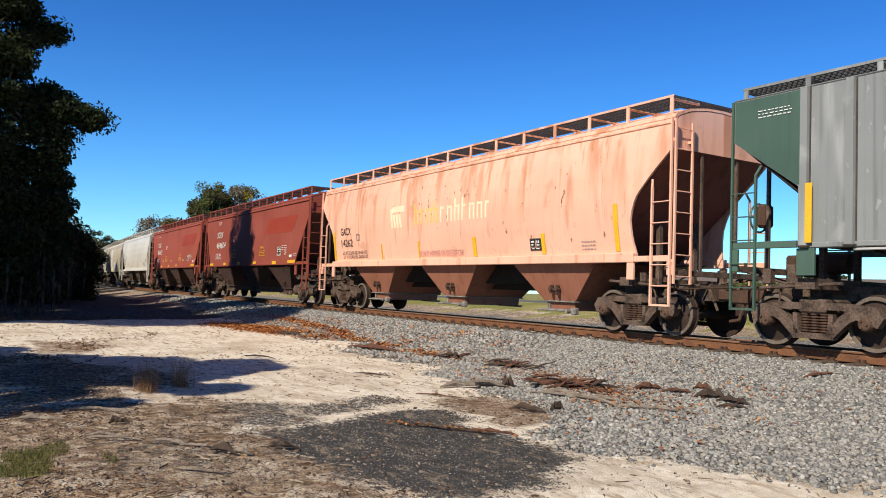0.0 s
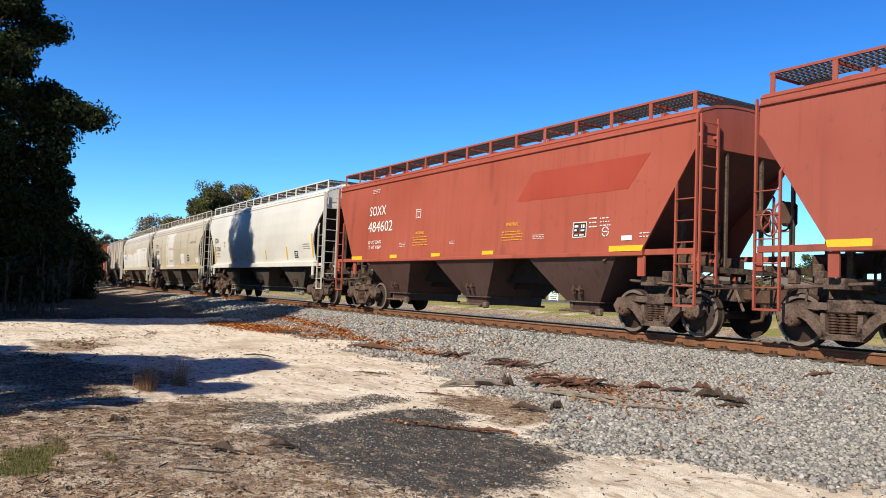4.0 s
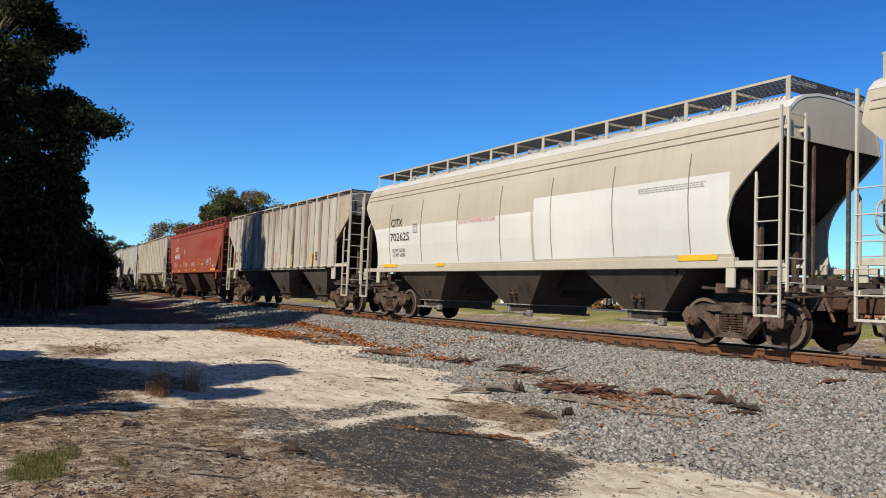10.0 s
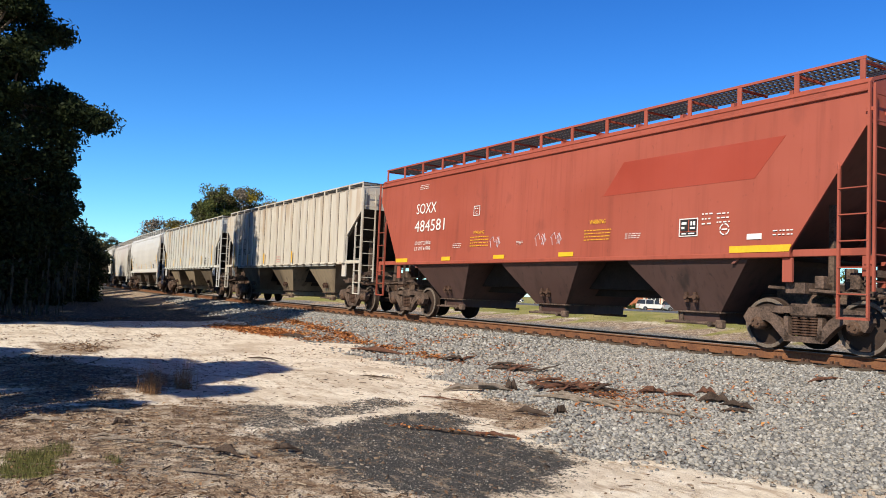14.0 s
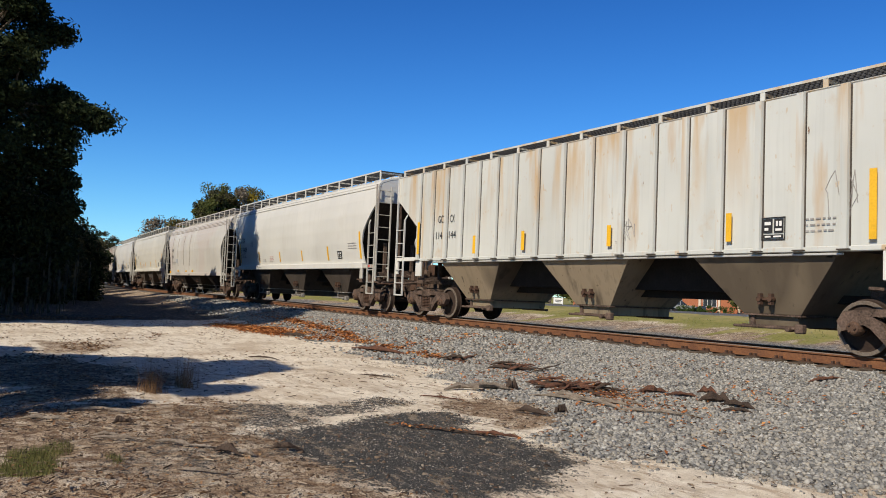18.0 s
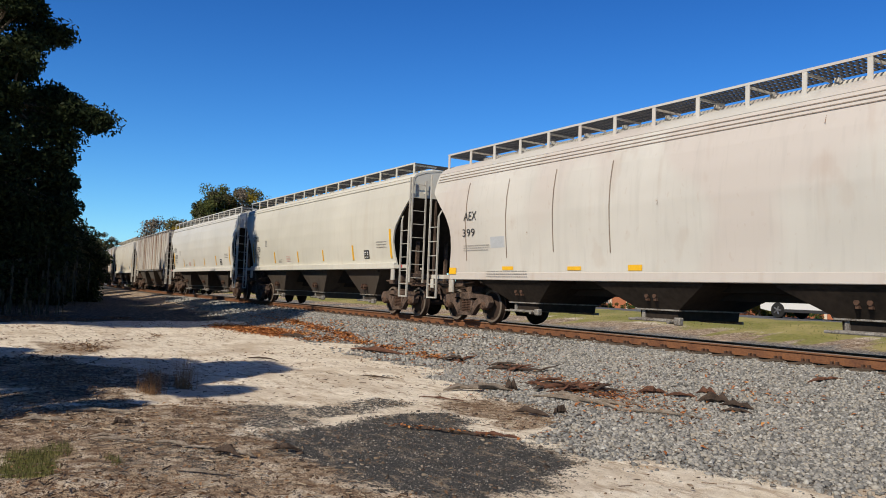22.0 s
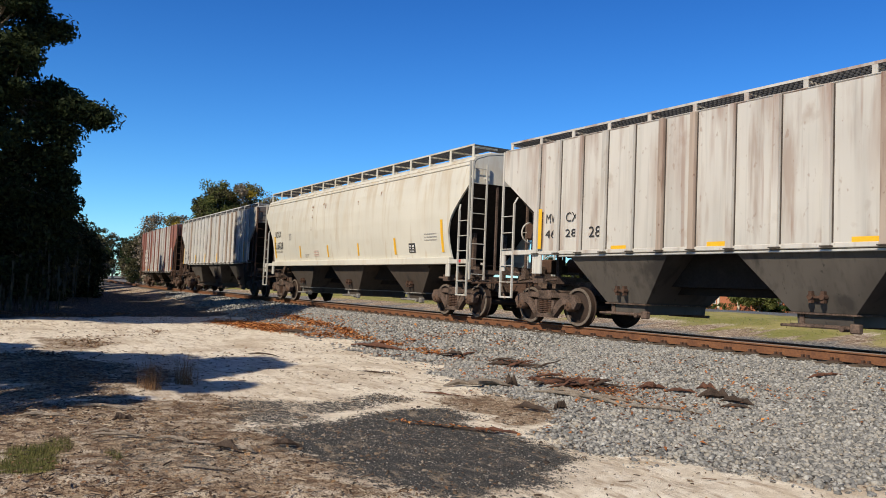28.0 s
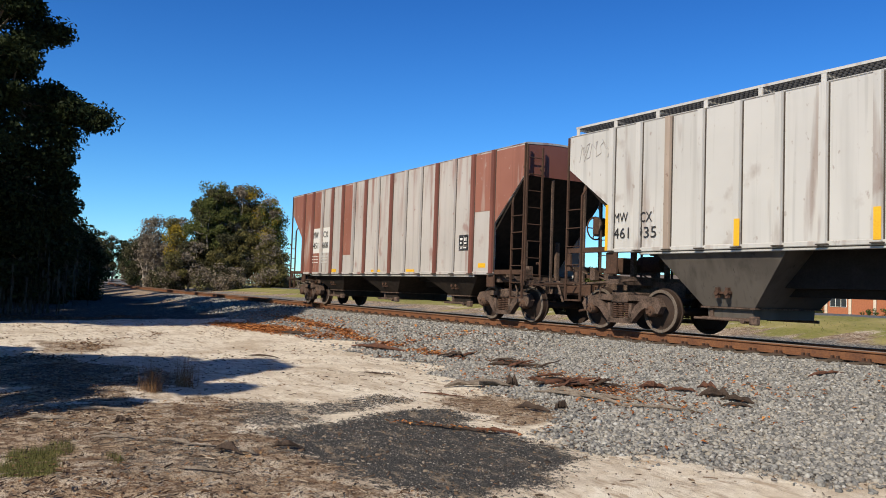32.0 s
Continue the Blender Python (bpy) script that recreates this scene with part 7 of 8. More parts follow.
lp = pick(rs0, 150000, -31, -5, 4.0, 11.6, drift)
litter("leaf_drift", lp, np.where(lp[:, 0] < -14, 0.048, 0.030), 9, M_LEAF, "orange brown fallen leaves in drifts along the ballast")
lp = pick(rs0, 60000, -32, -3, 0.2, 7.5, lambda x, y: np.clip((0.65 * zones(x, y)[2] + 0.04) * (0.5 + 0.8 * bumps(x, y, 0.9, 35)), 0, 1))
litter("leaf_litter", lp, np.where(lp[:, 0] < -14, 0.034, 0.019), 10, M_OLDLEAF, "dull brown leaf litter on sandy dirt")


def twigs(name, pts, size, seed, material, label):
    """Thin three-sided twigs and needles lying about."""
    rs = np.random.RandomState(seed)
    n = len(pts)
    a, s = rs.rand(n) * 6.283, size * (0.3 + rs.rand(n) ** 2)
    d = np.stack([np.cos(a), np.sin(a), (rs.rand(n) - 0.5) * 0.2], -1) * s[:, None]
    w = np.stack([-np.sin(a), np.cos(a), np.zeros(n)], -1) * (0.0022 + 0.003 * rs.rand(n))[:, None]
    p = pts + np.array([0, 0, 0.012])
    u = np.array([0, 0, 1]) * 0.008
    v = np.concatenate([np.stack([p - d - w, p + d - w, p + d + u, p - d + u], 1), np.stack([p - d + u, p + d + u, p + d + w, p - d + w], 1)]).reshape(-1, 3)
    return tagged(new(name, cloud_mesh(name, v, material)), label, "twigs", kind="stuff")


tw = pick(rs0, 9000, -16, -3, 0.2, 7.5, lambda x, y: np.clip(0.7 * zones(x, y)[2] + 0.07, 0, 1) * (1 - zones(x, y)[1]))
twigs("twigs", tw, 0.055, 14, M_CHIP, "thin brown twigs and needles on the dirt")


# ---- branches, bark and boards ----
M_OLDWOOD = plain("weathered_grey_wood", (0.30, 0.25, 0.20), 0.9, 0.0, 0.4, 8.0, 0.6, second=(0.10, 0.075, 0.055))
M_PALEWOOD = plain("bleached_wood", (0.34, 0.29, 0.235), 0.9, 0.0, 0.3, 8.0, 0.5, second=(0.24, 0.19, 0.15))
M_REDBARK = plain("red_brown_bark", (0.17, 0.075, 0.045), 0.9, 0.0, 0.4, 8.0, 0.6, second=(0.045, 0.026, 0.02))
M_DARKBARK = plain("black_rotten_bark", (0.06, 0.042, 0.032), 0.95, 0.0, 0.4, 8.0, 0.6)


def splinter(name, a, b, width, height, seed, material, label, group, lift=0.0):
    """A broken slab or branch from a to b, ragged along its length."""
    rs = np.random.RandomState(seed)
    bm = bmesh.new()
    ax, bx = np.array(a, float), np.array(b, float)
    d = bx - ax
    nrm = np.array([-d[1], d[0]]) / np.hypot(*d)
    rings, segs, ring = [], 9, 7
    for i in range(segs + 1):
        t = i / segs
        c = ax + d * t + nrm * (rs.rand() - 0.5) * width * 0.5
        z = float(ground_z(np.array([c[0]]), np.array([c[1]]))[0])
        taper = min(1, 0.25 + 3 * t, 0.2 + 3 * (1 - t)) * (0.7 + 0.5 * rs.rand())
        r = []
        for j in range(ring):
            an = 2 * math.pi * j / ring
            u = math.cos(an) * width / 2 * taper * (0.8 + 0.4 * rs.rand())
            w = (math.sin(an) * 0.5 + 0.5) * height * taper * (0.7 + 0.6 * rs.rand())
            r.append(bm.verts.new((c[0] + nrm[0] * u, c[1] + nrm[1] * u, z + 0.012 + w + lift * t + 0.02 * math.sin(t * 3.1) * (height > 0.03))))
        rings.append(r)
    for p, q in zip(rings, rings[1:]):
        for j in range(ring):
            bm.faces.new((p[j], p[(j + 1) % ring], q[(j + 1) % ring], q[j]))
    bm.faces.new(rings[0][::-1]), bm.faces.new(rings[-1])
    bmesh.ops.recalc_face_normals(bm, faces=bm.faces)
    me = bpy.data.meshes.new(name)
    bm.to_mesh(me)
    bm.free()
    me.materials.append(material)
    return tagged(new(name, me), label, "wood debris", group)


S_BARK, S_BRANCH = "broken bark on the gravel", "sticks on the ground"
splinter("bark_slab", (-9.75, 6.35), (-9.45, 7.45), 0.22, 0.085, 1, M_OLDWOOD, "weathered grey bark slab at the gravel's edge", S_BARK)
splinter("bark_chunk", (-9.50, 7.3), (-9.42, 7.5), 0.10, 0.15, 2, M_DARKBARK, "dark rotten bark chunk on the gravel", S_BARK)
splinter("fallen_branch", (-8.85, 7.35), (-7.55, 7.75), 0.06, 0.06, 3, M_OLDWOOD, "pale weathered fallen branch on gravel", S_BRANCH)
splinter("fallen_branch", (-8.35, 7.7), (-7.15, 7.5), 0.05, 0.05, 4, M_OLDWOOD, "pale weathered fallen branch on gravel", S_BRANCH)
for j in range(9):
    r5 = random.Random(300 + j)
    x, y, an, le = r5.gauss(-8.1, 0.45), r5.gauss(7.65, 0.20), r5.gauss(0.15, 0.45), r5.uniform(0.5, 1.2)
    splinter("fallen_branch", (x - math.cos(an) * le / 2, y - math.sin(an) * le / 2), (x + math.cos(an) * le / 2, y + math.sin(an) * le / 2), r5.uniform(0.025, 0.05), 0.04, 310 + j, M_OLDWOOD,
             "thin grey dead branch in a tangle on gravel", S_BRANCH)
for j in range(34):
    r5 = random.Random(100 + j)
    x, y = r5.gauss(-9.2, 0.40), r5.gauss(8.42, 0.24)
    an, le = r5.uniform(-1.3, 1.3) + 0.4, r5.uniform(0.25, 1.0)
    splinter("bark_strip", (x - math.cos(an) * le / 2, y - math.sin(an) * le / 2), (x + math.cos(an) * le / 2, y + math.sin(an) * le / 2), r5.uniform(0.03, 0.10), r5.uniform(0.02, 0.05), 20 + j,
             M_REDBARK if j % 3 else M_DARKBARK, "red brown bark strip in a broken pile" if j % 3 else "dark bark strip in a broken pile", S_BARK, r5.choice((0.0, 0.0, 0.06, 0.14)))
for j in range(20):
    r5 = random.Random(200 + j)
    x = r5.choice((-13.8, -13.2, -11.9, -11.6, -11.3)) + r5.gauss(0, 0.25)
    y, an, le = 9.15 + 0.04 * (x + 12.5) + r5.uniform(-0.25, 0.25), r5.uniform(-1.4, 1.4), r5.uniform(0.2, 0.8)
    splinter("bark_strip", (x - math.cos(an) * le / 2, y - math.sin(an) * le / 2), (x + math.cos(an) * le / 2, y + math.sin(an) * le / 2), r5.uniform(0.03, 0.10), r5.uniform(0.02, 0.06), 240 + j,
             M_REDBARK if j % 2 else M_DARKBARK, "brown bark strip on the ballast's foot", S_BARK, r5.choice((0.0, 0.05, 0.10)))
splinter("bark_chunk", (-7.35, 9.1), (-7.0, 9.35), 0.15, 0.12, 60, M_DARKBARK, "black rotten stump piece on gravel", S_BARK)
splinter("bark_strip", (-7.0, 9.12), (-6.5, 9.2), 0.10, 0.08, 61, M_DARKBARK, "dark bark strip beside a stump piece", S_BARK)
splinter("bark_strip", (-6.7, 8.75), (-6.35, 8.95), 0.06, 0.04, 62, M_DARKBARK, "thin dark bark strip on gravel", S_BARK)
splinter("bark_strip", (-8.4, 9.0), (-8.1, 9.3), 0.09, 0.09, 63, M_REDBARK, "red brown bark strip on gravel", S_BARK)
splinter("bark_strip", (-8.0, 9.15), (-7.55, 9.35), 0.08, 0.05, 64, M_REDBARK, "red brown bark strip on gravel", S_BARK)
splinter("bark_strip", (-7.75, 9.55), (-7.45, 9.65), 0.10, 0.09, 65, M_REDBARK, "red brown bark strip on gravel", S_BARK)
splinter("fallen_branch", (-7.3, 4.3), (-6.5, 4.88), 0.03, 0.03, 75, M_DARKBARK, "thin dark stick on old asphalt", S_BRANCH)
splinter("fallen_branch", (-6.75, 4.75), (-6.25, 5.05), 0.035, 0.04, 76, M_REDBARK, "thin brown stick on old asphalt", S_BRANCH)
splinter("bark_chunk", (-7.5, 6.55), (-7.4, 6.7), 0.08, 0.10, 66, M_DARKBARK, "small dark wood chunk on sand", S_BARK)
splinter("fallen_branch", (-7.75, 6.1), (-7.35, 6.35), 0.05, 0.06, 67, M_DARKBARK, "dark crooked stick at the gravel's edge", S_BRANCH)
splinter("fallen_branch", (-6.9, 11.0), (-6.6, 11.5), 0.06, 0.04, 68, M_REDBARK, "thin brown stick on the ballast", S_BRANCH)
splinter("board", (-21.6, 8.25), (-20.7, 8.75), 0.18, 0.10, 69, M_DARKBARK, "dark old board lying on leaves", S_BARK)
splinter("board", (-17.0, 8.35), (-14.9, 8.75), 0.14, 0.08, 70, M_REDBARK, "brown old board at the ballast's foot", S_BARK)
for j, (a, b, w, m_) in enumerate([((-7.22, 1.62), (-6.95, 1.95), 0.035, M_OLDWOOD), ((-7.02, 1.86), (-6.88, 2.14), 0.022, M_PALEWOOD), ((-6.90, 2.12), (-6.54, 2.16), 0.028, M_PALEWOOD), ((-7.6, 1.20), (-7.36, 1.62), 0.035, M_OLDWOOD), ((-6.55, 2.16), (-6.38, 2.30), 0.05, M_OLDWOOD), ((-6.75, 2.05), (-6.45, 2.2), 0.06, M_DARKBARK), ((-7.75, 1.2), (-7.5, 1.55), 0.035, M_OLDWOOD),
                                    ((-8.34, 1.5), (-8.2, 1.68), 0.06, M_DARKBARK), ((-9.3, 1.1), (-9.0, 1.9), 0.03, M_OLDWOOD), ((-6.2, 1.6), (-5.9, 1.95), 0.03, M_OLDWOOD), ((-8.8, 0.7), (-8.5, 1.2), 0.04, M_OLDWOOD),
                                    ((-11.9, 6.0), (-11.2, 6.35), 0.03, M_DARKBARK), ((-9.2, 5.6), (-8.8, 6.1), 0.025, M_REDBARK), ((-6.6, 2.5), (-6.45, 2.75), 0.05, M_DARKBARK), ((-15.2, 5.2), (-14.5, 5.6), 0.04, M_DARKBARK)]):
    splinter("stick", a, b, w, w * 0.9, 80 + j, m_, "grey broken stick on sandy ground" if m_ is M_OLDWOOD else "dark broken stick on sandy ground", S_BRANCH)


# ---- grass ----
def blades(name, pts, height, width, seed, material, label, lean=0.5, kind="stuff", category="grass"):
    rs = np.random.RandomState(seed)
    n = len(pts)
    a, h = rs.rand(n) * 6.283, height * (0.5 + 0.8 * rs.rand(n))
    w = width * (0.6 + 0.6 * rs.rand(n))
    d = np.stack([np.cos(a), np.sin(a), np.zeros(n)], -1)
    s = np.stack([-np.sin(a), np.cos(a), np.zeros(n)], -1) * w[:, None]
    top = pts + d * (h * lean * rs.rand(n))[:, None] + np.array([0, 0, 1]) * h[:, None]
    v = np.stack([pts - s, pts + s, top + s * 0.15, top - s * 0.15], 1).reshape(-1, 3)
    return tagged(new(name, cloud_mesh(name, v, material)), label, category, kind=kind)


L_DRY = leaf_material("dry_straw", (0.14, 0.07, 0.03), (0.34, 0.20, 0.10), 0.3)
L_LAWN = leaf_material("lawn_blades", (0.07, 0.085, 0.02), (0.21, 0.19, 0.075), 0.3)
gp = pick(rs0, 60000, -8.2, -4.6, 0.1, 1.7, lambda x, y: zones(x, y)[3])
blades("grass_patch", gp, 0.045, 0.0022, 11, L_LAWN, "short green grass at the edge of the dirt")
for j, (x, y) in enumerate([(-10.55, 2.36), (-11.05, 2.9)]):
    q = np.random.RandomState(50 + j).normal(size=(170, 2)) * 0.07 + (x, y)
    pts = np.stack([q[:, 0], q[:, 1], ground_z(q[:, 0], q[:, 1])], -1)
    blades("dry_grass_tuft", pts, 0.36, 0.0028, 60 + j, L_DRY, "dry straw-coloured grass tuft on sand", 0.7, "", "grass tuft")
wp = pick(rs0, 14000, -60, -10, 19.0, 28.0, lambda x, y: 0.6 * zones(x, y)[3])
blades("rough_grass", wp, 0.055, 0.010, 12, L_LAWN, "uneven grass beyond the track")


# ---- ties and spikes ----
TIES = piece("tie", "t", lambda: boxes((-0.115, 0.115, -1.3, 1.3, -0.36, -0.183), bevel=0.012), M_TIE, track, pose(0, 0, 0))
TIES.matrix_basis = Matrix.Translation(arc(0.0)) @ Matrix.Rotation(0.0, 4, 'Z')
for j in range(-150, 20):
    if j == 0:
        continue
    s = j * 0.53
    piece("tie", "t", None, M_TIE, track, Matrix.Translation(arc(s)) @ Matrix.Rotation(s / RAD, 4, 'Z'))


def spike_sheet():
    bm = boxes((-0.10, 0.10, -0.16, 0.16, -0.19, -0.165))
    for sx, sy in ((-0.05, -0.11), (0.05, -0.12), (0.03, 0.11)):
        box(bm, sx - 0.018, sx + 0.018, sy - 0.03, sy + 0.03, -0.17, -0.12)
    return bm


for j in range(-75, 12):
    s = j * 0.53
    piece("tie_plate", "p", spike_sheet, M_RUST, track, Matrix.Translation(arc(s, -0.7545)) @ Matrix.Rotation(s / RAD, 4, 'Z'))


# ---- beyond the track: road, school building, parked vehicles ----
M_ROAD = plain("grey_road_asphalt", (0.12, 0.12, 0.12), 0.9, 0.0, 0.25, 2.0, 0.2)
road = swept("road", [(-2.8, 0.245), (2.8, 0.245), (2.8, 0.0), (-2.8, 0.0)], -480, 330, 6.0, 19.5, M_ROAD)
tagged(road, "grey asphalt road beyond the lawn", "road", kind="structure")

M_BRICK = plain("orange_red_brick", (0.42, 0.16, 0.08), 0.9, 0.0, 0.25, 6.0, 0.3, second=(0.28, 0.10, 0.055))
M_TRIM = plain("pale_tan_trim", (0.58, 0.50, 0.40), 0.7, 0.0, 0.15, 3.0)
M_ROOF = plain("grey_brown_shingle", (0.16, 0.13, 0.11), 0.9, 0.0, 0.3, 4.0, 0.3)
M_FASCIA = plain("white_fascia", (0.72, 0.71, 0.68), 0.6, 0.0, 0.1, 3.0)
M_GLASS = plain("dark_window_glass", (0.03, 0.035, 0.04), 0.2, 0.0, 0.2, 1.0)
L_HEDGE = leaf_material("hedge_leaves", (0.03, 0.06, 0.015), (0.07, 0.11, 0.03), 0.2)


def named_part(name, bm, material, parent, at=None):
    me = bpy.data.meshes.new(name)
    bm.to_mesh(me)
    bm.free()
    me.materials.append(material)
    ob = new(name, me)
    ob.parent = parent
    if at is not None:
        ob.matrix_basis = at
    return ob


school = new("brick_building")
tagged(school, "long low orange brick building with pale columns and white eaves", "building")
school.matrix_world = pose(-102, 92.7, -0.75, 0, 0, 16.3)
LEN = 90.0
named_part("wall", boxes((0, LEN, 0.0, 0.35, 0, 3.3), (0, 0.35, 0.35, 14, 0, 3.3), (LEN - 0.35, LEN, 0.35, 14, 0, 3.3), (0, LEN, 14, 14.35, 0, 3.3)), M_BRICK, school)
bm = bmesh.new()
prism(bm, [(-1.2, 3.3), (LEN + 1.2, 3.3), (LEN + 1.2, 3.42), (-1.2, 3.42)], -1.6, 15.9)
named_part("fascia", bm, M_FASCIA, school)
bm = bmesh.new()
a = [bm.verts.new(v) for v in ((-1.1, -1.5, 3.42), (LEN + 1.1, -1.5, 3.42), (LEN + 1.1, 15.8, 3.42), (-1.1, 15.8, 3.42), (6, 7, 5.3), (LEN - 6, 7, 5.3))]
for q in ((0, 1, 5, 4), (1, 2, 5), (2, 3, 4, 5), (3, 0, 4), (3, 2, 1, 0)):
    bm.faces.new([a[i] for i in q])
named_part("roof", bm, M_ROOF, school)
for j in range(29):
    x = 1.5 + j * 3.05
    piece("column", "c", lambda: boxes((-0.18, 0.18, -0.30, -0.004, 0, 3.3), bevel=0.02), M_TRIM, school, pose(x, 0, 0))
    if j % 3 == 1:
        w = piece("window", "w", lambda: boxes((0.45, 2.6, -0.05, -0.004, 0.95, 2.55)), M_FASCIA, school, pose(x, 0, 0))
        for q in range(3):
            piece("pane", "p%d" % q, lambda: boxes((0.50 + q * 0.70, 1.14 + q * 0.70, -0.075, -0.054, 1.0, 2.5)), M_GLASS, w)
hedge_rs = np.random.RandomState(70)
for j, (x, ln_) in enumerate([(4, 9), (18, 11), (33, 8), (46, 12), (62, 9), (75, 10)]):
    h0 = new("hedge")
    tagged(h0, "clipped green hedge before the brick building", "hedge", "hedges by the building")
    h0.matrix_world = school.matrix_world @ pose(x, -1.4, 0)
    c = np.stack([ln_ * hedge_rs.rand(60), 0.9 * hedge_rs.rand(60) - 0.45, 0.15 + 0.85 * hedge_rs.rand(60)], -1)
    me = cloud_mesh("foliage", leaf_cloud(hedge_rs, c, np.full(60, 0.35), 3500, 0.10), L_HEDGE)
    f = new("foliage", me)
    f.parent = h0


# vehicles: x forward, wheels on z = 0
def car_form(bm, prof, half_w, inset=0.10):
    """A body from its side outline, drawn in at the top."""
    zs = [z for _, z in prof]
    lo, hi = min(zs), max(zs)
    rows = []
    for y, sh in ((-half_w, 0.0), (-half_w + 0.08, 1.0), (half_w - 0.08, 1.0), (half_w, 0.0)):
        rows.append([bm.verts.new(((x * (1 - 0.012 * (1 - sh))), y - math.copysign(inset, y) * max(0, (z - 0.95)) * 1.0, z - 0.02 * (1 - sh) * (z > 0.5))) for x, z in prof])
    n = len(prof)
    for p, q in zip(rows, rows[1:]):
        for i in range(n):
            bm.faces.new((p[i], p[(i + 1) % n], q[(i + 1) % n], q[i]))
    bm.faces.new(rows[0]), bm.faces.new(rows[-1][::-1])
    bmesh.ops.recalc_face_normals(bm, faces=bm.faces)
    return bm


def wheel_form():
    bm = bmesh.new()
    lathe(bm, [(0.20, -0.11), (0.33, -0.11), (0.36, -0.08), (0.36, 0.08), (0.33, 0.11), (0.20, 0.11)], 20)
    bmesh.ops.recalc_face_normals(bm, faces=bm.faces)
    return bm


def rim_form():
    bm = bmesh.new()
    for i in range(5):
        a = i * 2 * math.pi / 5
        rod(bm, (0, -0.115, 0), (0.20 * math.cos(a), -0.115, 0.20 * math.sin(a)), 0.035)
    lathe(bm, [(0.0, -0.10), (0.22, -0.10), (0.22, 0.10), (0.0, 0.10)], 16)
    return bm


M_TYRE = plain("black_tyre_rubber", (0.02, 0.02, 0.02), 0.85, 0.0, 0.2, 6.0)
M_ALLOY = plain("grey_alloy_rim", (0.30, 0.30, 0.31), 0.35, 0.7, 0.1, 6.0)
M_LAMP = plain("clear_lamp_glass", (0.65, 0.66, 0.68), 0.15, 0.3, 0.1, 6.0)
M_TAIL = plain("red_lamp_glass", (0.35, 0.02, 0.02), 0.2, 0.0, 0.1, 6.0)
M_TRIMBLACK = plain("black_plastic_trim", (0.03, 0.03, 0.032), 0.6, 0.0, 0.2, 5.0)
SUV_LOW = [(-2.38, 0.40), (-2.42, 0.75), (-2.36, 1.06), (0.85, 1.06), (1.75, 1.00), (2.28, 0.86), (2.42, 0.62), (2.40, 0.36), (1.85, 0.30), (-1.85, 0.30)]
SUV_TOP = [(-2.34, 1.062), (-2.05, 1.66), (-1.6, 1.74), (0.0, 1.75), (0.35, 1.69), (1.15, 1.062)]


def vehicle(name, color_m, label, kind_="suv"):
    car = new(name)
    tagged(car, label, "car")
    low, top = SUV_LOW, SUV_TOP
    if kind_ == "sedan":
        low = [(x, z * 0.92) for x, z in SUV_LOW]
        top = [(-1.75, 0.978), (-1.15, 1.36), (-0.3, 1.44), (0.35, 1.40), (1.25, 0.978)]
    named_part("body", car_form(bmesh.new(), low, 0.95, 0.02), color_m, car)
    g = named_part("cabin_glass", car_form(bmesh.new(), top, 0.88, 0.20), M_GLASS, car)
    hi = max(z for _, z in top)
    x0, x1 = top[1][0] - 0.02, top[-2][0] + 0.05
    named_part("roof_panel", boxes((x0, x1, -0.66, 0.66, hi - 0.02, hi + 0.035), bevel=0.015), color_m, car)
    for sy in (-1, 1):
        for px_ in ((-1.35, 0.0) if kind_ == "suv" else (-0.45,)):
            named_part("pillar", boxes((px_ - 0.05, px_ + 0.05, *sorted((sy * 0.72, sy * 0.86)), 1.05 if kind_ == "suv" else 0.97, hi - 0.02)), color_m, g)
        named_part("headlight", boxes((2.10, 2.36, *sorted((sy * 0.62, sy * 0.90)), 0.74, 0.86), bevel=0.02), M_LAMP, car)
        named_part("tail_light", boxes((-2.43, -2.36, *sorted((sy * 0.72, sy * 0.92)), 0.72, 1.0), bevel=0.02), M_TAIL, car)
        named_part("sill_trim", boxes((-1.5, 1.5, *sorted((sy * 0.955, sy * 0.90)), 0.28, 0.42)), M_TRIMBLACK, car)
        for sx in (-1.45, 1.45):
            w = piece("wheel", "v", wheel_form, M_TYRE, car, pose(sx, sy * 0.86, 0.36, 0, 0, 0 if sy < 0 else 180))
            piece("rim", "v", rim_form, M_ALLOY, w)
    named_part("grille", boxes((2.36, 2.44, -0.55, 0.55, 0.52, 0.80), bevel=0.01), M_TRIMBLACK, car)
    named_part("bumper", boxes((2.30, 2.46, -0.90, 0.90, 0.34, 0.50), bevel=0.03), color_m, car)
    return car


V_WHITE = plain("white_car_paint", (0.66, 0.66, 0.65), 0.25, 0.0, 0.03, 2.0)
V_SILVER = plain("silver_car_paint", (0.45, 0.46, 0.48), 0.3, 0.5, 0.05, 2.0)
V_BLUE = plain("dark_blue_car_paint", (0.05, 0.07, 0.13), 0.25, 0.2, 0.05, 2.0)
V_GREY = plain("grey_car_paint", (0.18, 0.19, 0.20), 0.3, 0.3, 0.05, 2.0)
LOTS = [(-85.9, 95.0, 62), (-83.0, 97.6, 58), (-79.6, 100.4, 236), (-102.5, 79.0, 40), (-77.2, 102.6, 60)]
silver_suv = vehicle("suv", V_SILVER, "silver suv driving along the road")
white_suv = vehicle("suv", V_WHITE, "white suv driving along the road")
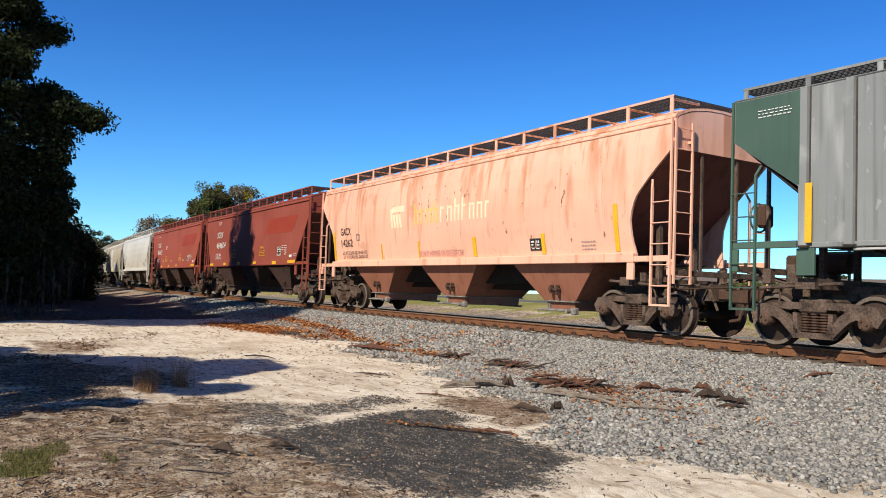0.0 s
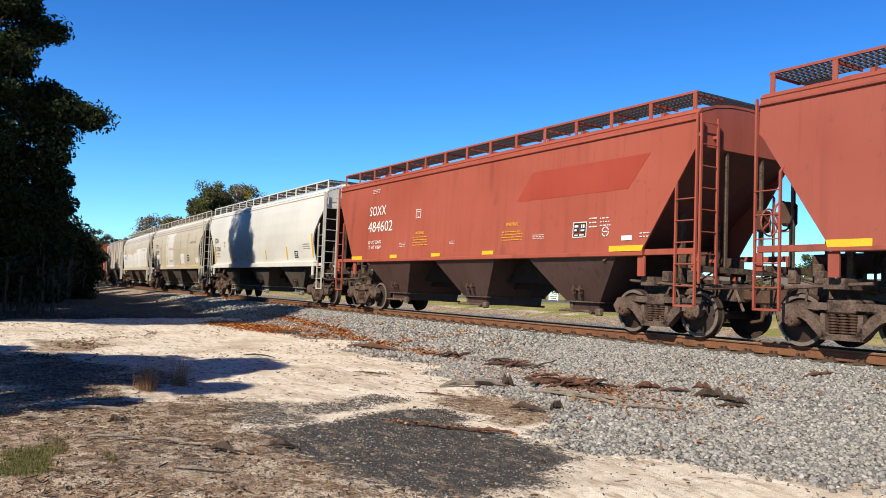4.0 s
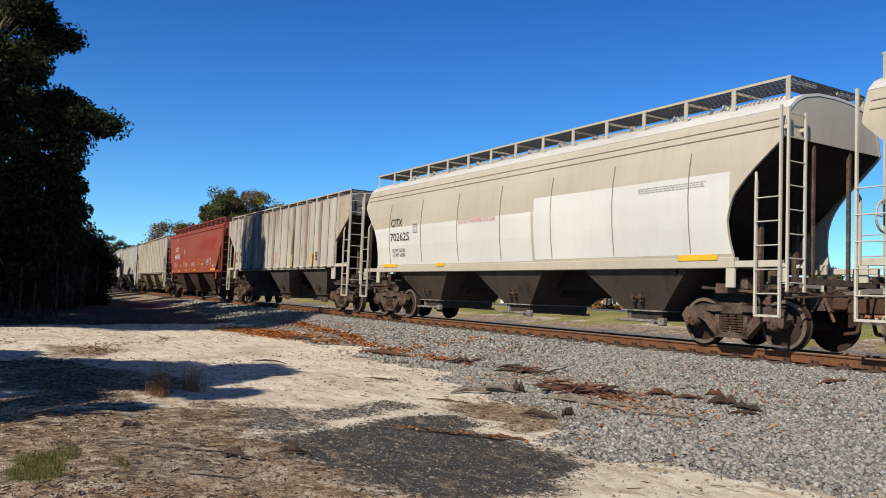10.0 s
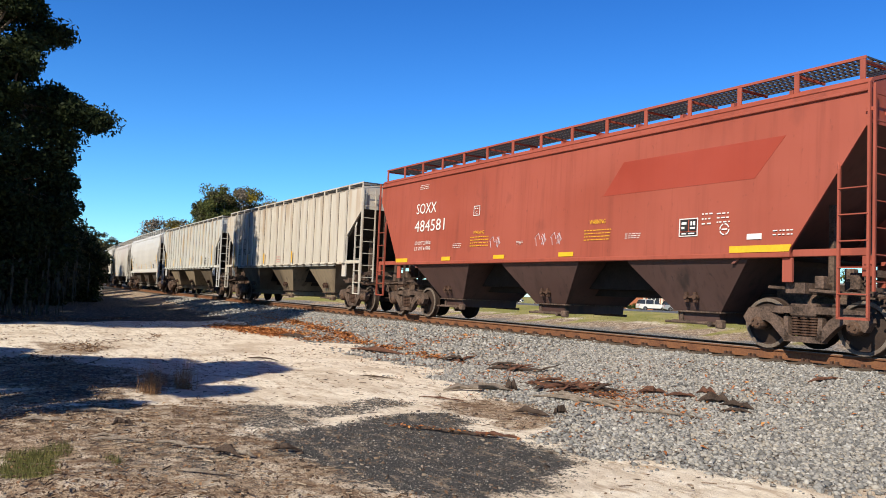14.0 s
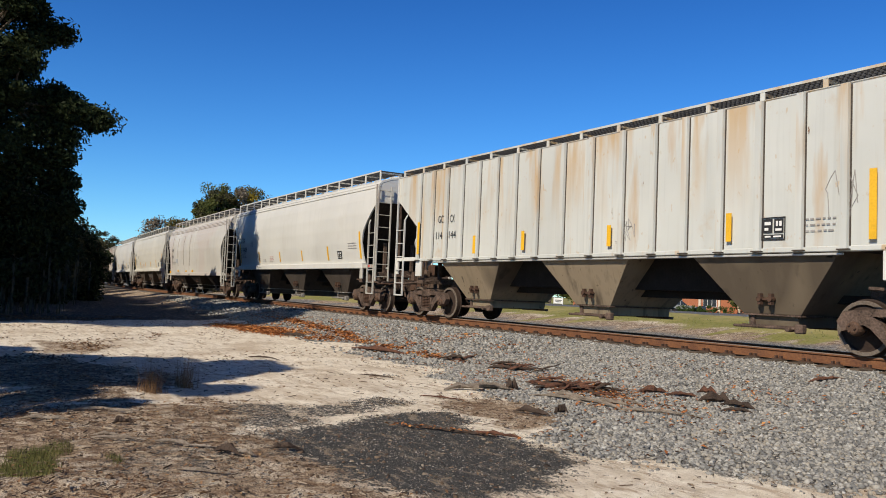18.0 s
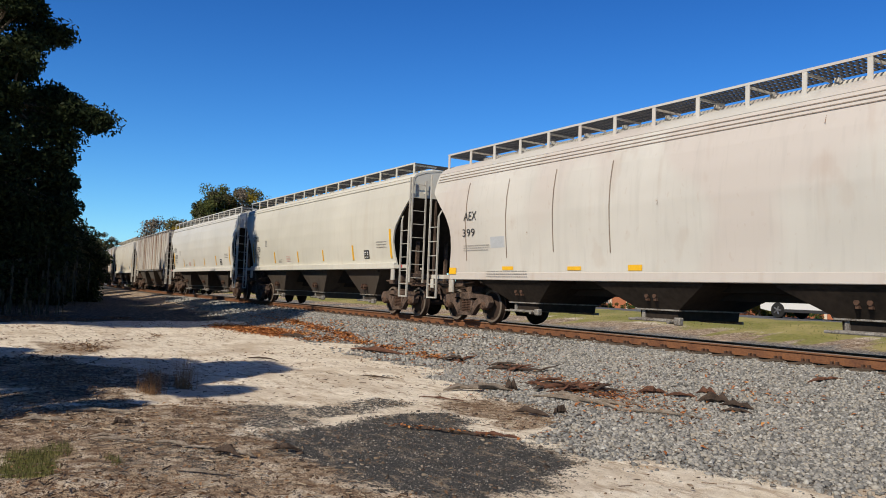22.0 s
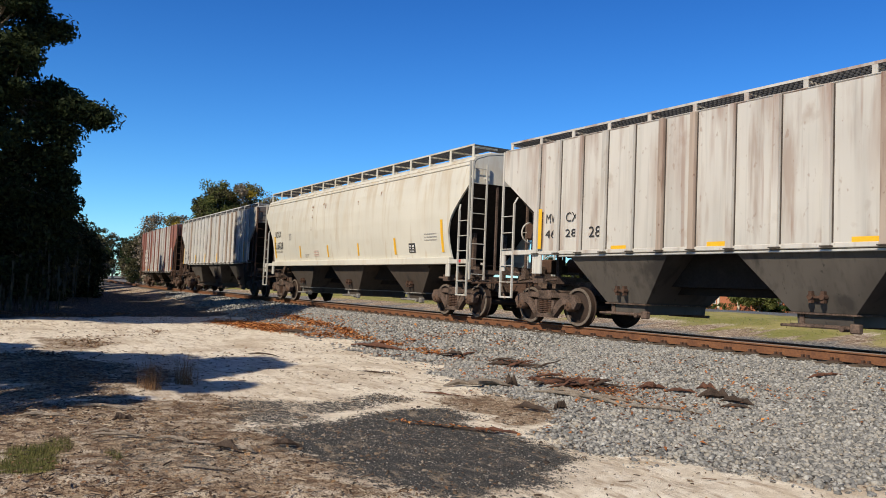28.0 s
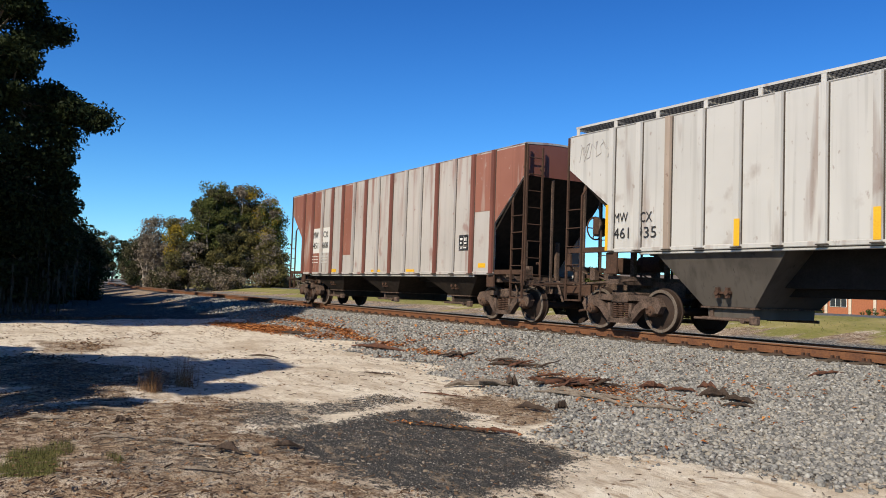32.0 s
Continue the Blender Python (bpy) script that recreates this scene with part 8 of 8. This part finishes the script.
for j, (m_, nm, lb, kd) in enumerate([(V_WHITE, "suv", "white suv parked by the building", "suv"), (V_SILVER, "suv", "silver suv parked by the building", "suv"), (V_BLUE, "sedan", "dark blue sedan parked by the building", "sedan"),
                                      (V_WHITE, "sedan", "white sedan parked by the building", "sedan"), (V_GREY, "suv", "grey suv parked by the building", "suv")]):
    v = vehicle(nm, m_, lb, kd)
    x, y = LOTS[j][:2]
    v.matrix_world = pose(x, y, float(ground_z(np.array([x]), np.array([y]))[0]), 0, 0, LOTS[j][2])


# notice board on the lawn
board = new("notice_board")
tagged(board, "white notice board on two posts on the lawn", "sign")
board.matrix_world = pose(-74.5, 65.2, float(ground_z(np.array([-74.5]), np.array([65.2]))[0]), 0, 0, 40)
named_part("panel", boxes((-0.6, 0.6, -0.03, 0.03, 0.35, 1.05), bevel=0.01), M_FASCIA, board)
for sx in (-0.55, 0.55):
    named_part("post", boxes((sx - 0.05, sx + 0.05, 0.034, 0.13, 0.0, 1.15), bevel=0.01), M_FASCIA, board)
for z, w in ((0.78, 0.42), (0.58, 0.34)):
    named_part("writing_bar", boxes((-w, w, -0.045, -0.034, z - 0.05, z + 0.05)), M_TRIMBLACK, board)


# ---- motion ----
def motions():
    times = [0, 2, 4, 6, 8, 10, 12, 14, 16, 18, 20, 22, 24, 26, 28, 30, 32]
    for car, s in TRAIN:
        rows = []
        for t in times:
            q = s + run(t)
            p = arc(q)
            rows.append((t, pose(p.x, p.y, 0, 0, 0, math.degrees(q / RAD))))
        walk(car, rows)
    for suv, q0, t0, v in ((white_suv, -20.6, 22, 18.5), (silver_suv, -19.05, 24, 18.0)):
        rows = []
        for t in times:
            q = q0 + v * (t - t0)
            p = arc(q, 19.5)
            rows.append((t, pose(p.x, p.y, 0.245, 0, 0, math.degrees(q / RAD))))
        walk(suv, rows)
    spin = [(t, math.degrees(run(t) / 0.457)) for t in np.arange(0, 32.01, 2 / 30.0)]
    for ws, dx in WHEELSETS:
        walk(ws, [(t, pose(dx, 0, 0.457, 0, a, 0)) for t, a in spin])


motions()
